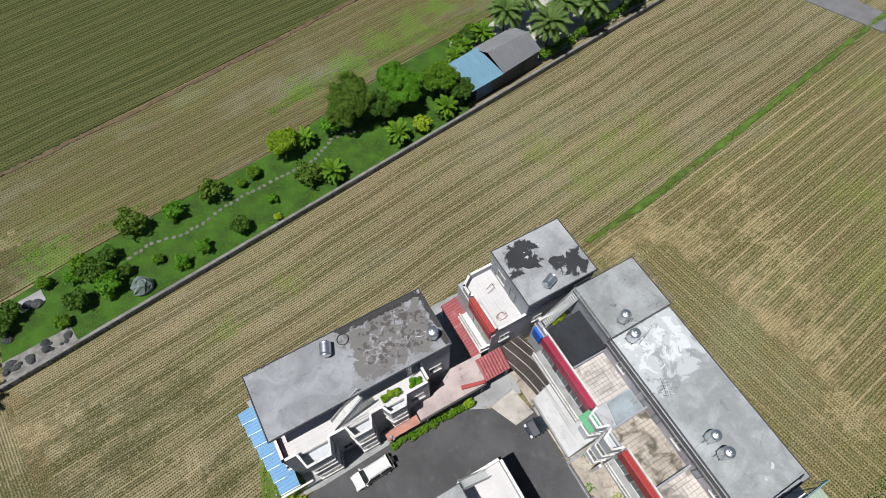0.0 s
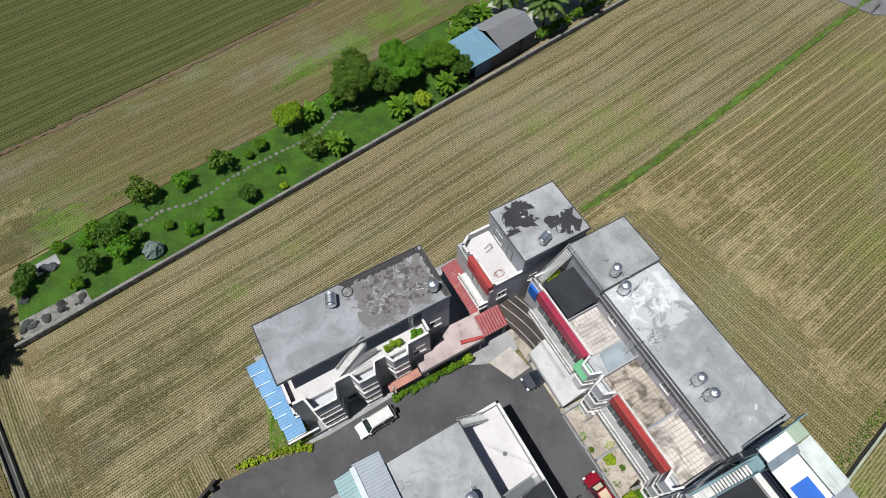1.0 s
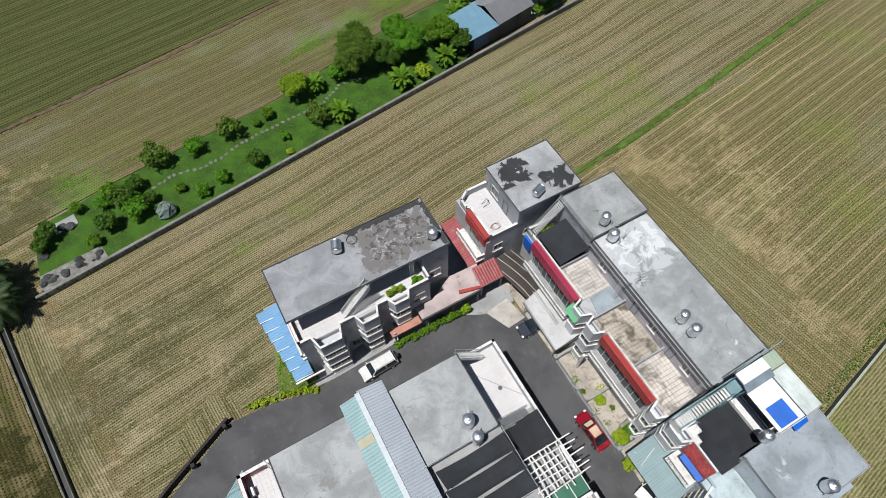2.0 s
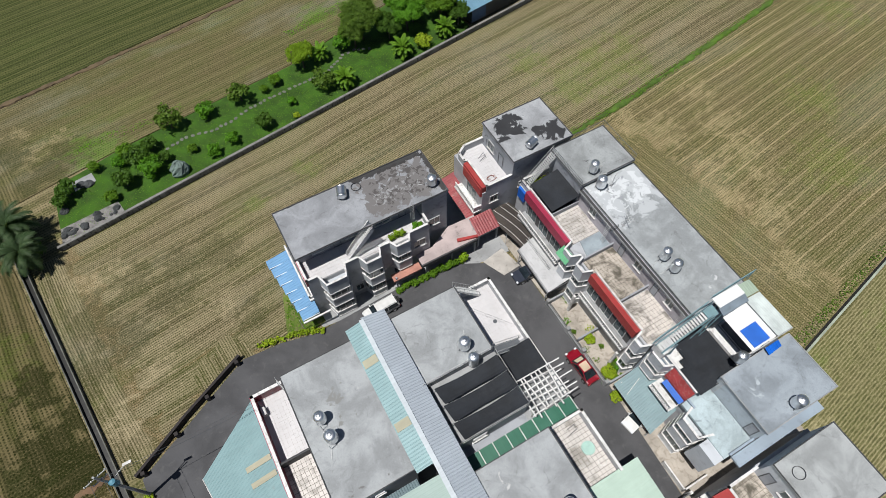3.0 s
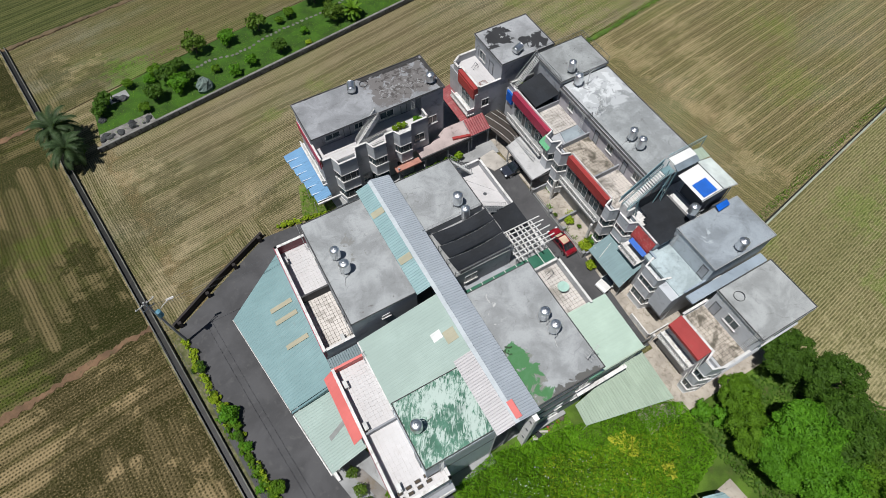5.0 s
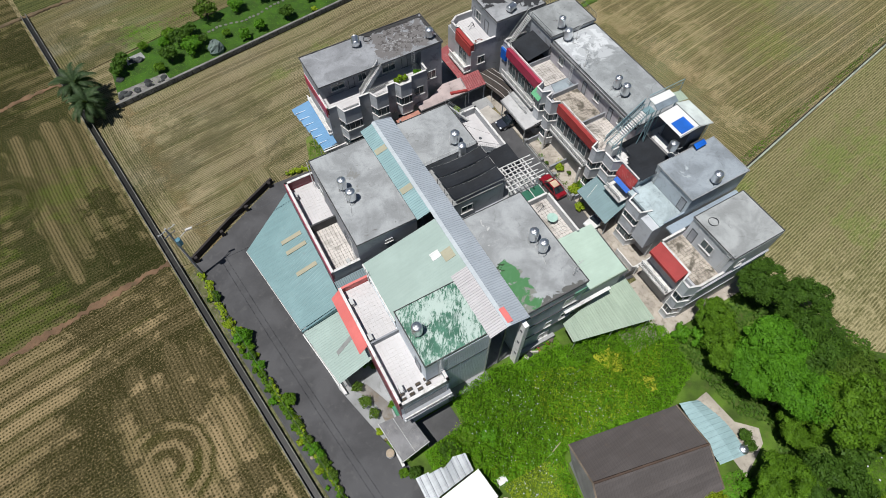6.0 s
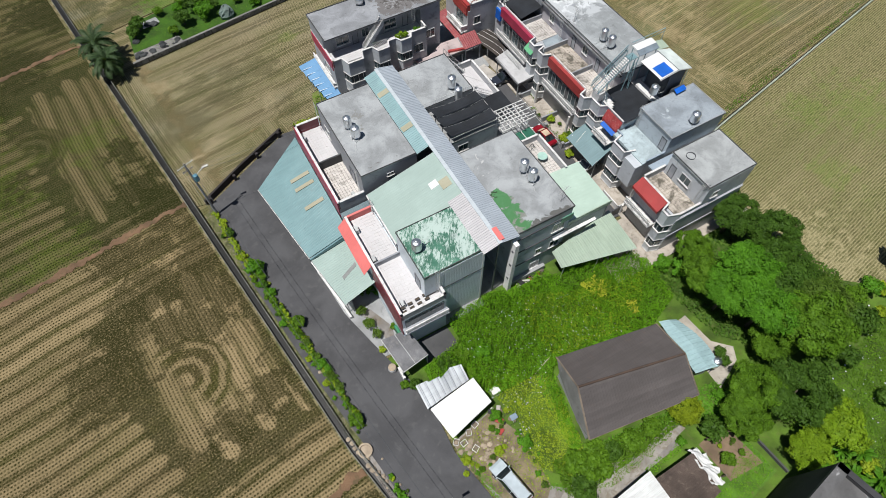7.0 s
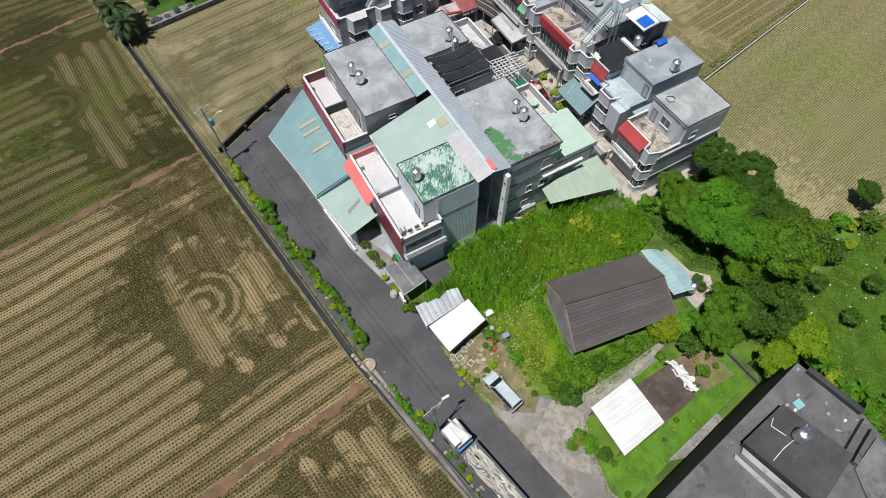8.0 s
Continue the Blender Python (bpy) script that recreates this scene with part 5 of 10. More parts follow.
for y in (8.4, 1.9, -4.1):
    part("divider", Mb().box(19.1, 23.2, y - 0.09, y + 0.09, 7.2, 8.0), W_DARK, c2, "low terrace dividing wall")
part("divider", Mb().box(19.1, 23.2, -9.6, -9.42, 7.2, 8.1), CONC, c2)
for v0, v1, m in ((4.3, 12.3, CRIMSON), (-7.8, -0.2, RED)):
    part("red_front", Mb().box(18.35, 18.5, v0, v1, 6.9, 8.35), m, c2 if v0 < 0 else c2, "deep red tiled parapet front")
    part("red_top", Mb().prism([(18.5, v0), (19.0, v0), (19.0, v1), (18.5, v1)], [6.9] * 4, [8.35, 8.2, 8.2, 8.35]), m, c2)
    part("coping", Mb().box(19.0, 19.16, v0 - 0.1, v1 + 0.1, 7.2, 8.45), WHITE, c2)
    part("balcony_slab", Mb().box(17.75, 18.9, v0, v1, 3.7, 3.95), CONC, c2)
    balustrade(c2, (17.85, v1), (17.85, v0), 3.95, 0.9, n=26)
    # near-black panel on the wall paints the shade behind the balcony
    part("recess", Mb().box(18.85, 18.92, v0 + 0.3, v1 - 0.3, 4.0, 6.7), plain("shaded_recess" + m.name, (0.1, 0.1, 0.1), 0.8), c2)
    for i in range(3):
        y = v0 + 1.0 + i * 2.4
        opening(c2, "-u", y, y + 1.7, 4.1, 6.2, 18.84, "window", sill=False)
for v0, v1 in ((2.2, 4.2), (0.0, 2.0), (-9.6, -7.9)):
    bay(c2, "-u", v0, v1, 18.9, 1.15, [(0.3, 1.2, "panel"), (1.2, 2.8, "glass"), (3.3, 4.6, "panel"), (4.6, 6.3, "glass"), (6.5, 8.4, "panel")], W_PALE, 8.4, chamfer=0.4)
part("green_awning", Mb().sheet((17.3, 2.6, 7.0), (17.3, 4.4, 7.0), (18.3, 4.4, 7.9), (18.3, 2.6, 7.9), 0.25, 0.04), metal_sheet_mat("green_awning_sheet", (0.14, 0.42, 0.22), 0.05), c2, "bright green window awning")
for y in (6.0, -2.0, -7.0):
    opening(c2, "-u", y - 0.55, y + 0.55, 8.2, 9.4, 23.2, leafs=2)
for y in (0.6, -4.9):
    opening(c2, "-u", y - 0.4, y + 0.4, 7.3, 9.3, 23.2, "door", IRON, W_DARK, 1)
for y in (2.9, -9.0):
    ladder(c2, 22.4, y, 7.5, 10.4, "u")
    railing(c2, [(22.3, y - 0.5), (23.3, y - 0.5)], 10.3, 0.7, IRON, 0.2)
for z in (0.2, 3.4):
    part("grille_rail", Mb().tube((17.0, 4.4, z), (17.0, 9.0, z), 0.04, 5), PALE_IRON, c2)
for i in range(22):
    part("bar", Mb().tube((17.0, 4.4 + i * 0.21, 0.2), (17.2, 4.4 + i * 0.21, 4.0), 0.025, 4), PALE_IRON, c2)
part("downpipe_post", Mb().box(17.2, 17.45, -8.0, -7.7, 0, 4.0), WHITE, c2)
part("downpipe_post", Mb().box(17.2, 17.45, -0.3, 0.0, 0, 4.0), WHITE, c2)

# ---- house with the shade net and white roof cabin ----
kk = house("net_terrace_house", 24, -12.6, "row house with black netted roof terrace and white roof cabin")
part("wall", Mb().box(18.95, 30.3, -15.42, -9.75, 0, 8.2), W_BLUE, kk)
part("terrace_floor", Mb().box(19.0, 30.2, -15.4, -9.8, 8.2, 8.35), WHITE, kk)
parapet(kk, [(19.15, -9.9), (19.15, -15.4)], 8.2, 8.95, W_BLUE, WHITE)
part("red_front", Mb().prism([(18.5, -12.5), (19.06, -12.5), (19.06, -15.42), (18.5, -15.42)][::-1], [7.0] * 4, [7.5, 8.85, 8.85, 7.5]), plain("weathered_red_tile", (0.36, 0.05, 0.05), 0.6, scale=4.0, dirt=0.75, dirt_c=(0.42, 0.27, 0.24), cover=0.5), kk, "weathered red sloped parapet")
part("blue_sheet", Mb().prism([(17.95, -15.4), (18.45, -15.4), (18.45, -12.9), (17.95, -12.9)], [6.9, 7.2, 7.2, 6.9], [6.96, 7.26, 7.26, 6.96]), BLUE, kk, "bright blue sheet over the balcony")
part("balcony_slab", Mb().box(17.3, 18.95, -15.4, -12.4, 5.3, 5.5), WHITE, kk)
balustrade(kk, (17.4, -12.5), (17.4, -15.3), 5.5, 0.8)
bay(kk, "-u", -12.35, -9.9, 18.95, 0.9, [(4.9, 6.1, "panel"), (6.1, 7.5, "glass"), (7.7, 9.2, "panel")], W_PALE, 9.2, chamfer=0.4)
opening(kk, "-u", -15.0, -12.9, 5.55, 7.0, 18.95, sill=False)
nb = Mb()
for i in range(8):
    for j in range(8):
        u0, u1, v0, v1 = 19.25 + i * 0.61, 19.25 + (i + 1) * 0.61, -15.8 + j * 0.72, -15.8 + (j + 1) * 0.72
        q = [(x, y, 9.1 + 0.3 * (x - 19.25) / 4.88 - 0.14 * math.sin((x - 19.25) / 4.88 * math.pi) * math.sin((y + 15.8) / 5.76 * math.pi)) for x, y in ((u0, v0), (u1, v0), (u1, v1), (u0, v1))]
        if not (i < 2 and j > 4) and not (i < 1 and j > 3):
            nb.add(q, [(0, 1, 2, 3)])
net2 = thing("shade_net", 22, -13, 0, "flat black shade net over the white roof terrace", "shade net", "shade nets")
part("net", nb, NET_BLACK, net2, smooth=True)
for x, y in ((19.4, -15.2), (24.0, -15.2), (20.6, -11.4), (24.0, -10.2)):
    part("post", Mb().tube((x, y, 8.35), (x, y, 9.1 + 0.06 * (x - 19.25)), 0.03), PALE_IRON, net2)
TEALP = plain("teal_paint", (0.2, 0.33, 0.36), 0.5, dirt=0.25)
stair(kk, (18.0, -10.5, 10.6), (22.1, -10.5, 14.3), 0.9, TEALP, WHITE)
part("stair_screen", Mb().path([(17.6, -9.85, 11.2), (22.2, -9.85, 15.0)], 0.06).path([(17.6, -9.85, 11.6), (22.2, -9.85, 15.4)], 0.05).path([(17.6, -9.85, 12.0), (22.2, -9.85, 15.8)], 0.06), TEALP, kk, "teal steel side rails of the stair")
part("stair_landing", Mb().box(22.0, 23.2, -11.0, -10.0, 14.2, 14.3), TEALP, kk)
part("stair_foot", Mb().box(18.15, 19.1, -11.2, -9.9, 9.28, 10.55), WHITE, kk, "white block at the foot of the stair")
part("stair_brace", Mb().path([(19.3, -11.2, 8.35), (18.9, -11.2, 12.4), (19.8, -11.2, 8.35)], 0.05).path([(22.1, -11.0, 8.35), (22.8, -11.0, 14.2), (23.2, -11.0, 8.35)], 0.05).path([(22.3, -11.0, 12.2), (23.0, -11.0, 12.2)], 0.04), TEALP, kk)
part("parapet_ledge", Mb().box(24.3, 25.55, -15.2, -11.3, 8.35, 9.55), WHITE, kk, "white raised ledge beside the cabin")
part("ledge_rail", Mb().tube((25.1, -15.0, 9.95), (25.1, -11.3, 9.95), 0.06, 6).tube((25.1, -15.0, 9.55), (25.1, -15.0, 9.95), 0.03).tube((25.1, -11.4, 9.55), (25.1, -11.4, 9.95), 0.03), IRON, kk)
cb = thing("roof_cabin", 26, -13, 8.35, "dark roof cabin with white sheet roofs and a blue tarpaulin", "cabin")
# solid box whose near-black colour stands for the shaded open inside
part("wall", Mb().box(25.6, 28.2, -14.9, -11.5, 8.35, 13.5), plain("cabin_wall", (0.05, 0.06, 0.075), 0.6), cb, "cabin wall coloured near black for the shade of its open side")
part("roof_sheet", Mb().sheet((23.5, -15.15, 13.8), (26.15, -15.15, 14.2), (26.15, -11.4, 14.2), (23.5, -11.4, 13.8), 0.5, 0.012), PLASTIC_WHITE, cb, "smooth white roof sheet")
part("roof_sheet", Mb().sheet((26.3, -15.2, 14.2), (28.6, -15.2, 13.5), (28.6, -11.1, 13.5), (26.3, -11.1, 14.2), 0.5, 0.015), plain("pale_mint_sheet", (0.66, 0.72, 0.69), 0.5, dirt=0.15), cb)
# dark bar added to draw the shade in the gap between the sheets
part("ridge_gap", Mb().box(26.15, 26.3, -15.15, -11.3, 14.0, 14.17), IRON, cb)
part("edge_beam", Mb().tube((23.4, -15.25, 13.75), (26.2, -15.25, 14.15), 0.06, 5).tube((26.2, -15.25, 14.15), (28.6, -15.25, 13.45), 0.06, 5), PALE_IRON, cb)
part("upper_roof", Mb().prism([(23.0, -10.75), (26.0, -10.75), (26.0, -9.7), (23.0, -9.7)], 15.1, 15.25), PLASTIC_WHITE, cb, "white upper roof sheet")
part("upper_roof_slope", Mb().prism([(22.9, -11.45), (26.0, -11.45), (26.0, -10.72), (22.9, -10.72)], [14.85, 14.85, 15.15, 15.15], [14.93, 14.93, 15.23, 15.23]), plain("blue_grey_sheet", (0.22, 0.27, 0.31), 0.5), cb, "blue-grey sloping sheet")
for x, y in ((23.1, -11.2), (23.1, -9.9), (25.9, -9.9), (25.9, -11.2)):
    part("post", Mb().tube((x, y, 8.35), (x, y, 14.95), 0.05), TEALP, cb)
part("brace", Mb().tube((23.1, -11.2, 9.6), (23.1, -9.9, 13.8), 0.035, 4).tube((23.1, -9.9, 9.6), (23.1, -11.2, 13.8), 0.035, 4), TEALP, cb)
part("tarpaulin", Mb().prism([(23.85, -15.0), (25.55, -15.0), (25.55, -13.15), (23.85, -13.15)], [13.88, 14.14, 14.14, 13.88], [13.93, 14.19, 14.19, 13.93]), BLUE, cb, "bright blue tarpaulin")
part("tarpaulin", Mb().sheet((26.7, -16.1, 10.7), (28.4, -16.0, 10.7), (28.4, -15.4, 10.95), (26.7, -15.4, 10.95), 0.28, 0.06), BLUE, cb, "blue ribbed sheet")
part("sheet_batten", Mb().box(26.3, 28.4, -15.38, -15.2, 8.35, 11.0), IRON, cb)
part("side_sheet", Mb().sheet((26.1, -11.0, 14.1), (28.5, -11.0, 13.7), (28.3, -9.7, 14.0), (26.1, -9.7, 14.5), 0.3, 0.03), MINT_OLD, cb)
part("rail", Mb().path([(23.0, -9.6, 15.6), (28.4, -9.5, 15.6)], 0.05).path([(23.0, -9.6, 15.1), (28.4, -9.5, 15.1)], 0.04).path([(28.4, -9.5, 13.6), (28.4, -9.5, 15.6)], 0.04), TEALP, cb, "teal steel guard rail")
part("side_post", Mb().tube((28.3, -9.8, 8.35), (28.3, -9.8, 14.0), 0.05).tube((28.3, -15.0, 8.35), (28.3, -15.0, 13.5), 0.05), TEALP, cb)

# ---- blue-grey house ----
G_ROOF = roof_mat("pale_blue_coat", (0.28, 0.315, 0.345), [(22, 27, -20, -15, 0.58, (0.42, 0.465, 0.49), 0.55)], blotch=0.25)
G_TERR = roof_mat("pale_blue_coat_terrace", (0.42, 0.5, 0.52), [(17, 22, -21, -16, 0.62, (0.28, 0.33, 0.35), 0.7)], blotch=0.2)
gg = house("blue_grey_house", 24, -18.4, "blue-grey coated three-storey house with faceted balconies")
part("wall", Mb().box(18.6, 30.2, -21.3, -15.45, 0, 7.2), W_GREY, gg)
part("wall", Mb().box(21.5, 30.2, -21.3, -15.45, 7.2, 10.1), plain("pale_blue_render", (0.43, 0.48, 0.52), 0.75, vary=0.15, scale=0.8, dirt=0.35), gg, "pale blue-grey rendered top storey")
slab(gg, 21.5, 30.1, -21.3, -15.5, 10.35, G_ROOF, over=0.12, curb=0.1, curb_m=CONC)
part("terrace_floor", Mb().box(18.0, 21.4, -21.3, -15.5, 7.1, 7.45), G_TERR, gg)
parapet(gg, [(18.6, -15.5), (18.6, -16.4)], 7.2, 7.75, W_BLUE, W_BLUE, 0.12)
parapet(gg, [(18.6, -21.3), (21.5, -21.3)], 7.2, 7.7, W_BLUE, W_BLUE, 0.12)
bay(gg, "-u", -19.2, -16.2, 18.6, 1.5, [(0.2, 1.1, "panel"), (1.1, 2.7, "glass"), (3.2, 4.4, "panel"), (4.4, 6.0, "glass"), (6.2, 7.6, "panel")], W_PALE, 8)
opening(gg, "-u", -21.0, -19.6, 4.2, 6.0, 18.6)
part("stair_wing", Mb().box(16.9, 18.6, -21.3, -19.2, 3.4, 7.3), W_PALE, gg)
part("front_wall", Mb().wall([(15.6, -19.0), (15.6, -22.2), (18.6, -22.2)], 0, 1.0, 0.15), WHITE, gg, "white forecourt wall")
ladder(gg, 21.3, -15.9, 7.4, 10.4, "u")
opening(gg, "-u", -20.9, -20.0, 7.5, 9.5, 21.5, "door", IRON, W_DARK, 1)
opening(gg, "-v", 23.4, 24.6, 5.0, 6.2, -21.3)
part("side_path_roof", Mb().box(19.0, 30.0, -22.6, -21.5, 6.6, 6.85), W_BLUE, gg)

# ---- southern end house ----
H_ROOF = roof_mat("pale_screed_south", (0.35, 0.365, 0.362), [(25.5, 28, -30, -23, 0.62, (0.12, 0.12, 0.115), 1.0)], blotch=0.25)
hh = house("end_house", 22, -26.4, "grey three-storey end house with red balcony front and tiled terrace")
part("wall", Mb().box(16.2, 26.9, -29.7, -23.1, 0, 7.2), W_GREY, hh)
part("wall", Mb().box(19.7, 26.8, -29.6, -23.4, 7.2, 10.75), W_PALE, hh, "pale grey tiled top storey")
slab(hh, 19.7, 26.7, -29.4, -23.5, 11.0, H_ROOF, over=0.18, curb=0.12)
tiles(hh, 16.5, 19.65, -29.5, -23.3, 7.25, TILE_MOULD, 0.55)
parapet(hh, [(19.7, -23.1), (16.2, -23.1), (16.2, -27.6)], 7.2, 8.25, W_GREY, WHITE)
parapet(hh, [(16.2, -29.6), (19.7, -29.6)], 7.2, 8.0, W_GREY, WHITE)
part("red_front", Mb().prism([(15.0, -27.7), (16.15, -27.7), (16.15, -23.2), (15.0, -23.2)], 6.8, [7.2, 8.3, 8.3, 7.2]), RED, hh, "brick-red tiled balcony front")
part("balcony_slab", Mb().box(14.9, 16.4, -27.6, -23.0, 3.6, 3.85), WHITE, hh)
balustrade(hh, (15.0, -23.0), (15.0, -27.6), 3.85, 0.9, n=18)
# flat dark panel: the balcony's shade put into its colour
part("recess", Mb().box(16.33, 16.4, -27.4, -23.2, 3.9, 6.6), plain("shaded_recess_end", (0.1, 0.1, 0.1), 0.8), hh)
opening(hh, "-u", -26.8, -24.0, 4.0, 6.2, 16.32, "window", sill=False, leafs=4)
bay(hh, "-u", -29.7, -27.7, 16.4, 1.5, [(0.2, 1.1, "panel"), (1.1, 2.7, "glass"), (3.2, 4.4, "panel"), (4.4, 6.1, "glass"), (6.4, 8.3, "panel")], W_PALE, 8.3, chamfer=0.5)
opening(hh, "-u", -24.8, -23.9, 7.3, 9.4, 19.7, "door", IRON, W_DARK, 1)
opening(hh, "-u", -27.2, -25.6, 8.3, 9.6, 19.7)
opening(hh, "-v", 21.0, 22.0, 8.3, 9.3, -29.6)
part("floor_band", Mb().box(16.2, 26.9, -29.78, -29.7, 3.4, 3.6), W_GREY, hh)
part("floor_band", Mb().box(16.2, 26.9, -29.78, -29.7, 6.9, 7.1), W_GREY, hh)
ladder(hh, 19.5, -28.9, 7.5, 11.0, "u")
railing(hh, [(19.0, -29.3), (19.9, -29.3)], 10.6, 0.6, IRON, 0.2)

# ---- middle block ----
D_ROOF = roof_mat("smooth_screed", (0.34, 0.355, 0.36), blotch=0.15)
d = house("courtyard_house", 2, -2.5, "grey house with netted roof terrace, pergola and white front terrace")
part("wall", Mb().box(-3.4, 8.7, -9.6, 4.9, 0, 7.3), W_DARK, d)
part("wall", Mb().box(-3.4, 4.1, -2.9, 4.5, 7.3, 11.2), W_DARK, d)
part("wall", Mb().box(-3.4, 4.3, -8.8, -2.9, 7.3, 10.3), W_DARK, d)
slab(d, -3.3, 4.0, -2.8, 4.4, 11.45, D_ROOF, over=0.15, curb=0.14)
part("terrace_floor", Mb().box(-3.3, 4.3, -8.8, -2.95, 10.3, 10.45), CONC, d)
tiles(d, 4.3, 8.5, -2.4, 4.7, 7.35, TILE_CLEAN, 0.6)
parapet(d, [(8.65, -9.6), (8.65, 4.85), (4.2, 4.85)], 7.3, 8.4, W_GREY, WHITE)
stair(d, (7.0, 4.3, 7.4), (4.1, 4.3, 11.3), 0.75, PALE_IRON, PALE_IRON)
stair(d, (8.0, -2.6, 7.4), (4.4, -2.9, 10.4), 0.9, PALE_IRON, IRON)
railing(d, [(-3.3, -2.9), (3.9, -2.9)], 11.45, 0.7, PALE_IRON, 0.3)
railing(d, [(-3.3, -3.0), (-3.3, -8.8), (4.3, -8.8), (4.3, -3.0)], 10.45, 0.9, PALE_IRON, 0.3)
part("clothes_line", Mb().tube((4.2, 3.4, 9.4), (8.5, -1.8, 8.9), 0.012, 4).tube((4.2, 3.4, 9.4), (5.4, 0.0, 8.4), 0.012, 4), IRON, d)
part("floor_drain", Mb().lathe(6.9, 0.6, [(0.22, 7.37), (0.22, 7.4), (0.1, 7.4)], 12), IRON, d)
part("terrace_floor", Mb().box(4.3, 8.5, -9.5, -2.5, 7.3, 7.38), CONC, d)
opening(d, "+u", -1.0, 1.0, 7.5, 9.5, 4.1, "door", IRON, W_DARK, 2)
opening(d, "-v", -1.5, 0.0, 8.3, 9.5, -8.8)
opening(d, "-v", 5.6, 7.4, 4.2, 5.6, -9.6)
# three bays of shade net with sagging edges
for i in range(3):
    net = thing("shade_net", 0.6, -4.0 - i * 1.7, 0, "sagging black shade net band with white lashing", "shade net", "shade nets")
    nb = Mb()
    v0 = -3.6 - i * 1.75
    for a_ in range(12):
        for b_ in range(4):
            q = []
            for x, y in ((a_, b_), (a_ + 1, b_), (a_ + 1, b_ + 1), (a_, b_ + 1)):
                t, s = x / 12, y / 4
                w = 1.72 - 0.22 * math.sin(t * math.pi) * (1 if y in (0, 4) else 0)
                yy = v0 - s * w - 0.11 * math.sin(t * math.pi * 1.0)
                q.append((-2.6 + 6.6 * t + 0.2 * s, yy, 11.75 - 0.28 * math.sin(t * math.pi) - 0.12 * math.sin(s * math.pi)))
            nb.add(q, [(0, 3, 2, 1)])
    part("net", nb, NET_BLACK, net, smooth=True)
    part("lashing", Mb().cable([(-2.6 + 6.6 * k / 8, v0 - 0.02 - 0.11 * math.sin(k / 8 * math.pi), 11.78 - 0.28 * math.sin(k / 8 * math.pi)) for k in range(9)], 0.01, 4), PALE_IRON, net)
    for x in (-2.7, 4.1):
        for y in (v0, v0 - 1.7):
            part("post", Mb().tube((x, y, 10.4), (x, y, 11.8), 0.03), IRON, net)
# dark net strip over the side terrace, pergola of white beams
net = thing("shade_net", 6, -4.4, 0, "dark netting over the side terrace", "shade net", "shade nets")
nb = Mb()
for k in range(5):
    nb.add([(4.6 + k * 0.75, -6.6, 9.2 - 0.12 * math.sin(k / 5 * 3.1)), (5.35 + k * 0.75, -6.6, 9.2 - 0.12 * math.sin((k + 1) / 5 * 3.1)), (5.35 + k * 0.75, -3.1, 9.3 - 0.1 * math.sin((k + 1) / 5 * 3.1)), (4.6 + k * 0.75, -3.1, 9.3 - 0.1 * math.sin(k / 5 * 3.1))], [(0, 1, 2, 3)])
part("net", nb, NET_BLACK, net, smooth=True)
for x, y in ((4.6, -6.6), (8.3, -6.6), (4.6, -3.1), (8.3, -3.1)):
    part("post", Mb().tube((x, y, 7.3), (x, y, 9.25), 0.03), PALE_IRON, net)
pg = thing("pergola", 6.8, -7.9, 7.3, "white slatted pergola with projecting beams on the terrace edge", "pergola")
for i in range(8):
    x, sk = 4.5 + i * 0.56, 0.16 * math.sin(i * 2.3)
    y0, y1 = -9.9 - 0.35 * math.sin(i * 1.7), -6.25 + 0.15 * math.sin(i * 3.1)
    part("beam", Mb().prism([(x - sk, y0), (x - sk + 0.12, y0), (x + sk + 0.12, y1), (x + sk, y1)], 9.5, 9.66), WHITE, pg)
for i in range(7):
    y, sk = -9.7 + i * 0.55, 0.12 * math.sin(i * 1.9 + 1)
    x1 = 9.5 + 0.45 * math.sin(i * 2.6)
    part("purlin", Mb().prism([(4.3, y - sk), (x1, y + sk), (x1, y + sk + 0.11), (4.3, y - sk + 0.11)], 9.67, 9.8), WHITE, pg)
for x, y in ((4.7, -6.6), (8.5, -6.6), (4.7, -9.4), (8.5, -9.4)):
    part("post", Mb().box(x - 0.06, x + 0.06, y - 0.06, y + 0.06, 7.3, 9.5), WHITE, pg)
cw = thing("covered_way", 2.5, -10.4, 0, "green translucent sheet roof between two houses", "roof")
GREEN_SHEET = metal_sheet_mat("green_translucent_sheet", (0.032, 0.135, 0.085), 0.1, 0.4, axis=1)
for i in range(8):
    x = -2.8 + i * 1.45
    part("panel", Mb().box(x, x + 1.38, -11.1, -9.7, 8.2, 8.25), GREEN_SHEET, cw)
    part("batten", Mb().box(x + 1.38, x + 1.45, -11.1, -9.7, 8.16, 8.3), WHITE, cw)
for x in (-2.7, 3.0, 8.6):
    part("post", Mb().tube((x, -10.9, 0), (x, -10.9, 8.2), 0.05), IRON, cw)
part("beam", Mb().box(-2.8, 8.8, -9.8, -9.66, 8.0, 8.2), CONC, cw)

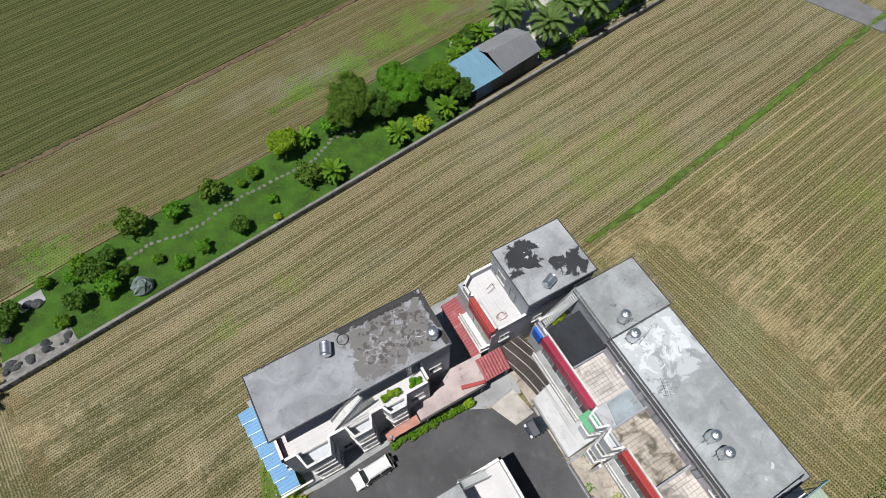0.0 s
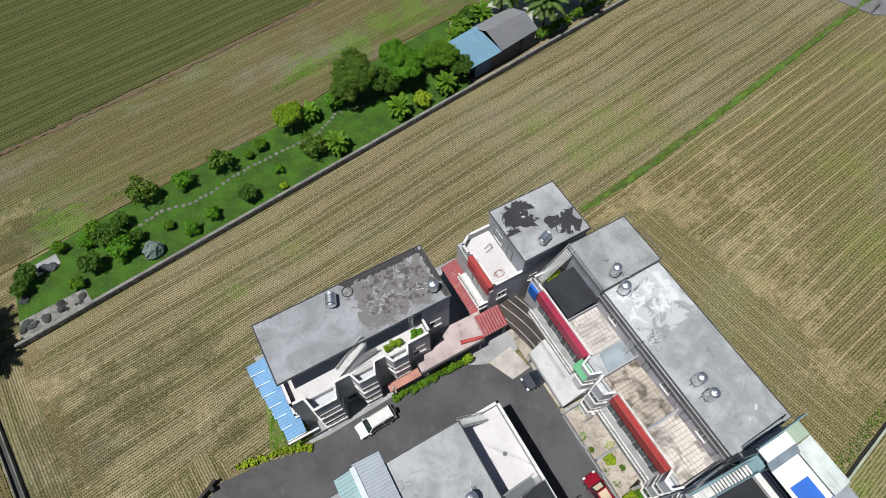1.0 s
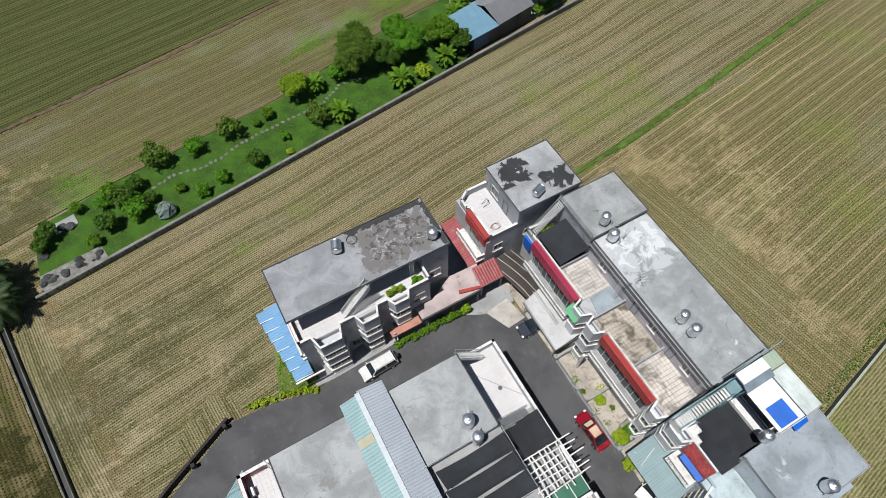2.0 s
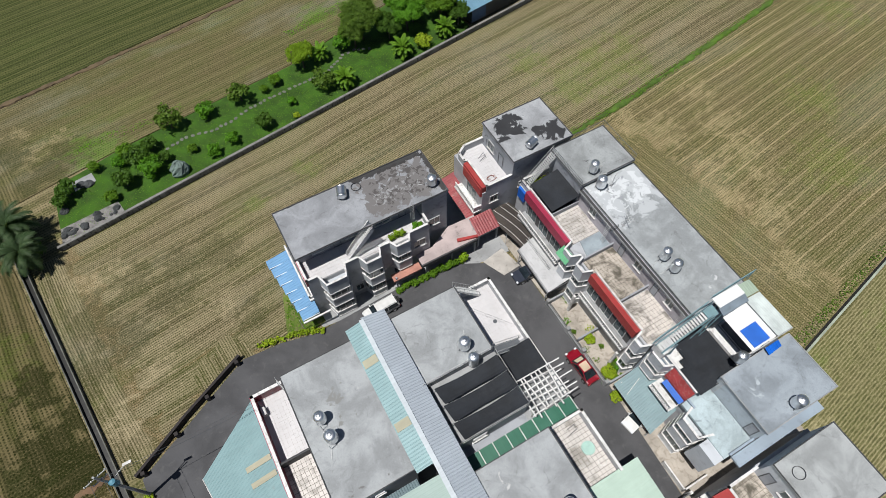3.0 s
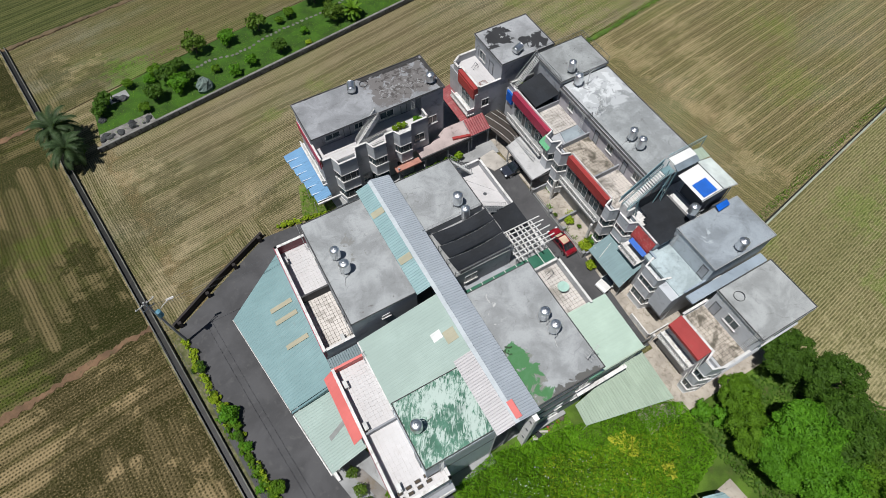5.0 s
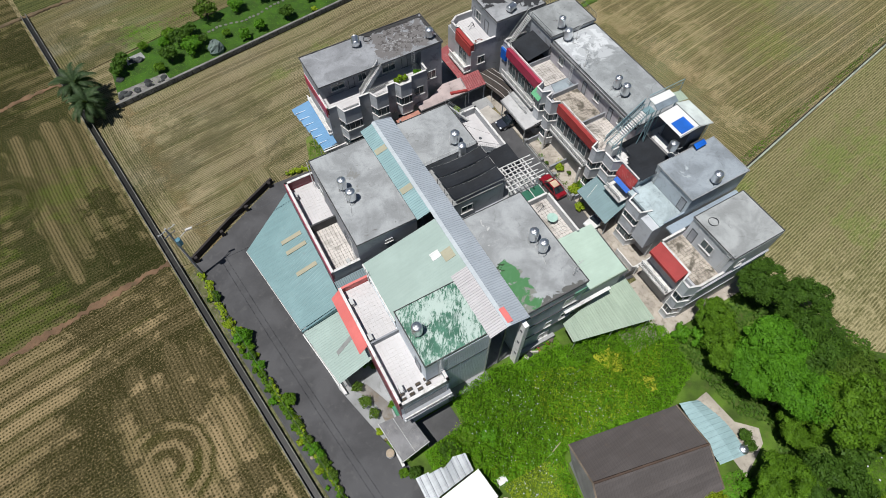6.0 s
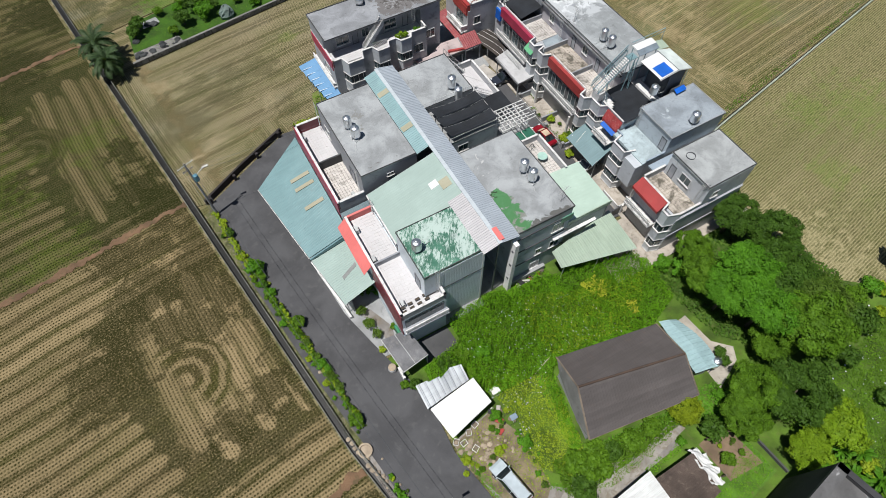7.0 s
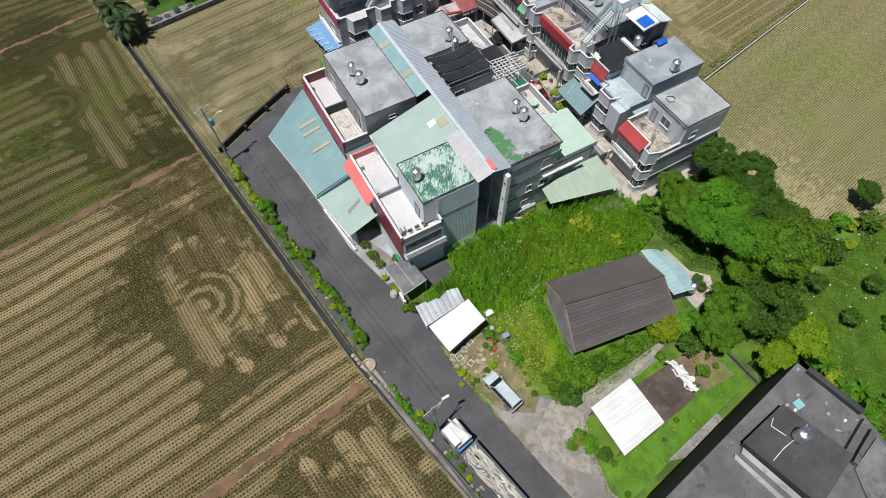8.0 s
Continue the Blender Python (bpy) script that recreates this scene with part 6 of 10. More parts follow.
E_ROOF = roof_mat("worn_pale_screed", (0.34, 0.355, 0.36), [(-10.0, -7.0, -9.0, 3.0, 0.62, (0.52, 0.52, 0.5), 1.1), (-14, -8, -9.2, -7.2, 0.5, (0.16, 0.155, 0.15), 0.9), (-12.5, -8.5, -3.5, 2.5, 0.58, (0.22, 0.22, 0.21), 0.8), (-14.5, -12, -9, 4, 0.66, (0.2, 0.2, 0.19), 1.3), (-10, -8, -3, 2, 0.66, (0.12, 0.12, 0.11), 1.6), (-9.5, -7, -9.2, -7.8, 0.55, (0.14, 0.13, 0.12), 1.2)], blotch=0.25)
e = house("middle_house", -12, -2, "grey house with worn pale roof and crimson-walled front terraces")
part("wall", Mb().box(-17.8, -7.2, -8.8, 5.0, 0, 7.3), W_DARK, e)
part("wall", Mb().box(-14.4, -7.2, -8.8, 4.4, 7.3, 11.3), W_DARK, e)
slab(e, -14.3, -7.3, -8.7, 4.3, 11.55, E_ROOF, over=0.12, curb=0.14)
tiles(e, -17.6, -14.45, -1.9, 4.85, 7.4, TILE_CLEAN, 0.55)
tiles(e, -17.6, -14.45, -8.65, -2.15, 7.4, TILE, 0.5)
# parapets take darker maroon than the crimson face, painting the shade inside the terraces
parapet(e, [(-14.4, 5.0), (-17.8, 5.0)], 7.3, 8.85, MAROON, WHITE, 0.2)
parapet(e, [(-17.8, 5.0), (-17.8, -8.8)], 7.3, 8.85, MAROON, WHITE, 0.2)
part("crimson_face", Mb().box(-17.92, -17.8, -8.8, 5.0, 6.0, 8.8), CRIMSON, e, "crimson tiled terrace face")
parapet(e, [(-17.8, -8.8), (-14.4, -8.8)], 7.3, 8.7, W_GREY, WHITE, 0.2)
part("divider", Mb().box(-17.6, -14.4, -2.13, -1.93, 7.3, 8.7), CURB, e)
ladder(e, -14.7, 4.0, 7.5, 11.6, "u")
ladder(e, -14.7, -8.0, 7.5, 11.6, "u")
opening(e, "-u", -6.5, -5.0, 7.5, 9.6, -14.4, "door", IRON, W_DARK, 1)
opening(e, "-u", 1.0, 2.6, 8.3, 9.6, -14.4)
opening(e, "-v", -11.2, -10.3, 9.7, 10.2, -8.8)
opening(e, "-u", 0.0, 2.4, 4.4, 6.0, -17.8)
opening(e, "-u", -6.0, -3.6, 4.4, 6.0, -17.8)

# the strip along the south edge paints rim shadow together with dirt
F_ROOF = roof_mat("mossy_screed", (0.34, 0.355, 0.36), [(-4.6, -0.4, -25.4, -17.6, 0.42, (0.2, 0.21, 0.18), 1.0), (-4.0, -0.6, -24.4, -17.4, 0.38, (0.06, 0.2, 0.07), 0.6), (-3.4, -1.6, -19.6, -17.4, 0.5, (0.03, 0.05, 0.025), 1.0, 0.8), (-2.6, -0.4, -19.2, -17.6, 0.46, (0.08, 0.1, 0.06), 1.2), (-3.6, -1.0, -24.8, -23.4, 0.44, (0.08, 0.08, 0.075), 1.1), (-1.2, 4.6, -24.6, -23.5, 0.34, (0.1, 0.098, 0.09), 1.2, 0.6), (3.7, 4.6, -24.6, -19.5, 0.5, (0.1, 0.14, 0.09), 1.2), (-3.3, -1.8, -13.8, -11, 0.46, (0.15, 0.15, 0.145), 1.6), (-3.4, 0.5, -16.5, -11, 0.6, (0.5, 0.5, 0.49), 0.9)], blotch=0.2)
f = house("south_house", 1, -18, "grey rendered house with a moss-stained roof and pale terrace")
part("wall", Mb().box(-3.2, 4.3, -24.2, -11.4, 0, 11.3), plain("blue_grey_render", (0.5, 0.54, 0.575), 0.8, vary=0.2, scale=0.8, dirt=0.5), f)
part("wall", Mb().box(4.3, 9.0, -17.4, -11.2, 0, 7.3), W_DARK, f)
part("wall", Mb().box(4.3, 10.6, -23.8, -17.4, 0, 6.6), W_GREY, f)
slab(f, -3.1, 4.4, -24.1, -11.5, 11.6, F_ROOF, over=0.12, curb=0.1)
tiles(f, 4.5, 8.8, -17.3, -11.4, 7.4, TILE, 0.55)
parapet(f, [(9.0, -17.4), (9.0, -11.25), (4.4, -11.25)], 7.3, 8.4, W_GREY, WHITE)
part("end_face", Mb().box(-3.8, -3.3, -25.1, -24.2, 0, 10.9), plain("peeling_whitewash", (0.84, 0.83, 0.81), 0.7, vary=0.08, scale=2, dirt=0.3), f, "white peeling end wall")
for z in (3.0, 6.2, 9.2):
    part("vent_brick", Mb().box(-3.86, -3.8, -24.9, -24.6, z, z + 0.3), IRON, f)
    part("floor_band", Mb().box(-3.3, 4.4, -24.28, -24.2, z + 0.9, z + 1.05), CURB, f)
opening(f, "-v", -0.2, 1.2, 1.2, 2.6, -24.2)
opening(f, "-v", 2.2, 3.6, 4.4, 5.8, -24.2)
opening(f, "-v", 2.0, 3.6, 8.0, 9.6, -24.2)
opening(f, "-v", 0.2, 1.0, 4.4, 5.6, -24.2)
part("green_grille", Mb().box(3.0, 4.6, -24.32, -24.2, 9.3, 10.3), plain("green_louvre", (0.1, 0.25, 0.17), 0.5), f, "green louvred vent")
part("lower_ledge", Mb().box(2.4, 8.6, -24.6, -24.2, 6.3, 6.45), WHITE, f)
gr = thing("mint_roof", 7.6, -20.4, 0, "pale mint metal roof over the side wing", "roof")
part("roof_sheet", Mb().sheet((4.6, -23.9, 8.0), (4.6, -17.2, 8.4), (11.0, -17.2, 7.9), (11.0, -23.9, 7.5), 0.45, 0.008), MINT, gr)
part("fascia", Mb().box(4.6, 11.0, -24.0, -23.9, 7.2, 7.9), MINT_OLD, gr)
for x in (4.8, 10.8):
    part("post", Mb().box(x - 0.08, x + 0.08, -23.8, -23.6, 0, 7.5), CONC, gr)
lo = thing("lean_to_roof", 7, -27, 0, "weathered pale green lean-to roof on posts", "roof")
part("roof_sheet", Mb().sheet((2.2, -27.1, 3.9), (12.0, -29.3, 3.65), (12.0, -23.4, 4.4), (2.3, -24.9, 4.4), 0.3, 0.035), MINT_OLD, lo)
for x, y in ((2.8, -27.0), (7.2, -28.0), (11.6, -29.0)):
    part("post", Mb().tube((x, y, 0), (x, y, 3.7), 0.06), PALE_IRON, lo)
part("base_wall", Mb().box(-2.9, 2.0, -24.75, -24.3, 0, 1.1), CONC, lo)

I_ROOF_K = Net("green_membrane")
_p = I_ROOF_K.pos(29.5)
_c = I_ROOF_K.mix(I_ROOF_K.ramp(I_ROOF_K.noise(_p, 0.8, 6, 0.6), 0.35, 0.7), (0.03, 0.12, 0.075), (0.07, 0.21, 0.14))
_s = I_ROOF_K.noise(I_ROOF_K.pos(29.5 - 32, (2.6, 0.7, 1.0)), 1.5, 10, 0.8, 0.7)
_big = I_ROOF_K.noise(_p, 0.45, 4, 0.6, 0.4)
_w = I_ROOF_K.ramp(I_ROOF_K.op("ADD", _s, I_ROOF_K.op("MULTIPLY", I_ROOF_K.op("SUBTRACT", _big, 0.5), 0.6)), 0.45, 0.56)
_c = I_ROOF_K.mix(I_ROOF_K.op("MULTIPLY", _w, 0.82), _c, (0.53, 0.63, 0.58))
_c = I_ROOF_K.mix(I_ROOF_K.op("MULTIPLY", I_ROOF_K.ramp(I_ROOF_K.noise(_p, 0.7, 6, 0.65, 0.5), 0.6, 0.72), 0.4), _c, (0.3, 0.34, 0.33))
I_ROOF_K.bump(_s, 0.2, 0.02)
I_ROOF = I_ROOF_K.done(_c, 0.6)
i_ = house("membrane_roof_house", -12, -18, "grey house with streaked green membrane roof and maroon-walled terrace")
part("wall", Mb().box(-17.9, -12.5, -25.2, -10.9, 0, 7.3), CLAD, i_)
part("wall", Mb().box(-12.5, -7.0, -24.0, -10.9, 0, 7.3), CLAD, i_)
part("wall", Mb().box(-14.4, -7.0, -24.0, -17.6, 7.3, 11.4), CLAD, i_)
part("cladding", Mb().sheet((-12.4, -24.06, 0.2), (-7.0, -24.06, 0.2), (-7.0, -24.04, 7.5), (-12.4, -24.04, 7.5), 0.2, 0.008), CLAD, i_, "vertically ribbed pale blue-grey cladding")
part("cladding", Mb().sheet((-12.4, -24.06, 7.65), (-7.0, -24.06, 7.65), (-7.0, -24.04, 11.3), (-12.4, -24.04, 11.3), 0.2, 0.008), CLAD, i_, "vertically ribbed pale blue-grey cladding")
part("downpipe", Mb().tube((-7.3, -24.2, 0.1), (-7.3, -24.2, 11.4), 0.06, 6), PALE_IRON, i_)
part("wall", Mb().prism([(-14.3, -17.5), (-7.2, -17.5), (-7.2, -10.9), (-14.3, -10.9)], 7.3, [9.0, 11.4, 11.4, 9.0]), W_DARK, i_)
slab(i_, -14.3, -7.1, -23.9, -17.6, 11.7, I_ROOF, over=0.12, curb=0.14)
tiles(i_, -17.7, -14.45, -17.8, -10.9, 7.4, TILE_CLEAN, 0.6)
tiles(i_, -17.7, -12.6, -25.0, -18.0, 7.4, TILE_CLEAN, 0.6)
parapet(i_, [(-17.9, -10.8), (-17.9, -25.2)], 7.3, 8.4, MAROON, WHITE, 0.2)
parapet(i_, [(-17.9, -25.2), (-12.5, -25.2), (-12.5, -24.0)], 7.3, 8.4, W_GREY, WHITE, 0.2)
parapet(i_, [(-14.4, -10.7), (-17.9, -10.7)], 7.3, 8.3, CORAL, CORAL, 0.16)
part("maroon_face", Mb().box(-18.02, -17.9, -25.2, -17.9, 3.6, 8.2), MAROON, i_, "maroon tiled terrace face")
part("divider", Mb().box(-17.7, -14.4, -18.0, -17.82, 7.3, 8.2), W_DARK, i_)
part("coral_awning", Mb().sheet((-19.0, -18.0, 7.0), (-19.0, -10.7, 7.0), (-17.7, -10.7, 8.4), (-17.7, -18.0, 8.4), 0.3, 0.008), CORAL, i_, "coral red sloped metal awning")
part("balcony_slab", Mb().box(-18.0, -12.4, -26.0, -25.2, 5.0, 5.2), W_DARK, i_)
balustrade(i_, (-17.9, -25.9), (-12.5, -25.9), 5.2, 0.8, n=24)
part("recess", Mb().box(-17.6, -12.8, -25.28, -25.2, 5.2, 7.1), GLASS, i_)
part("wall_band", Mb().box(-14.4, -6.95, -24.08, -24.0, 7.5, 7.65), CURB, i_)
ladder(i_, -12.9, -24.15, 7.5, 11.7, "v")
ladder(i_, -14.6, -11.2, 7.5, 9.8, "u")
opening(i_, "-u", -23.0, -21.8, 7.5, 9.6, -14.4, "door", IRON, W_DARK, 1)
part("green_panel", Mb().box(-18.3, -18.0, -24.6, -23.2, 0.8, 2.4), plain("green_board", (0.03, 0.2, 0.1), 0.5), i_)
mr = thing("sage_metal_roof", -10.4, -13.2, 7.3, "wide sage green metal roof between two houses", "roof")
part("roof_sheet", Mb().sheet((-14.4, -17.4, 9.2), (-14.4, -9.7, 9.2), (-5.65, -10.2, 12.3), (-5.65, -17.4, 12.3), 0.3, 0.008), SAGE, mr)
part("edge_gutter", Mb().box(-14.55, -14.4, -17.4, -9.7, 9.0, 9.22), WHITE, mr)
def sage_z(u):
    return 9.2 + 3.1 * (u + 14.4) / 8.75


for u0_, u1_, v0_, v1_, m_ in ((-8.2, -7.2, -14.3, -13.4, WHITE_SHEET), (-7.15, -6.0, -15.2, -13.9, SKYLIGHT)):
    part("skylight", Mb().prism([(u0_, v0_), (u1_, v0_), (u1_, v1_), (u0_, v1_)], [sage_z(x_) + 0.01 for x_ in (u0_, u1_, u1_, u0_)], [sage_z(x_) + 0.06 for x_ in (u0_, u1_, u1_, u0_)]), m_, mr)
for y in (-17.2, -13.5, -10.0):
    part("post", Mb().box(-14.4, -14.28, y - 0.06, y + 0.06, 7.3, 8.95), PALE_IRON, mr)
# corrugated spine roof over the alley
sp = thing("alley_roof", -5.3, -9.5, 0, "long pitched metal roof over the alley, teal and grey sheets", "roof")
GREY_BLUE = metal_sheet_mat("grey_blue_sheet", (0.36, 0.4, 0.44), 0.1, 0.45, streak=0.25)
part("teal_slope", Mb().sheet((-7.3, -9.2, 11.85), (-7.3, 5.3, 11.85), (-5.6, 5.3, 12.4), (-5.6, -9.2, 12.4), 0.3, 0.04), metal_sheet_mat("pale_teal_sheet", (0.24, 0.37, 0.38), 0.1, 0.5), sp)
part("white_ridge", Mb().box(-5.75, -5.3, -24.6, 5.4, 12.38, 12.46), metal_sheet_mat("pale_ridge_sheet", (0.5, 0.545, 0.57), 0.15, 0.5), sp)
part("grey_slope", Mb().sheet((-3.05, -24.6, 11.85), (-3.05, 5.6, 11.85), (-5.5, 5.6, 12.4), (-5.5, -24.6, 12.4), 0.27, 0.05), GREY_BLUE, sp)
part("white_slope", Mb().sheet((-7.6, -24.6, 11.8), (-7.6, -16.9, 11.8), (-5.6, -16.9, 12.4), (-5.6, -24.6, 12.4), 0.27, 0.05), metal_sheet_mat("pale_pink_sheet", (0.47, 0.455, 0.46), 0.15, 0.55, streak=0.35), sp)
part("red_sheet", Mb().prism([(-5.5, -24.3), (-4.9, -24.3), (-4.9, -22.6), (-5.5, -22.6)], 12.36, 12.5), CORAL, sp, "coral red patch sheet")
for y0, y1 in ((-5.5, -4.7), (0.95, 1.75)):
    part("skylight", Mb().prism([(-7.2, y0), (-5.8, y0), (-5.8, y1), (-7.2, y1)], [11.92, 12.35, 12.35, 11.92], [11.97, 12.4, 12.4, 11.97]), SKYLIGHT, sp)
for y in (-24, -16, -9, -2, 5):
    part("truss", Mb().box(-7.2, -3.4, y - 0.05, y + 0.05, 11.6, 11.75), IRON, sp)
    part("post", Mb().box(-5.4, -5.25, y - 0.07, y + 0.07, 0, 11.6), IRON, sp)

# ---- metal sheds along the lane ----
sh = thing("metal_shed", -21.5, -6, 0, "large teal corrugated lean-to shed along the lane", "shed")
part("roof_sheet", Mb().sheet((-25.25, 1.6, 4.2), (-23.4, -11.0, 4.0), (-17.95, -10.9, 5.6), (-17.95, 6.3, 5.6), 0.3, 0.016), TEAL, sh)
part("roof_sheet", Mb().sheet((-23.3, -11.3, 3.6), (-22.15, -18.6, 3.6), (-18.0, -18.2, 4.7), (-18.0, -11.2, 4.7), 0.3, 0.022), SAGE, sh)
part("step_flashing", Mb().prism([(-23.4, -11.05), (-17.95, -10.95), (-17.95, -11.15), (-23.4, -11.25)], [3.6, 4.7, 4.7, 3.6], [3.88, 5.58, 5.58, 3.88]), TEAL_DARK, sh)
def shed_z(u, v):
    edge = -25.25 + (1.6 - v) * 0.147
    return 4.15 + 1.45 * (u - edge) / (-17.95 - edge)


for u_, v_ in ((-19.9, 0.0), (-19.9, -1.6), (-19.9, -4.8)):
    q_ = [(u_ - 1.3, v_ - 0.28), (u_ + 1.3, v_ - 0.25), (u_ + 1.3, v_ + 0.3), (u_ - 1.3, v_ + 0.25)]
    part("skylight", Mb().prism(q_, [shed_z(*a_) + 0.03 for a_ in q_], [shed_z(*a_) + 0.09 for a_ in q_]), SKYLIGHT, sh)
part("skylight", Mb().prism([(-21.0, -15.8), (-18.9, -15.0), (-18.9, -14.5), (-21.0, -15.3)], [3.98, 4.48, 4.48, 3.98], [4.03, 4.53, 4.53, 4.03]), plain("grey_skylight", (0.25, 0.26, 0.25), 0.6), sh)
part("gutter", Mb().path([(-25.3, 1.6, 4.12), (-23.45, -11.1, 3.92)], 0.05).path([(-23.4, -11.4, 3.55), (-22.25, -18.7, 3.55)], 0.09), WHITE, sh)
part("wall", Mb().prism([(-24.2, 0.8), (-22.7, -10.8), (-22.5, -10.8), (-24.0, 0.8)], 0, 3.7), plain("shed_wall", (0.2, 0.22, 0.22), 0.7), sh)
part("wall", Mb().prism([(-22.4, -11.5), (-21.4, -18.2), (-21.2, -18.2), (-22.2, -11.5)], 0, 3.4), plain("shed_wall_pale", (0.4, 0.42, 0.4), 0.7), sh)
part("plinth", Mb().prism([(-23.2, -11.0), (-22.2, -18.9), (-21.9, -18.9), (-22.9, -11.0)], 0, 0.6), WHITE, sh)
for t_ in range(5):
    y = 0.5 - t_ * 4.6
    part("post", Mb().tube((-24.4 + (0.5 - y) * 0.14, y, 0), (-24.4 + (0.5 - y) * 0.14, y, 3.8), 0.06), PALE_IRON, sh)
part("rib_strip", Mb().sheet((-17.9, -10.5, 6.3), (-7.4, -10.5, 6.9), (-7.4, -8.9, 7.4), (-17.9, -8.9, 6.8), 0.25, 0.06), metal_sheet_mat("slate_teal_sheet", (0.12, 0.18, 0.2), 0.12, 0.5), sh)

pt = thing("glass_canopy", -18.8, -27, 0, "dusty translucent canopy over a side entrance", "canopy")
CANOPY = plain("smoky_polycarbonate", (0.17, 0.17, 0.175), 0.3, vary=0.35, scale=1.6, dirt=0.4, dirt_c=(0.35, 0.34, 0.32))
part("roof_sheet", Mb().prism([(-20.4, -24.2), (-17.2, -24.6), (-16.6, -28.4), (-19.9, -28.8)], [2.7, 2.9, 2.9, 2.7], [2.74, 2.94, 2.94, 2.74]), CANOPY, pt)
part("frame", Mb().path([(-20.4, -24.2, 2.75), (-19.9, -28.8, 2.75), (-16.6, -28.4, 2.95)], 0.05).path([(-18.8, -24.4, 2.85), (-18.3, -28.6, 2.85)], 0.04), PALE_IRON, pt)
for x, y in ((-20.3, -24.4), (-19.9, -28.6), (-16.7, -28.2)):
    part("post", Mb().tube((x, y, 0), (x, y, 2.7), 0.06), PALE_IRON, pt)
part("gate_wall", Mb().box(-20.1, -19.8, -28.9, -27.4, 0, 1.1), WHITE, pt)
# curb colour darkens this slab in place of the shade lying on it
lay("side_slab", Mb().prism([(-17.2, -25.4), (-12.6, -25.4), (-12.4, -28.2), (-16.6, -28.4)], 0.0, 0.12), CURB, "concrete slab behind the house, coloured dark for the shade on it", "pavement")
lay("garden_path", Mb().prism([(-20.8, -19.0), (-19.6, -18.8), (-18.3, -22.0), (-18.6, -24.2), (-19.6, -24.3), (-19.6, -21.6)], 0.0, 0.08), YARD_M, "pale bare path in a small side garden", "pavement")

# white-roofed shed and grey sheets by the lane
ws = thing("tarpaulin_shed", -16.3, -34, 0, "low shed with a white tarpaulin roof beside the lane", "shed")
part("roof_sheet", Mb().sheet((-19.2, -33.7, 2.55), (-18.6, -37.4, 2.35), (-13.2, -36.2, 2.75), (-13.6, -33.1, 2.95), 0.9, 0.02), PLASTIC_WHITE, ws)
part("edge_roll", Mb().path([(-19.2, -33.7, 2.5), (-18.6, -37.4, 2.3), (-16, -36.8, 2.45), (-13.2, -36.2, 2.7)], 0.07), PLASTIC_WHITE, ws)
part("wall", Mb().prism([(-18.8, -34.0), (-18.3, -37.0), (-13.6, -35.9), (-13.9, -33.5)], 0, 2.25), W_DARK, ws)
gs = thing("sheet_shed", -16.6, -32, 0, "old grey asbestos-sheet shed half covered by vines", "shed")
for i in range(4):
    x = -19.5 + i * 1.38
    part("roof_sheet", Mb().sheet((x, -33.5 + 0.15 * i, 2.35), (x + 1.34, -33.4 + 0.15 * i, 2.45), (x + 1.4, -30.9 - 0.25 * (i % 2), 2.9), (x, -30.8 - 0.3 * (i % 3), 2.85), 0.46, 0.07), GREY_SHEET, gs)
part("wall", Mb().prism([(-19.2, -33.2), (-14.2, -32.9), (-14.3, -31.2), (-19.1, -31.2)], 0, 2.3), CONC, gs)

# old cottage with dark hipped roof
oc = thing("old_cottage", 0.8, -41.6, 0, "old low cottage with a dark brown corrugated roof", "cottage")
part("wall", Mb().prism([(-4.6, -37.0), (7.8, -38.6), (6.2, -46.0), (-6.0, -44.2)], 0, 2.4), CONC, oc)
NW_, NE_, SW_, SE_, RW_, RE_ = Vector((-4.2, -35.6, 2.5)), Vector((8.05, -37.95, 2.5)), Vector((-6.4, -44.6, 2.5)), Vector((6.6, -46.6, 2.5)), Vector((-4.95, -39.85, 4.85)), Vector((7.15, -42.55, 4.85))


def courses(n, lo0, lo1, hi0, hi1, m, rise):
    """Lapped sheets from eave to ridge, each course a little proud of the one above."""
    for q in range(n):
        a0, a1 = lo0.lerp(hi0, q / n), lo1.lerp(hi1, q / n)
        b0, b1 = lo0.lerp(hi0, (q + 1.08) / n), lo1.lerp(hi1, (q + 1.08) / n)
        up = Vector((0, 0, rise))
        part("roof_course", Mb().sheet(tuple(a0 + up), tuple(a1 + up), tuple(b1), tuple(b0), 0.32, 0.007), m, oc)


BROWN_OLD = metal_sheet_mat("old_brown_sheet", (0.088, 0.076, 0.072), 0.3, 0.9, streak=0.3, rust_c=(0.17, 0.1, 0.055))
courses(13, SW_, SE_, RW_, RE_, BROWN_SHEET, 0.12)
courses(4, NW_, NE_, RW_, RE_, BROWN_OLD, 0.02)
part("gable_end", Mb().add([tuple(NW_), tuple(RW_), tuple(SW_), (-6.1, -42.4, 1.3), (-5.5, -40.0, 1.5), (-4.7, -37.2, 1.3)], [(0, 1, 4, 5), (1, 2, 3, 4)]), plain("grey_gable", (0.19, 0.185, 0.18), 0.9, dirt=0.6), oc, "dark sheeted gable end")
part("verge", Mb().cable([tuple(NW_ + Vector((-0.05, 0, 0.05))), tuple(RW_ + Vector((-0.05, 0, 0.05))), tuple(SW_ + Vector((-0.05, 0, 0.05)))], 0.1, 5), WOOD, oc)
part("verge", Mb().cable([tuple(NE_ + Vector((0.05, 0, 0.05))), tuple(RE_ + Vector((0.05, 0, 0.05))), tuple(SE_ + Vector((0.05, 0, 0.05)))], 0.09, 5), WOOD, oc)
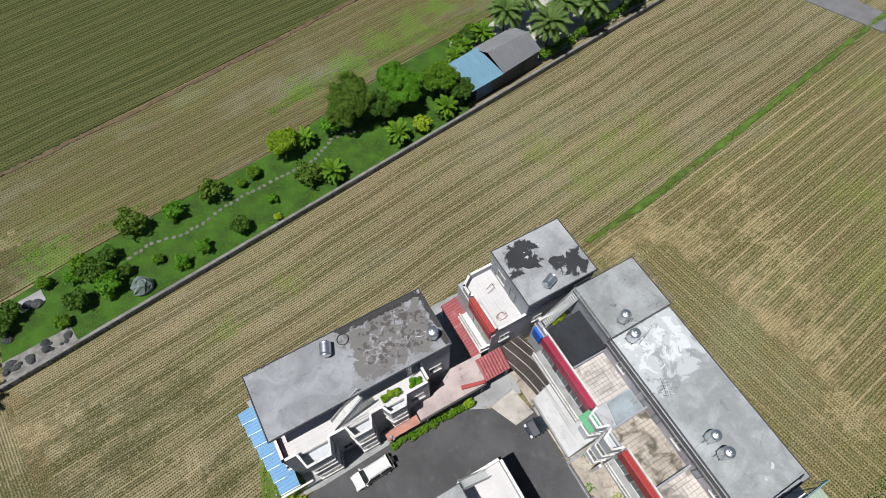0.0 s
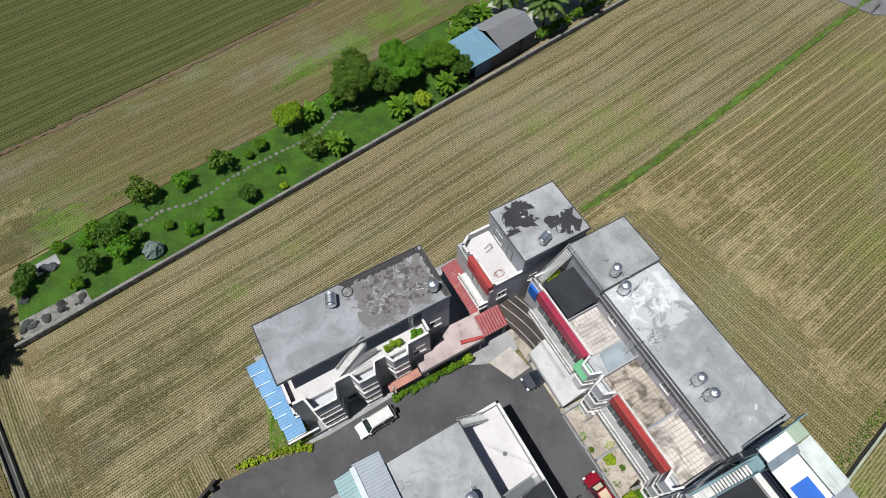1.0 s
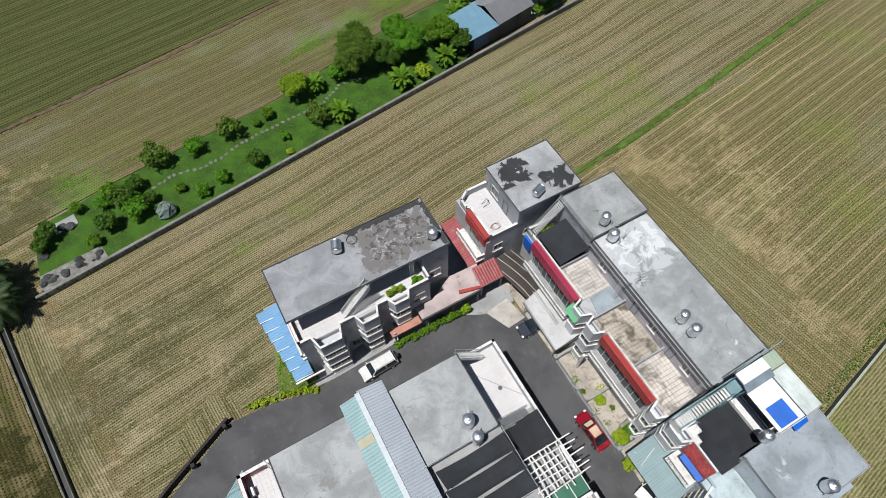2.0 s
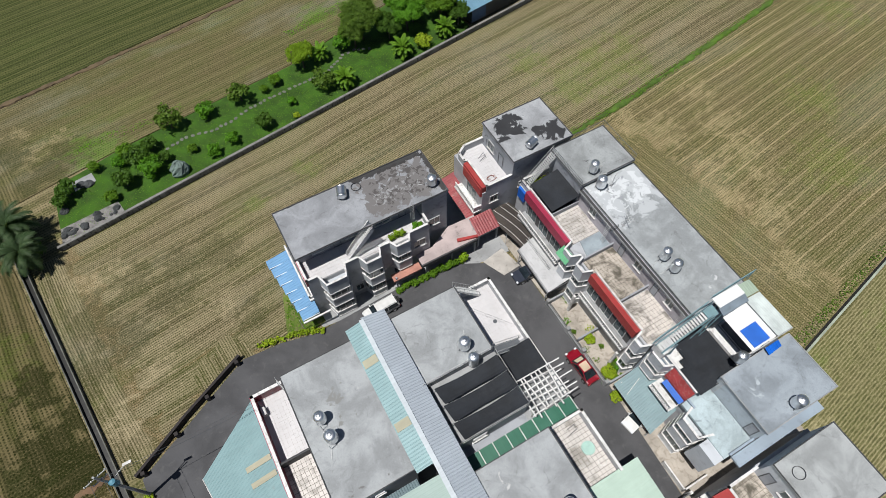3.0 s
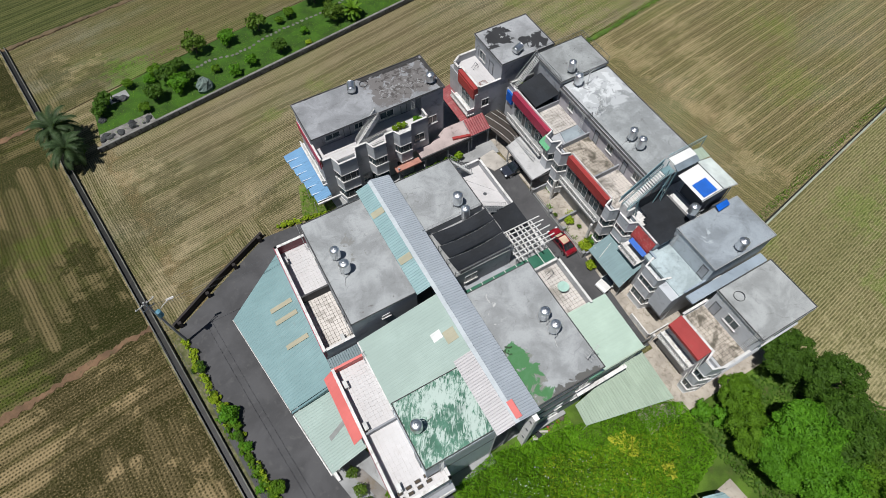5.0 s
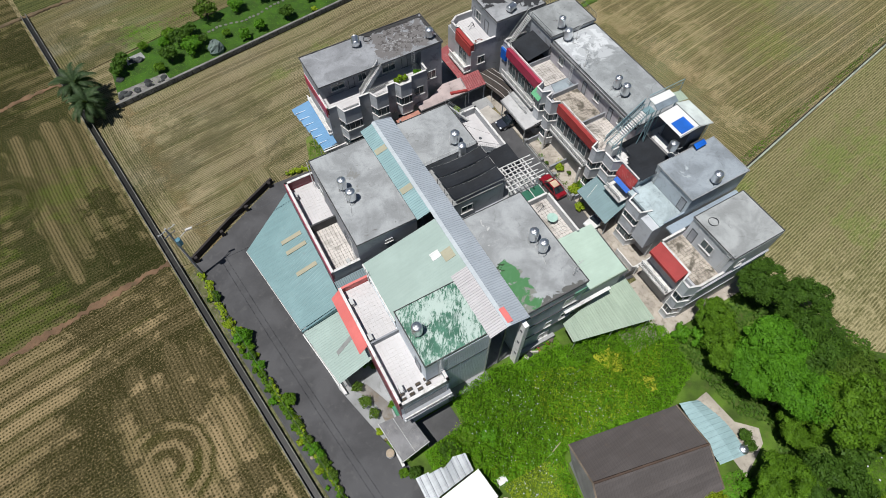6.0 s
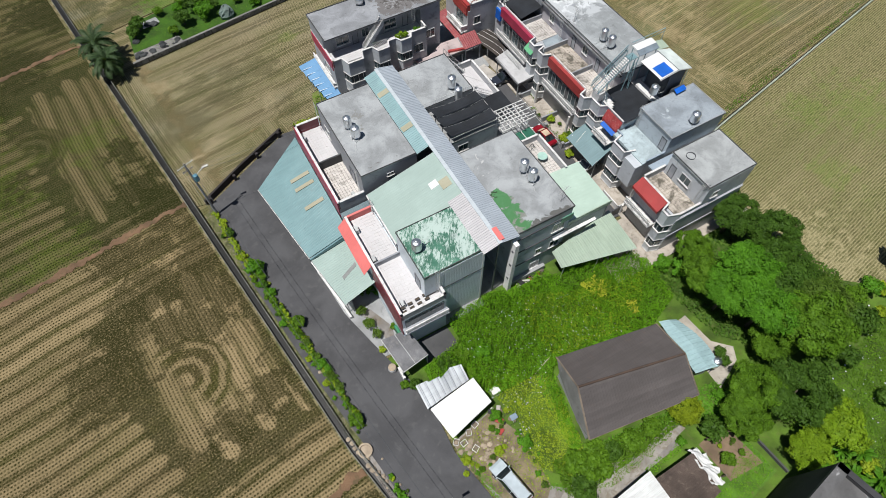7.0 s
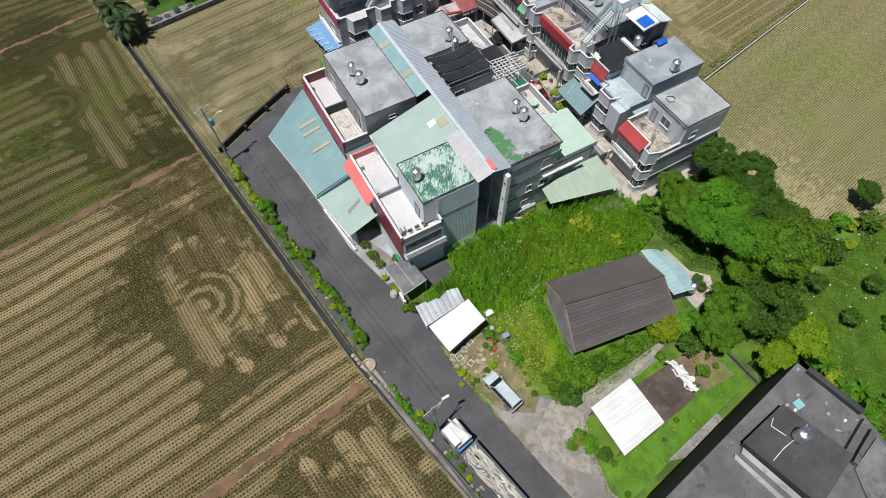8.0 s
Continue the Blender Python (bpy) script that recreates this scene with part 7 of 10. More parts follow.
part("ridge", Mb().cable([tuple(RW_.lerp(RE_, q / 6) + Vector((0, 0, 0.06 + 0.03 * (q % 2)))) for q in range(7)], 0.13, 6), plain("rusty_ridge", (0.085, 0.055, 0.04), 0.9, dirt=0.6), oc)
part("eave", Mb().cable([tuple(SW_), tuple(SE_)], 0.05), WOOD, oc)
an = thing("cottage_annex", 9.4, -41.6, 0, "pale teal metal roof annex beside the cottage", "shed")
ANNEX_M = metal_sheet_mat("pale_teal_annex", (0.32, 0.46, 0.47), 0.06, 0.5, axis=0)
for q in range(6):
    t0_, t1_ = q / 6, (q + 1) / 6
    (a0_, a1_), (b0_, b1_) = [((8.15 - 0.55 * t_, -38.0 - 6.7 * t_, 3.2), (10.5 + 0.9 * math.sin(math.pi * t_ * 0.85), -38.7 - 6.6 * t_, 2.5)) for t_ in (t0_, t1_)]
    m0_, m1_ = [tuple((x_ + y_) / 2 + (0.22 if c_ == 2 else 0) for c_, (x_, y_) in enumerate(zip(p_, q_))) for p_, q_ in ((a0_, a1_), (b0_, b1_))]
    part("roof_sheet", Mb().sheet(a0_, b0_, m1_, m0_, 0.55, 0.04), ANNEX_M, an)
    part("roof_sheet", Mb().sheet(m0_, m1_, b1_, a1_, 0.55, 0.04), ANNEX_M, an)
part("wall", Mb().prism([(7.9, -38.6), (10.8, -39.7), (10.1, -44.9), (7.8, -44.3)], 0, 2.3), CONC, an)
lay("annex_path", Mb().prism([(10.9, -38.6), (13.2, -38.4), (13.6, -42.4), (15.4, -44.2), (14.6, -45.6), (12.6, -46.4), (10.6, -47.2)], 0.0, 0.06), plain("pale_slab", (0.42, 0.38, 0.32), 0.9, vary=0.25, dirt=0.5), "pale concrete strip beside the annex", "pavement")

# white sheet roof and brown shed
w2 = thing("white_roof_shed", -5.9, -53, 0, "open shed with a white ribbed metal roof", "shed")
part("roof_sheet", Mb().sheet((-8.8, -50.5, 2.9), (-8.7, -56.1, 2.7), (-2.9, -55.5, 2.7), (-3.1, -50.0, 2.9), 0.55, 0.03), WHITE_SHEET, w2)
for x, y in ((-8.5, -50.8), (-8.4, -55.7), (-3.3, -55.2), (-3.4, -50.4)):
    part("post", Mb().box(x - 0.07, x + 0.07, y - 0.07, y + 0.07, 0, 2.7), WOOD, w2)
part("wall", Mb().box(-8.3, -3.5, -50.9, -50.7, 0, 2.4), W_DARK, w2)
bs = thing("brown_shed", -0.6, -53, 0, "low shed with a rusty brown roof and a torn white sheet", "shed")
part("roof_sheet", Mb().sheet((-2.9, -50.9, 2.5), (-2.9, -55.6, 2.3), (2.0, -55.0, 2.3), (2.0, -50.8, 2.5), 0.28, 0.015), plain("rusty_brown_roof", (0.085, 0.062, 0.05), 0.9, vary=0.4, scale=1.3, dirt=0.6, dirt_c=(0.2, 0.16, 0.12), bump=0.6, fine=9), bs)
part("wall", Mb().box(-2.6, 1.8, -55.0, -51.2, 0, 2.2), WOOD, bs)
sheet_of("bare_soil", [(4.2, -50.6), (8.0, -50.2), (8.9, -55.3), (4.6, -55.0)], 0.05, plain("bare_soil", (0.2, 0.14, 0.09), 0.95, vary=0.35, scale=1.5, dirt=0.6, dirt_c=(0.08, 0.12, 0.02), bump=0.7, fine=8), "bare brown soil patch beside the brown shed", "soil")
torn = Mb()
tr = random.Random(57)
lift = [[tr.uniform(-0.14, 0.14) for _ in range(13)] for _ in range(8)]


def torn_at(i, j):
    """Point of the crumpled sheet: i down its fall, j along the roof's edge."""
    x, y = 1.7 + 0.3 * i + 0.16 * math.sin(j * 1.1) + 0.1 * lift[i][j], -50.4 - 0.36 * j - 0.07 * i + 0.1 * math.sin(i * 2.0 + j)
    return (x, y, 2.52 - 0.13 * i + lift[i][j])


for i in range(6):
    for j in range(11 - (i == 5) * 3):
        if not (i > 3 and j < 2) and (i, j) not in ((5, 5), (0, 10), (4, 8)):
            torn.add([torn_at(i, j), torn_at(i + 1, j), torn_at(i + 1, j + 1), torn_at(i, j + 1)], [(0, 1, 2, 3)])
part("torn_sheet", torn, PLASTIC_WHITE, bs, "crumpled torn white plastic sheet")
part("post", Mb().box(4.0, 4.15, -54.3, -54.15, 0, 1.2), WOOD, bs)
lay("edging_wall", Mb().prism([(9.8, -52.9), (10.0, -52.85), (10.4, -57.2), (10.2, -57.25)], 0, 0.5), CURB, "low grey concrete garden wall", "wall")
lay("yard_slab", Mb().prism([(3.9, -57.5), (4.0, -58.3), (-2.4, -59.4), (-4.2, -58.7)], 0, 0.22), plain("stained_slab", (0.27, 0.25, 0.24), 0.9, vary=0.3, scale=1.5, dirt=0.8, dirt_c=(0.08, 0.1, 0.03), cover=0.46), "stained low concrete slab beside the lawn", "pavement")

# dark flat-roofed house in the south
J_ROOF = roof_mat("old_dark_screed", (0.128, 0.126, 0.126), [(-20, 12, -70, -55, 0.62, (0.07, 0.07, 0.07), 0.7), (-20, 12, -75, -55, 0.66, (0.42, 0.42, 0.42), 0.6)], blotch=0.45)
J_DARK = plain("blackened_concrete", (0.045, 0.045, 0.047), 0.9, vary=0.35, scale=1.0, dirt=0.3)
j = house("dark_roofed_house", 0, -66, "blackened concrete house with stepped flat roofs and parapets")
part("wall", Mb().prism([(-11.2, -60.9), (9.6, -57.6), (11.0, -64.0), (9.5, -78), (-12.5, -82)], 0, 9.0), J_DARK, j)
part("roof", Mb().prism([(-11.2, -60.9), (9.6, -57.6), (11.0, -64.0), (9.5, -78), (-12.5, -82)], 9.0, 9.1), J_ROOF, j)
parapet(j, [(9.6, -57.6), (-11.2, -60.9)], 9.0, 9.7, J_ROOF, J_ROOF, 0.9, 0.03)
parapet(j, [(11.0, -64.0), (9.6, -57.6)], 9.0, 9.7, J_DARK, J_DARK, 0.5, 0.03)
part("upper_storey", Mb().prism([(-1.2, -60.6), (4.3, -59.9), (6.3, -66.1), (0.6, -67.6)], 9.1, 10.1), J_DARK, j, "blackened stair head")
part("upper_roof", Mb().prism([(-1.3, -60.5), (4.4, -59.8), (6.4, -66.2), (0.6, -67.7)], 10.1, 10.25), plain("near_black_screed", (0.06, 0.06, 0.062), 0.85, vary=0.3, scale=1.2, dirt=0.35, dirt_c=(0.12, 0.12, 0.12)), j)
part("ledge", Mb().prism([(-1.8, -61.2), (-1.3, -60.9), (0.4, -68), (-0.2, -68)], 9.1, 9.6), CONC, j)
part("ledge", Mb().prism([(-2.6, -61.2), (-2.2, -61.0), (-0.6, -68.6), (-1.1, -68.6)], 9.1, 9.4), CONC, j)
part("beam", Mb().prism([(6.6, -66.0), (10.4, -64.9), (10.3, -64.5), (6.5, -65.6)], 9.1, 9.8), J_ROOF, j)
part("beam", Mb().prism([(6.4, -67.0), (10.2, -65.9), (10.1, -65.5), (6.3, -66.6)], 9.1, 9.8), J_ROOF, j)
part("lower_roof", Mb().prism([(6.2, -67.2), (10.2, -66.3), (9.6, -76), (3, -74)], 9.1, 9.35), plain("pale_old_screed", (0.17, 0.17, 0.168), 0.9, vary=0.4, dirt=0.7, dirt_c=(0.04, 0.04, 0.04)), j)
# northern garden shed
gsh = thing("garden_shed", 39, 52.5, 0, "dark shed with grey and blue metal roofs in the garden", "shed")
part("wall", Mb().prism([(33.6, 49.6), (45.4, 51.3), (44.6, 57.0), (32.6, 55.2)], 0, 2.7), plain("dark_shed_wall", (0.055, 0.065, 0.075), 0.6, dirt=0.2), gsh)
part("roof_sheet", Mb().sheet((32.4, 49.0, 2.9), (38.4, 49.9, 2.9), (37.2, 55.6, 3.9), (31.8, 55.0, 3.5), 0.35, 0.04), metal_sheet_mat("blue_sheet_roof", (0.14, 0.27, 0.36), 0.08, 0.5, axis=1), gsh)
part("roof_sheet", Mb().sheet((38.3, 49.8, 3.1), (45.8, 51.2, 3.1), (45.2, 54.2, 4.4), (37.6, 53.4, 4.4), 0.35, 0.05), metal_sheet_mat("dark_slate_sheet", (0.15, 0.155, 0.165), 0.05, 0.6, axis=1), gsh)
part("roof_sheet", Mb().sheet((36.6, 56.2, 3.3), (44.6, 57.4, 3.3), (45.2, 54.2, 4.4), (37.6, 53.4, 4.4), 0.35, 0.05), metal_sheet_mat("slate_sheet", (0.2, 0.205, 0.21), 0.05, 0.6, axis=1), gsh)
part("blue_panel", Mb().prism([(33.5, 49.5), (36.4, 49.9), (36.4, 49.8), (33.5, 49.4)], 0.4, 2.6), plain("blue_wall_panel", (0.04, 0.1, 0.22), 0.5), gsh)
# thin dark slab on the wall paints the shade of an open door gap
part("door_gap", Mb().prism([(42.4, 50.75), (43.1, 50.85), (43.1, 50.8), (42.4, 50.7)], 0.2, 2.6), CURB, gsh)

# ---- plants ----
def leaves_mesh(name, blobs, n, size, seed, flat=0.35, lumps=14, lump_r=0.42, shell=0.72):
    """Leaf blades over lumpy ellipsoids (x, y, z, rx, ry, rz): uneven outline, gaps, one quad a leaf."""
    rng = np.random.default_rng(seed)
    w = np.array([b[3] * b[4] + b[4] * b[5] + b[3] * b[5] for b in blobs], float)
    counts = np.maximum(1, (n * w / w.sum()).astype(int))
    C, N = [], []
    for b, k in zip(blobs, counts):
        c, r = np.array(b[:3], float), np.array(b[3:], float)
        d = rng.normal(size=(lumps, 3))
        d[:, 2] = np.abs(d[:, 2]) * 0.9 - 0.25
        d /= np.linalg.norm(d, axis=1, keepdims=True)
        lc = d * shell * rng.uniform(0.75, 1.1, (lumps, 1))
        lr = lump_r * rng.uniform(0.7, 1.35, lumps)
        i = rng.integers(0, lumps, k)
        e = rng.normal(size=(k, 3))
        e[:, 2] += 0.25
        e /= np.linalg.norm(e, axis=1, keepdims=True)
        p = lc[i] + e * lr[i, None] * rng.uniform(0.6, 1.08, (k, 1))
        C.append(c + p * r)
        N.append(e + d[i] * 0.5 + rng.normal(size=(k, 3)) * 0.55 + np.array([0, 0, flat]))
    C, N = np.concatenate(C), np.concatenate(N)
    return blades(name, C, N, size, rng)


def blades(name, C, N, size, rng, long=1.5):
    k = len(C)
    N = N / np.linalg.norm(N, axis=1, keepdims=True)
    t = np.cross(N, rng.normal(size=(k, 3)))
    t /= np.linalg.norm(t, axis=1, keepdims=True) + 1e-9
    s = np.cross(N, t)
    a = size * rng.uniform(0.6, 1.4, (k, 1))
    V = np.stack([C - t * a * long * 0.5, C + s * a * 0.5 - t * a * 0.1, C + t * a * long * 0.5, C - s * a * 0.5 - t * a * 0.1], 1).reshape(-1, 3)
    me = bpy.data.meshes.new(name)
    me.from_pydata(V.tolist(), [], np.arange(4 * k).reshape(-1, 4).tolist())
    me.update()
    return me


def trunk_mb(h, r, lean=0.1, limbs=4, seed=0, spread=1.0):
    rng = random.Random(seed)
    top = (lean * h * rng.uniform(-1, 1), lean * h * rng.uniform(-1, 1), h)
    mid = (top[0] * 0.4, top[1] * 0.5, h * 0.5)
    mb = Mb().tube((0, 0, 0), mid, r, 7, r * 0.8).tube(mid, top, r * 0.8, 7, r * 0.55)
    for i in range(limbs):
        a = 2 * math.pi * i / limbs + rng.uniform(-0.4, 0.4)
        b = spread * rng.uniform(0.7, 1.2)
        mb.tube(mid if i % 2 else top, (top[0] + b * math.cos(a), top[1] + b * math.sin(a), h + b * rng.uniform(0.3, 0.9)), r * 0.45, 5, r * 0.15)
    return mb


def tree_proto(kind, r, h, mat, n, size, seed, blobs=5, squash=0.75, multi=True, label="", category="tree"):
    """A tree built once at the origin of its own empty; copies take its meshes."""
    rng = random.Random(seed)
    t = thing(kind, 0, 0, -200, label, category)
    t.matrix_world = pose(0, 0, -200)
    ORIGIN[t.name] = (0, 0, 0)
    part("trunk", trunk_mb(max(0.3, h - r * squash * 0.6), max(0.05, r * 0.07), 0.08, 5, seed, r * 0.6), BARK, t)
    bl = [(0, 0, h, r * 0.72, r * 0.72, r * squash * 0.8)]
    for i in range(blobs):
        a = 2 * math.pi * i / blobs + rng.uniform(-0.3, 0.3)
        q = r * rng.uniform(0.45, 0.62)
        bl.append((q * math.cos(a), q * math.sin(a), h + rng.uniform(-0.25, 0.2) * r, r * rng.uniform(0.38, 0.55), r * rng.uniform(0.38, 0.55), r * squash * rng.uniform(0.4, 0.6)))
    fine = r > 2
    part("crown", leaves_mesh("crown", bl, n, size, seed, lumps=26 if fine else 12, lump_r=0.3 if fine else 0.42, shell=0.8 if fine else 0.72), mat, t)
    return t


PROTOS = {}


def plant(kind, u, v, z=0.0, scale=1.0, turn=None, zscale=None, label=""):
    """Sets a copy of a plant in the plan; the first one moves into place itself."""
    p, used = PROTOS[kind]
    m = GRID @ pose(u, v, z, 0, 0, (u * 53.7 + v * 29.3) % 360 if turn is None else turn) @ Matrix.Diagonal((scale, scale, zscale or scale, 1))
    if used:
        t = copy_thing(p, m @ Matrix.Diagonal((1 / p.scale.x, 1 / p.scale.y, 1 / p.scale.z, 1)))
    else:
        p.matrix_world = m
        t = p
        PROTOS[kind] = (p, True)
    if label:
        t["label"] = label
    return t


def proto(kind, ob):
    PROTOS[kind] = (ob, False)


proto("big", tree_proto("tree", 3.2, 4.4, LEAF_DARK, 30000, 0.125, 11, 7, 0.8, label="large dark green broadleaf tree with a dense lumpy crown"))
proto("big2", tree_proto("tree", 3.2, 4.2, LEAF, 30000, 0.125, 12, 6, 0.8, label="large mid-green broadleaf tree with a dense lumpy crown"))
proto("big3", tree_proto("tree", 3.0, 4.6, LEAF_BRIGHT, 30000, 0.125, 13, 6, 0.9, label="tall bright green garden tree with clumped leaves"))
proto("olive", tree_proto("tree", 3.0, 4.2, LEAF_OLIVE, 20000, 0.12, 14, 7, 0.8, label="olive green feathery tree with an open crown"))
proto("light", tree_proto("tree", 2.6, 3.2, LEAF_LIGHT, 18000, 0.125, 15, 6, 0.75, label="light yellow-green tree with a loose crown"))
proto("shrub", tree_proto("shrub", 1.0, 0.9, LEAF, 1500, 0.13, 21, 4, 0.85, label="small rounded green garden shrub", category="shrub"))
proto("shrub_b", tree_proto("shrub", 1.0, 0.9, LEAF_BRIGHT, 1500, 0.13, 22, 4, 0.85, label="bright green rounded garden shrub", category="shrub"))
proto("shrub_d", tree_proto("shrub", 1.0, 1.0, LEAF_DARK, 1500, 0.13, 23, 5, 0.8, label="dark green bushy shrub with dense leaves", category="shrub"))
proto("shrub_o", tree_proto("shrub", 1.0, 1.1, LEAF_OLIVE, 800, 0.15, 24, 5, 0.8, label="olive brown-green shrub with open twigs", category="shrub"))
proto("shrub_y", tree_proto("shrub", 1.0, 0.8, VINE_YELLOW, 800, 0.16, 25, 5, 0.7, label="yellow-green leafy shrub with soft tips", category="shrub"))


def palm_proto(kind, trunk_h, frond, count, mat, seed, droop=0.9, label=""):
    rng = random.Random(seed)
    t = thing(kind, 0, 0, -200, label, "palm")
    t.matrix_world = pose(0, 0, -200)
    ORIGIN[t.name] = (0, 0, 0)
    part("trunk", Mb().tube((0, 0, 0), (0.05, 0.03, trunk_h * 0.5), 0.17, 8, 0.15).tube((0.05, 0.03, trunk_h * 0.5), (0, 0, trunk_h), 0.15, 8, 0.2), BARK, t)
    V, F = [], []
    for i in range(count):
        a = i * 2.39996 + rng.uniform(-0.2, 0.2)
        lift = 1.25 - 1.5 * (i / count) + rng.uniform(-0.1, 0.1)
        L = frond * rng.uniform(0.8, 1.1)
        hd = Vector((math.cos(a), math.sin(a), 0))
        side = Vector((-hd.y, hd.x, 0))
        pts = []
        p, ang = Vector((0, 0, trunk_h)), lift
        k = 12
        for j in range(k + 1):
            pts.append((p.copy(), ang))
            p = p + (hd * math.cos(ang) + Vector((0, 0, math.sin(ang)))) * (L / k)
            ang -= droop * 1.7 / k * (0.4 + j / k * 1.2)
        for j in range(1, k):
            c, ang = pts[j]
            fw = (pts[j + 1][0] - c).normalized()
            up = side.cross(fw) * -1
            ln = L * 0.22 * math.sin(math.pi * (0.15 + 0.8 * j / k)) + 0.05
            for s in (-1, 1):
                for o in (0.0, 0.2, 0.4, 0.6, 0.8):
                    b = c + (pts[j + 1][0] - c) * o
                    tip = b + side * s * ln * 0.85 + fw * ln * 0.55 - Vector((0, 0, ln * 0.3))
                    w = fw * 0.045
                    n = len(V)
                    V.extend([b - w, b + w, tip])
                    F.append((n, n + 1, n + 2))
        n = len(V)
        for c, _ in pts:
            V.extend([c + side * 0.025, c - side * 0.025])
        F.extend((n + 2 * j, n + 2 * j + 1, n + 2 * j + 3, n + 2 * j + 2) for j in range(k))
    me = bpy.data.meshes.new("fronds")
    me.from_pydata([tuple(p) for p in V], [], F)
    me.update()
    part("fronds", me, mat, t)
    return t


proto("date", palm_proto("palm_tree", 4.6, 3.3, 42, PALM, 31, 0.85, "date palm with arching grey-green fronds"))
proto("date_dark", palm_proto("palm_tree", 3.4, 3.9, 38, PALM_DARK, 32, 1.1, "dark feathery date palm at the garden corner"))
proto("fanpalm", palm_proto("garden_palm", 1.5, 1.75, 30, FAN, 33, 0.75, "short garden palm with stiff radiating fronds"))

proto("banana", palm_proto("banana_plant", 1.6, 1.9, 15, LEAF_BRIGHT, 34, 0.9, "bright yellow-green banana plant with long arching leaves"))

# garden strip north of the field
lawn = [(-33.6, 38.6), (-10, 42.1), (10, 45.0), (32, 48.4), (33, 49.4), (32.2, 56.0), (37.0, 63.4), (24.4, 61.2), (11.8, 57.7), (3.8, 55.2), (-8.7, 53.6), (-23.7, 51.3), (-33.0, 48.9)]
sheet_of("garden_lawn", lawn, 0.06, LAWN_M, "lush green lawn of a narrow planted garden", "lawn")
sheet_of("garden_court", [(45.5, 51.5), (74, 55.4), (74, 66), (36.5, 62.8), (37, 58)], 0.05, plain("court_concrete", (0.45, 0.44, 0.4), 0.9, vary=0.2, dirt=0.4), "pale concrete court behind the palms", "pavement")
gw = thing("garden_wall", 19, 45.8, 0, "low rubble stone wall with a pale cement cap along the garden", "wall", kind="structure")
mb, cap = Mb(), Mb()
seg = [(-34.0 + i * 4.0, wall_line(-34.0 + i * 4.0)) for i in range(28)]
mb.wall(seg, 0, 0.72, 0.34)
part("wall_core", mb, plain("dark_mortar", (0.075, 0.075, 0.07), 0.95, dirt=0.3), gw)
part("cap", Mb().wall([(x, y - 0.05) for x, y in seg], 0.72, 0.8, 0.38), plain("cement_cap", (0.21, 0.205, 0.19), 0.9, vary=0.3, scale=3, dirt=0.6), gw, "pale cement wall cap")
rng = random.Random(5)
sm = [piece_mesh(f"wall_stone_{i}", lambda i=i: Mb().prism([(random.Random(i * 9 + k).uniform(0.8, 1.1) * 0.2 * math.cos(k * math.pi / 3), random.Random(i * 7 + k).uniform(0.8, 1.1) * 0.06 * math.sin(k * math.pi / 3)) for k in range(6)], 0, 0.3), STONE) for i in range(4)]
for i in range(300):
    u = -33.5 + (i // 2) * 0.42 + rng.uniform(-0.08, 0.08)
    piece("stone", sm[i % 4], gw, u, wall_line(u) - 0.03, 0.02 + (i % 2) * 0.34, 8.2 + rng.uniform(-6, 6))
rest = Mb()
for i in range(150):
    u = 29.8 + (i // 2) * 0.58
    y = wall_line(u) - 0.06
    rest.box(u - 0.24, u + 0.24, y, y + 0.12, 0.02 + (i % 2) * 0.34, 0.32 + (i % 2) * 0.34)
tagged(part("stones", rest, STONE, gw), kind="stuff")

# stepping stones
sp_ = thing("stepping_stones", 0, 50, 0.06, "winding path of flat grey stepping stones in the lawn", "path")
way = [(-17.5, 48.2), (-14.5, 48.9), (-11.1, 48.2), (-8.0, 48.6), (-4.6, 49.8), (-2.2, 50.1), (1.1, 50.4), (5.3, 50.8), (8.0, 51.0), (10.0, 52.0), (12.0, 53.4), (14.0, 53.5), (17.0, 52.4)]
pts = []
for p, q in zip(way, way[1:]):
    k = max(1, round(math.hypot(q[0] - p[0], q[1] - p[1]) / 0.85))
    pts += [(p[0] + (q[0] - p[0]) * i / k, p[1] + (q[1] - p[1]) * i / k) for i in range(k)]
pm = [piece_mesh(f"path_stone_{i}", lambda i=i: Mb().prism([(random.Random(i * 31 + k).uniform(0.75, 1.15) * 0.33 * math.cos(k * math.pi / 3.5), random.Random(i * 17 + k).uniform(0.75, 1.15) * 0.27 * math.sin(k * math.pi / 3.5)) for k in range(7)], 0, 0.05), plain("path_stone_face" + str(i), (0.17, 0.175, 0.15), 0.9, vary=0.25, rand=0.4)) for i in range(3)]
for i, (u, v) in enumerate(pts):
    piece("stepping_stone", pm[i % 3], sp_, u + rng.uniform(-0.1, 0.1), v + rng.uniform(-0.1, 0.1), 0.06, rng.uniform(0, 360))


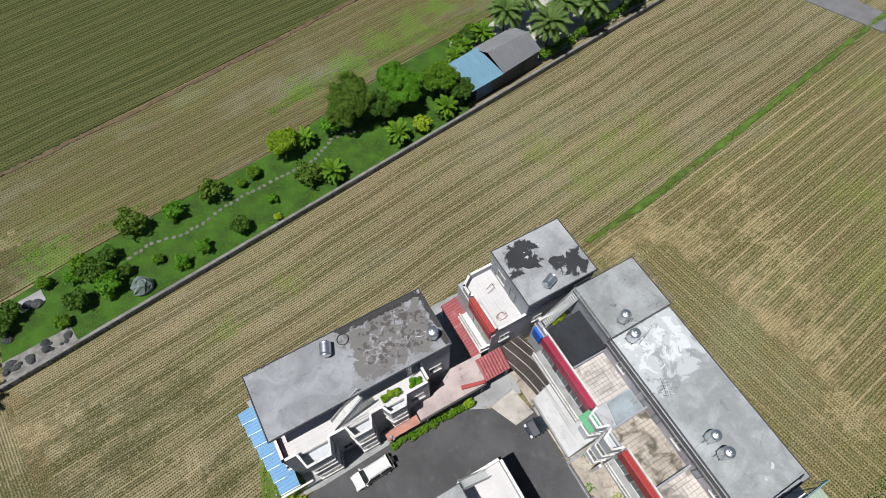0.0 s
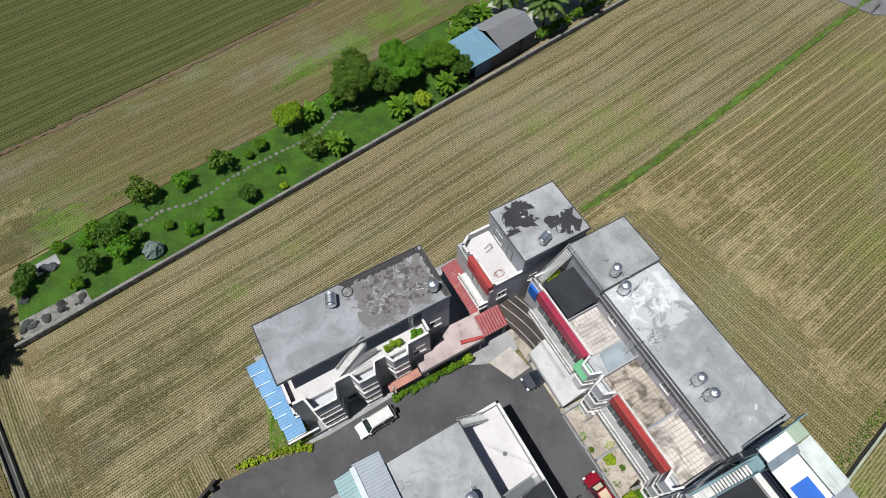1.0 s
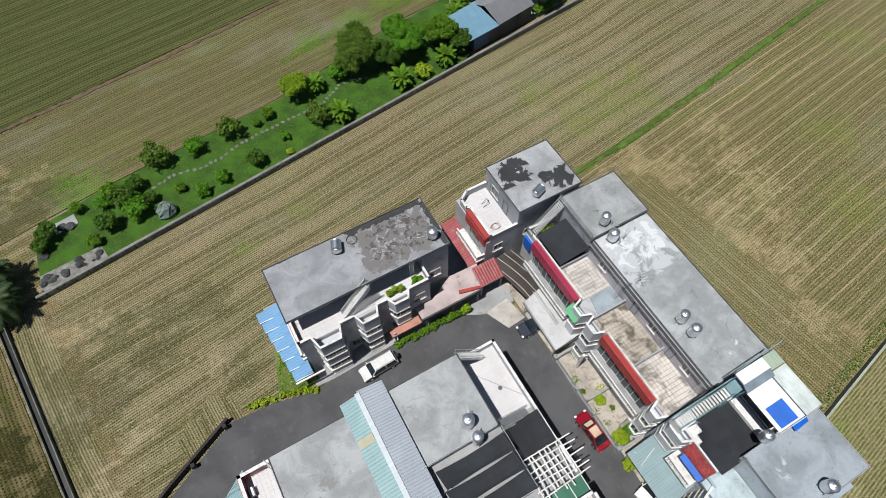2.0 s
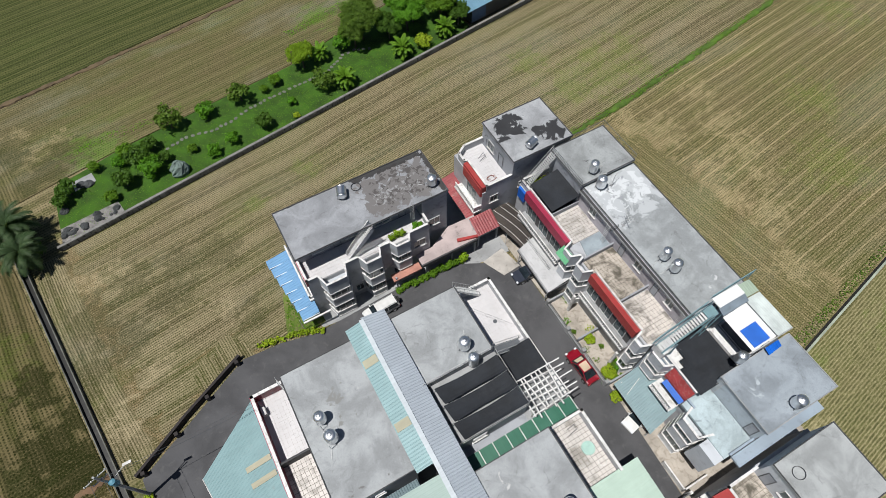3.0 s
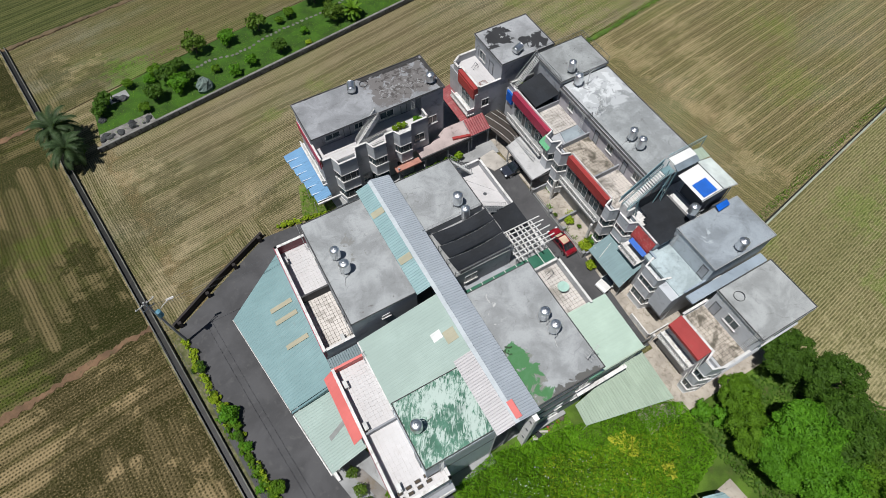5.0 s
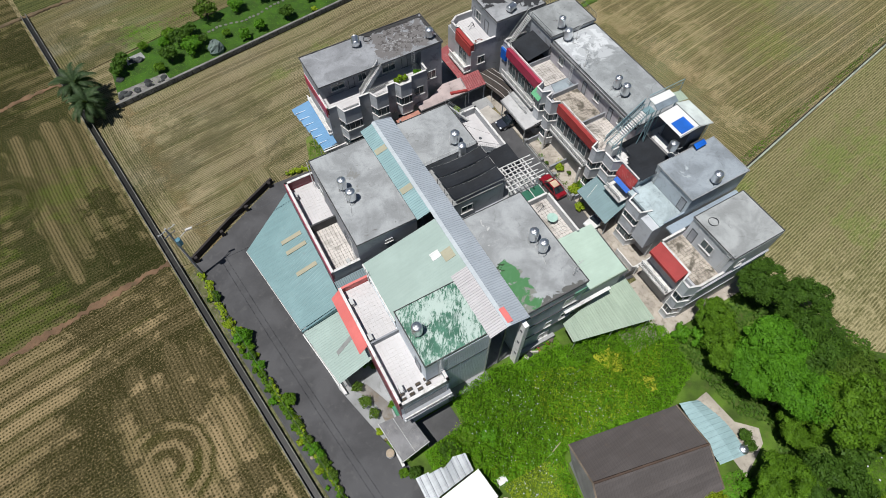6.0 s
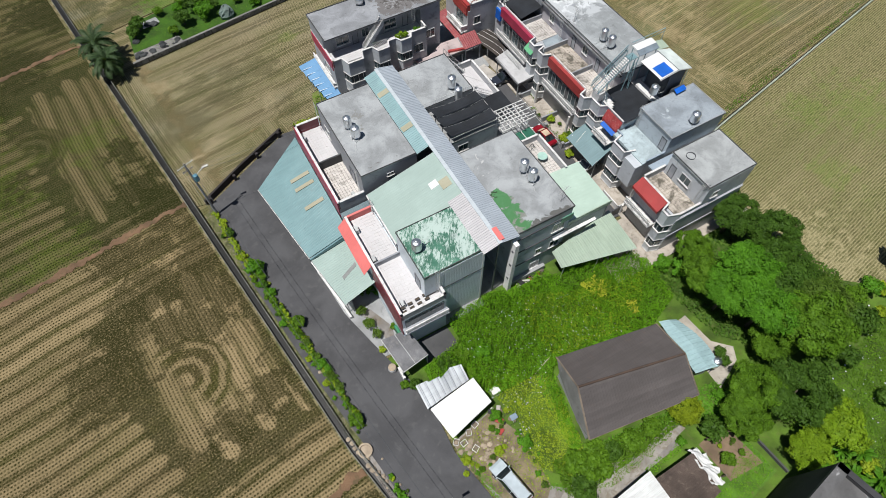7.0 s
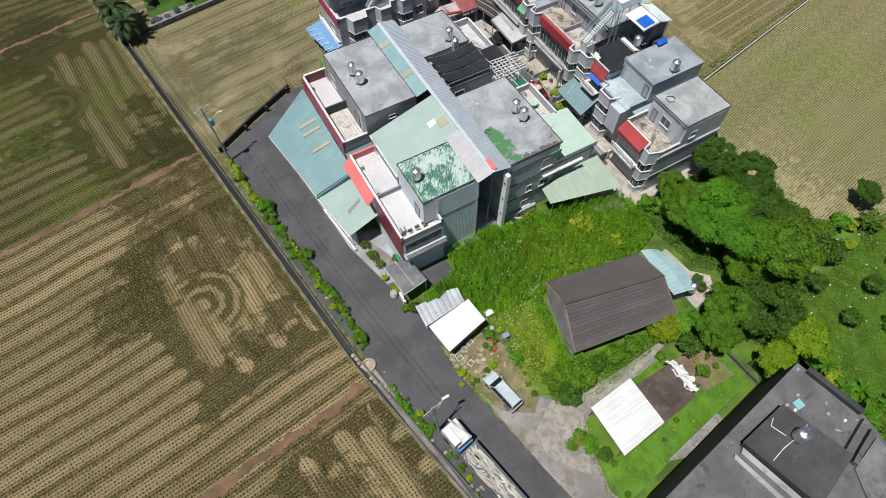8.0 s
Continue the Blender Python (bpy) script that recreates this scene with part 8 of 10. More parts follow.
def boulder(name, u, v, r, h, seed, m, label, group="", z=0.03):
    rg = random.Random(seed)
    t = thing(name, u, v, z, label, "rock", group)
    prof = []
    V, F, n = [], [], 13
    for k, (q, zz) in enumerate(((0.95, -0.05), (1.05, 0.25), (0.95, 0.5), (0.74, 0.75), (0.4, 0.93), (0.06, 1.0))):
        for i in range(n):
            a = 2 * math.pi * i / n + 0.3 * k
            w = q * r * rg.uniform(0.84, 1.14)
            V.append((w * math.cos(a), w * math.sin(a) * 0.85, zz * h * rg.uniform(0.92, 1.08)))
    F = [(k * n + i, k * n + (i + 1) % n, (k + 1) * n + (i + 1) % n, (k + 1) * n + i) for k in range(5) for i in range(n)]
    F.append(tuple(range(5 * n, 6 * n)))
    part("stone", Mb().add(V, F), m, t, local=True)
    return t


boulder("garden_boulder", -17.0, 43.0, 1.2, 2.2, 3, ROCK, "large pale blue-green garden boulder on the lawn")
SLATE = plain("dark_slate", (0.06, 0.065, 0.066), 0.85, vary=0.4, scale=2.5, bump=0.8, fine=7)
sr = random.Random(12)
for i in range(34):
    t_ = sr.random()
    if 0.42 < t_ < 0.52:
        continue
    u, v, r = -33.3 + 7.4 * t_, 39.5 + 1.1 * t_ + sr.uniform(0.2, 1.5), sr.uniform(0.2, 0.5)
    boulder("slate_rock", u, v, r, r * sr.uniform(0.7, 1.3), 40 + i, SLATE, "dark broken slate rock in a gravel bed", "slate rocks")
for i, (u, v, r) in enumerate(((-28.6, 47.2, 0.7), (-32.4, 44.2, 0.6), (-29.6, 47.6, 0.6))):
    boulder("slate_rock", u, v, r, r * 0.9, 90 + i, SLATE, "dark weathered slate rock on the lawn", "slate rocks")
sheet_of("rubble_bed", [(-33.6, 38.9), (-25.4, 40.3), (-25.8, 42.4), (-33.4, 41.6)], 0.09, plain("rubble_gravel", (0.22, 0.21, 0.2), 0.95, vary=0.4, scale=4, bump=0.9, fine=10), "grey gravel bed with slate rocks at the garden end", "gravel")
lay("garden_slab", Mb().prism([(-30.5, 46.9), (-27.6, 47.3), (-27.9, 49.0), (-30.6, 48.6)], 0.06, 0.14), CONC, "small grey concrete slab in the lawn", "pavement")

for kind, u, v, s in (("shrub_d", -21.2, 47.0, 1.9), ("shrub_b", -20.2, 44.6, 1.75), ("shrub_d", -24.0, 44.4, 1.6), ("shrub_b", -10.6, 51.3, 1.5), ("shrub_o", -5.2, 51.8, 1.8), ("shrub_o", -15.8, 51.6, 2.0), ("shrub_d", -3.9, 45.0, 1.4),
                      ("shrub_b", -11.8, 43.7, 1.1), ("shrub_b", -8.9, 44.6, 1.15), ("light", 5.6, 53.8, 0.85), ("shrub_o", 6.7, 47.8, 1.9), ("shrub", 0.5, 52.4, 1.1), ("shrub_b", 1.2, 47.4, 0.8), ("shrub", -14.3, 45.8, 0.8),
                      ("shrub", -26.1, 42.9, 1.0), ("shrub_b", -24.0, 48.2, 1.1), ("shrub", -27.2, 49.2, 1.0), ("shrub_d", -31.0, 46.6, 1.5), ("shrub_d", -32.2, 45.2, 1.2), ("shrub_y", 24.1, 48.9, 1.5), ("shrub_y", 0.7, 44.6, 0.6), ("shrub", -22.6, 49.6, 1.3),
                      ("shrub_d", -19.4, 49.0, 1.3), ("shrub_d", -18.2, 46.0, 1.0), ("shrub", -1.6, 51.8, 0.8), ("shrub_b", 12.6, 54.6, 1.6), ("shrub", 36.8, 60.6, 1.5), ("shrub_d", 38.7, 60.9, 1.6), ("shrub", 40.2, 62.0, 1.4), ("shrub", 27.0, 57.2, 1.3), ("shrub_d", 20.5, 56.0, 1.4),
                      ("olive", 16.4, 55.2, 1.15), ("olive", 14.6, 54.0, 0.8), ("big3", 23.6, 53.2, 0.85), ("big3", 23.6, 56.8, 0.8), ("big3", 25.4, 54.8, 0.7), ("big2", 29.6, 53.2, 0.85), ("light", 30.8, 54.6, 0.8), ("big", 31.6, 50.6, 0.6), ("big", 20.2, 53.0, 0.7)):
    plant(kind, u, v, 0.05, s)
for u, v, s in ((8.6, 54.1, 1.0), (9.8, 46.9, 1.1), (20.3, 48.5, 1.15), (28.4, 49.4, 1.1), (34.8, 57.8, 1.0), (41.1, 60.0, 1.2), (37.4, 59.2, 0.9)):
    plant("fanpalm", u, v, 0.05, s)
for u, v, s in ((44.6, 59.6, 1.0), (48.7, 53.6, 1.1), (57.0, 54.4, 1.05), (53.5, 56.6, 1.0), (61.5, 57.0, 1.1), (65.5, 55.6, 1.0), (70.0, 57.4, 1.0), (49.0, 61.4, 1.0)):
    plant("date", u, v, 0.05, s)
for u, v, s in ((-37.9, 42.3, 0.95), (-37.2, 38.0, 0.86)):
    plant("date_dark", u, v, 0.0, s)
plant("shrub_d", -36.4, 39.0, 0, 1.4)


def hedge(name, line, width, height, n, size, mat, seed, label, category="hedge", kind=""):
    """Leafy strip along a line."""
    rg = np.random.default_rng(seed)
    cum = [0.0]
    for p, q in zip(line, line[1:]):
        cum.append(cum[-1] + math.hypot(q[0] - p[0], q[1] - p[1]))
    blobs = []
    k = max(2, int(cum[-1] / (width * 0.55)))
    for i in range(k):
        d = cum[-1] * (i + 0.5) / k
        j = max(x for x in range(len(cum) - 1) if cum[x] <= d)
        t = (d - cum[j]) / (cum[j + 1] - cum[j])
        p, q = line[j], line[j + 1]
        r = width * 0.55 * rg.uniform(0.7, 1.25)
        hh_ = height * rg.uniform(0.6, 1.2)
        blobs.append((p[0] + (q[0] - p[0]) * t - line[0][0] + rg.uniform(-0.15, 0.15), p[1] + (q[1] - p[1]) * t - line[0][1] + rg.uniform(-0.15, 0.15), hh_ * 0.5, r, r, hh_ * 0.6))
    t = thing(name, line[0][0], line[0][1], 0.03, label, category, kind=kind)
    part("foliage", leaves_mesh("foliage", blobs, n, size, seed, lumps=8, lump_r=0.5), mat, t, local=True)
    part("stem", Mb().cable([(b_[0], b_[1], 0.05) for b_ in blobs], 0.04, 4), BARK, t, local=True)
    return t


hedge("hedge", [(0.8, 12.0), (5.4, 12.05), (9.6, 11.9)], 0.75, 0.9, 2600, 0.15, LEAF, 51, "long bright green hedge beside the lane")
hedge("hedge", [(9.4, 12.0), (10.4, 12.0)], 0.9, 1.1, 500, 0.16, LEAF_LIGHT, 52, "light green end of the hedge")
hedge("hedge", [(46.0, 51.9), (60, 54.0), (73, 55.9)], 1.3, 1.5, 5000, 0.22, LEAF, 53, "clipped green hedge behind the garden wall")
hedge("border_plants", [(-16.4, 13.6), (-12.4, 13.0), (-9.2, 11.9)], 0.6, 0.6, 1200, 0.17, VINE_YELLOW, 54, "row of yellow-green border plants beside the lane", "plants")
hedge("border_plants", [(-31.6, 4.2), (-31.0, -1.0), (-30.2, -8.0)], 0.7, 0.6, 1500, 0.17, VINE_YELLOW, 55, "yellow-green plants on the verge beside the ditch", "plants")
hedge("border_plants", [(-29.9, -10.0), (-28.4, -18.0), (-27.0, -25.0), (-26.6, -31.0)], 0.85, 0.7, 3200, 0.18, LEAF, 56, "mixed green plants on the verge beside the ditch", "plants")
hedge("border_plants", [(-29.0, -13.0), (-27.6, -21.5), (-26.7, -27.6)], 0.6, 0.6, 1200, 0.16, VINE_YELLOW, 57, "yellow-green plants between the verge shrubs", "plants")
hedge("border_plants", [(-26.0, -38.3), (-25.2, -42.4), (-24.9, -44.4)], 0.7, 0.6, 1100, 0.17, LEAF_BRIGHT, 58, "bright green plants on the dusty verge", "plants")
plant("shrub_b", -29.7, -7.0, 0.03, 1.25)
plant("shrub", -27.7, -16.4, 0.03, 0.9)
plant("shrub", -26.6, -30.3, 0.03, 0.9)
plant("shrub_b", -27.4, -22.6, 0.03, 0.8)
vr = random.Random(77)
for i in range(64):
    v_ = 3.0 - 35.0 * vr.random()
    u_ = -32.0 + (3.0 - v_) * 0.152 + vr.uniform(-0.35, 0.95)
    plant(vr.choice(("shrub_y", "shrub_y", "shrub", "shrub_b", "shrub_o", "shrub_d")), u_, v_, 0.03, vr.uniform(0.22, 0.6))
for i in range(20):
    v_ = -37.0 - 22.0 * vr.random()
    plant(vr.choice(("shrub_y", "shrub", "shrub_b", "shrub_o")), -26.4 + (-37.0 - v_) * 0.2 + vr.uniform(-0.2, 0.9), v_, 0.03, vr.uniform(0.2, 0.5))
for i in range(40):
    u_, v_ = vr.choice(((-12.8, -38.0), (-16.8, -40.0), (-11.4, -45.0), (7.0, -52.5), (-1.0, -56.8), (-9.6, -57.5)))
    plant(vr.choice(("shrub_y", "shrub", "shrub_b", "shrub_o")), u_ + vr.gauss(0, 1.1), v_ + vr.gauss(0, 1.2), 0.03, vr.uniform(0.18, 0.45))
# plants on terraces and in forecourts
hedge("terrace_plants", [(1.7, 14.7), (3.6, 14.8)], 0.7, 0.8, 900, 0.14, LEAF_LIGHT, 61, "potted green plants on the terrace", "plants")
hedge("terrace_plants", [(4.6, 14.8), (6.0, 14.9)], 0.6, 0.7, 600, 0.14, LEAF_BRIGHT, 62, "potted green plants by the parapet", "plants")
for o in [x for x in scene.objects if x.name.startswith("terrace_plants")]:
    o.location.z = 7.43
hedge("terrace_plants", [(20.4, 13.3), (22.0, 13.4)], 0.5, 0.6, 350, 0.14, VINE_YELLOW, 63, "yellow-green plants beside the roof stair", "plants").location.z = 7.35
for u, v, s, k in ((16.2, -2.8, 0.35, "shrub_o"), (17.9, -5.8, 0.35, "shrub_o"), (16.9, -9.2, 0.6, "shrub"), (16.5, -8.6, 0.95, "shrub_y"), (15.7, -11.2, 0.75, "shrub_y"), (17.2, -4.6, 0.7, "shrub_y"), (17.6, -8.2, 0.6, "shrub_o"), (18.2, -8.6, 0.8, "shrub_b"), (19.0, -9.0, 0.6, "shrub")):
    plant(k, u, v, 0.05, s)
for u, v, s, k in ((-19.6, -16.2, 0.9, "shrub"), (-17.4, -17.6, 0.95, "shrub_b"), (-18.6, -16.4, 0.9, "shrub_b"), (-20.6, -18.8, 0.7, "shrub_o"), (-20.5, -20.8, 0.8, "shrub_o"), (-20.2, -22.4, 0.7, "shrub_o"), (-18.0, -22.6, 0.6, "shrub"), (-20.6, -24.4, 0.5, "shrub_y"), (-19.2, -30.0, 0.8, "shrub_d"), (-20.2, -29.4, 0.6, "shrub")):
    plant(k, u, v, 0.05, s)

# overgrowth south of the houses
FRINGE_LINES = ((-18.4, -38.2, -17.0, -44.6), (-12.2, -41.0, -12.2, -46.0), (-12.2, -46.2, -8.2, -48.9), (-8.0, -49.0, 2.5, -48.2), (-9.2, -50.8, -10.2, -53.4), (-10.6, -54.0, -12.2, -66.0), (-2.8, -50.2, 2.6, -49.8))
FLOWER = leaf_mat("pale_petal", (0.6, 0.62, 0.75), (0.75, 0.75, 0.8), (0.5, 0.5, 0.7))


def carpet(name, poly, per_m2, size, mat, seed, height, label, base=0.0, z0=0.0, lumps=0.35, mounds=0.0, hills=()):
    """Low leafy growth over an area of the plan: a rolling surface of leaves, with clumps, mounds and set hills (u, v, radius, height)."""
    rg = np.random.default_rng(seed)
    xs, ys = [p[0] for p in poly], [p[1] for p in poly]
    area = (max(xs) - min(xs)) * (max(ys) - min(ys))
    k = int(area * per_m2)
    P = np.stack([rg.uniform(min(xs), max(xs), k), rg.uniform(min(ys), max(ys), k)], 1)
    inside = np.zeros(k, bool)
    for i in range(len(poly)):
        (x1, y1), (x2, y2) = poly[i - 1], poly[i]
        c = ((y1 > P[:, 1]) != (y2 > P[:, 1])) & (P[:, 0] < (x2 - x1) * (P[:, 1] - y1) / (y2 - y1 + 1e-12) + x1)
        inside ^= c
    P = P[inside]
    ph = rg.uniform(0, 6.28, 8)
    f = [(0.9, 0.35), (-0.5, 1.1), (1.7, -0.8), (0.4, 2.1), (2.6, 1.3), (-2.2, 2.0), (3.6, -0.4), (0.7, -3.9)]
    bumps = list(hills)
    for i in range(int(area * mounds)):
        bumps.append((rg.uniform(min(xs), max(xs)), rg.uniform(min(ys), max(ys)), rg.uniform(0.6, 1.7), height * 1.8 * rg.uniform(0.3, 1.0)))

    def top(Q):
        x, y = Q[:, 0], Q[:, 1]
        h = sum(np.sin(x * a + y * b + c) / (1 + i * 0.5) for i, ((a, b), c) in enumerate(zip(f, ph)))
        h = base + height * (0.5 + lumps * h / 1.6).clip(0.05, 1.5)
        for u, v, r, q in bumps:
            d = ((x - u) ** 2 + (y - v) ** 2) / r ** 2
            h = np.maximum(h, q * np.sqrt(np.clip(1 - d, 0, 1)))
        clump = np.abs(np.sin(2.7 * x + 1.3 * np.sin(1.7 * y + ph[0])) * np.sin(2.5 * y + 1.2 * np.sin(2.1 * x + ph[1])))
        small = np.abs(np.sin(6.1 * x + 1.5 * np.sin(3.7 * y + ph[2])) * np.sin(5.7 * y + 1.4 * np.sin(4.3 * x + ph[3])))
        return h * (0.6 + 0.36 * clump + 0.16 * small)

    h, e = top(P), 0.12
    gx = (top(P + np.array([e, 0])) - h) / e
    gy = (top(P + np.array([0, e])) - h) / e
    z = h * rg.uniform(0.8, 1.03, len(P)) + 0.03
    C = np.concatenate([P - np.array([[xs[0], ys[0]]]), z[:, None]], 1)
    N = np.stack([-gx, -gy, np.ones(len(P))], 1).clip(-2.0, 2.0) + rg.normal(size=C.shape) * 0.45
    me = blades(name, C, N, size, rg, 1.3)
    me.materials.append(mat)
    ob = new(name, me)
    ob.matrix_world = GRID @ pose(xs[0], ys[0], z0)
    return tagged(ob, label, "undergrowth", kind="stuff")


THICKET = [(-10, -29, 3.4, 2.7), (-6, -30, 3.8, 2.9), (-11.5, -32.5, 2.8, 2.4), (-1.5, -28.6, 3.0, 2.2), (-2.0, -32.5, 2.8, 2.0), (3.5, -32, 2.6, 1.9), (8, -33.4, 3.0, 2.1), (-14.6, -30.0, 2.4, 2.3), (11.6, -32.4, 2.2, 2.2), (-7.5, -34.0, 2.4, 1.9), (12.0, -35.2, 2.0, 2.2),
           (-10.6, -26.0, 2.6, 2.6), (-6.2, -26.4, 2.4, 2.8), (-3.0, -26.2, 1.5, 1.7), (1.0, -30.4, 2.0, 2.3), (6.2, -30.6, 2.0, 2.4), (10.0, -30.4, 1.7, 2.4), (5.6, -35.0, 1.9, 1.8), (1.6, -34.6, 1.8, 1.6), (-4.4, -33.0, 1.8, 2.4), (-12.6, -28.6, 1.6, 2.6), (-8.2, -31.6, 1.6, 3.0), (-13.0, -34.0, 1.6, 1.9), (3.6, -27.6, 1.7, 3.3), (6.2, -28.2, 1.7, 3.3), (8.8, -28.9, 1.7, 3.2), (11.4, -29.5, 1.6, 3.1)]
VINE_GOLD = leaf_mat("yellowed_leaf", (0.5, 0.52, 0.04), (0.6, 0.58, 0.07), (0.36, 0.42, 0.03))
carpet("vines", [(-17.5, -28.6), (-12.4, -28.3), (-12.3, -25.4), (-7.2, -24.3), (-3.9, -25.3), (1.6, -25.9), (2.4, -26.3), (11.4, -28.2), (14.0, -30.0), (13, -36), (8.0, -37.8), (-4.8, -35.8), (-12.5, -35.5), (-14.0, -31.2), (-17.5, -30.6)], 260, 0.115, VINE, 71, 1.3, "dense bright green vine thicket behind the houses", mounds=0.2, hills=THICKET)
carpet("vines", [(-3.0, -27.4), (3.0, -29.2), (12.0, -31.6), (7.0, -36.6), (-3.8, -35.0), (-5.0, -31.0)], 60, 0.12, VINE_YELLOW, 85, 1.6, "yellow-green shoots over the vine thicket", mounds=0.1, hills=[(u, v, r, q * 1.1) for u, v, r, q in THICKET])
carpet("vines", [(-9, -26), (-2, -26.4), (1.5, -30), (-2, -34), (-7, -34.4), (-3.6, -30)], 60, 0.12, LEAF_DARK, 92, 1.25, "dark leafy patches in the thicket", mounds=0.3, hills=[(u, v, r * 0.8, q * 1.02) for u, v, r, q in THICKET[::3]])
carpet("vines", [(-16.5, -29), (-7.2, -25.4), (3.0, -29.2), (12.0, -31.6), (7.0, -36.8), (-4.8, -35.0), (-12.5, -34.5)], 50, 0.1, LEAF_LIGHT, 93, 1.25, "pale young shoots over the vine thicket", mounds=0.1, hills=[(u, v, r * 0.9, q * 1.05) for u, v, r, q in THICKET[1::2]])
carpet("flowers", [(-12.4, -29), (-4, -27), (3.0, -30), (6.0, -36.8), (-4.8, -35.0), (-12.0, -44)], 3.0, 0.12, FLOWER, 86, 1.75, "scattered pale blue-white flowers in the vines", hills=[(u, v, r, q * 1.2) for u, v, r, q in THICKET])
carpet("vines", [(4.3, -28.9), (5.9, -29.2), (6.6, -31), (5.9, -32.3), (4.7, -31.2)], 130, 0.15, VINE_GOLD, 90, 1.7, "patch of yellowed leaves in the thicket", mounds=0.2, hills=[(u, v, r, q * 1.15) for u, v, r, q in THICKET])
carpet("vines", [(7.2, -33.7), (8.3, -34.2), (8.0, -35.6), (6.8, -35.4)], 120, 0.15, VINE_GOLD, 91, 1.7, "patch of yellowed leaves in the thicket", mounds=0.2, hills=[(u, v, r, q * 1.15) for u, v, r, q in THICKET])
carpet("vines", [(-12.6, -33), (-5, -35.6), (-6.6, -44.6), (-9.5, -46.5), (-12.2, -44), (-11.2, -39)], 130, 0.1, VINE_YELLOW, 72, 0.5, "low yellow-green flowering weeds", mounds=0.12)
carpet("vines", [(-4.7, -35.6), (-5.6, -39.5), (-6.9, -44.6), (-8.2, -44.6), (-7.2, -40), (-6.0, -35.8)], 150, 0.11, VINE, 94, 0.9, "rank vines against the cottage gable", mounds=0.3)
carpet("vines", [(-10.6, -44.2), (-6.2, -45.2), (6.0, -47.0), (4.0, -48.0), (-1.5, -48.3), (-8.6, -48.6), (-11.2, -48)], 170, 0.12, LEAF, 73, 1.2, "dark green undergrowth along the cottage", mounds=0.15, hills=[(-8.6, -46.6, 2.4, 2.3), (-6.0, -46.6, 1.8, 1.9), (-3.0, -47.0, 1.5, 1.7), (0.4, -47.4, 1.4, 1.6), (3.0, -47.4, 1.2, 1.4)])
carpet("weeds", [(14, -54), (45, -48), (60, -75), (12, -75), (11, -60)], 70, 0.13, LEAF, 75, 0.4, "rough bright green weeds beyond the trees", mounds=0.03)
carpet("flowers", [(22, -49), (40, -48), (44, -60), (20, -60)], 0.5, 0.18, FLOWER, 87, 0.6, "scattered pale dry specks in the meadow weeds")
carpet("weeds", [(-9.6, -52), (-8.6, -56.3), (-2.8, -55.9), (4.4, -55), (9.0, -52.5), (9.4, -56.4), (-10.6, -60)], 90, 0.085, VINE, 76, 0.16, "short tufty grass on the small lawn")
carpet("weeds", [(13, -32), (30, -31), (34, -44), (14.4, -50), (16.6, -44.6), (14.6, -42.2), (13.9, -37.8)], 25, 0.22, LEAF_DARK, 77, 0.6, "dark undergrowth beneath the trees")
carpet("weeds", [(-33.2, 39.2), (30, 48.4), (32, 55.5), (4, 54.8), (-32.5, 48.5)], 16, 0.08, LEAF, 78, 0.1, "tufts of grass in the garden lawn", z0=0.05)
for i, (u0, v0, r0) in enumerate(((16.3, -8.9, 0.8), (17.6, -9.1, 0.7), (16.2, -5.2, 0.45), (18.2, -3.4, 0.6), (16.3, -1.2, 0.5), (17.9, 1.1, 0.5), (16.5, -6.8, 0.4))):
    ring_ = [(u0 + r0 * (1 + 0.35 * math.sin(a * 2.7 + i)) * math.cos(a * 0.7), v0 + r0 * (1 + 0.35 * math.sin(a * 2.7 + i)) * math.sin(a * 0.7)) for a in range(9)]
    carpet("weeds", ring_, 60, 0.13, (VINE, LEAF, LEAF_OLIVE, VINE_YELLOW)[i % 4], 640 + i, 0.45, "weeds growing in the stained forecourt", z0=0.05, mounds=0.15)
carpet("weeds", [(-11.6, 17.6), (-10.2, 17.6), (-9.2, 12.9), (-10.4, 12.5), (-12.8, 13.6)], 40, 0.13, LEAF, 79, 0.3, "tall grass beside the blue awning")
for i, q in enumerate(([(-7.4, -44.8), (6.6, -46.7), (7.0, -48.0), (-8.2, -46.6)], [(-8.2, -45.0), (-6.9, -44.4), (-5.0, -37.0), (-4.6, -35.9), (-6.8, -35.4)], [(-5.2, -36.0), (-4.0, -36.1), (8.0, -38.0), (8.8, -36.8), (-5.0, -34.8)], [(8.2, -45.8), (10.4, -46.2), (13.0, -50.0), (8.6, -51.0), (6.4, -49.0), (6.8, -46.8)], [(-6.8, -24.4), (2.2, -24.6), (2.4, -28.0), (11.8, -30.0), (12.4, -31.2), (1.0, -30.0), (-6.8, -26.4)])):
    carpet("weeds", q, 60, 0.15, (LEAF_BRIGHT, VINE, LEAF, LEAF_BRIGHT, VINE)[i], 120 + i, 0.5, "rank green weeds close round the old walls", mounds=0.1)
def ragged_strip(line, width, seed):
    """Outline of a strip along a line whose edges wander."""
    fr = random.Random(seed)
    left, right = [], []
    for p, q in zip(line, line[1:]):
        d = Vector((q[0] - p[0], q[1] - p[1]))
        n = Vector((-d.y, d.x)).normalized()
        m = max(2, int(d.length / 1.2))
        for t in range(m):
            x, y = p[0] + d.x * t / m, p[1] + d.y * t / m
            a, b = width * fr.uniform(0.25, 0.6), width * fr.uniform(0.25, 0.6)
            left.append((x + n.x * a, y + n.y * a)), right.append((x - n.x * b, y - n.y * b))
    return left + right[::-1]


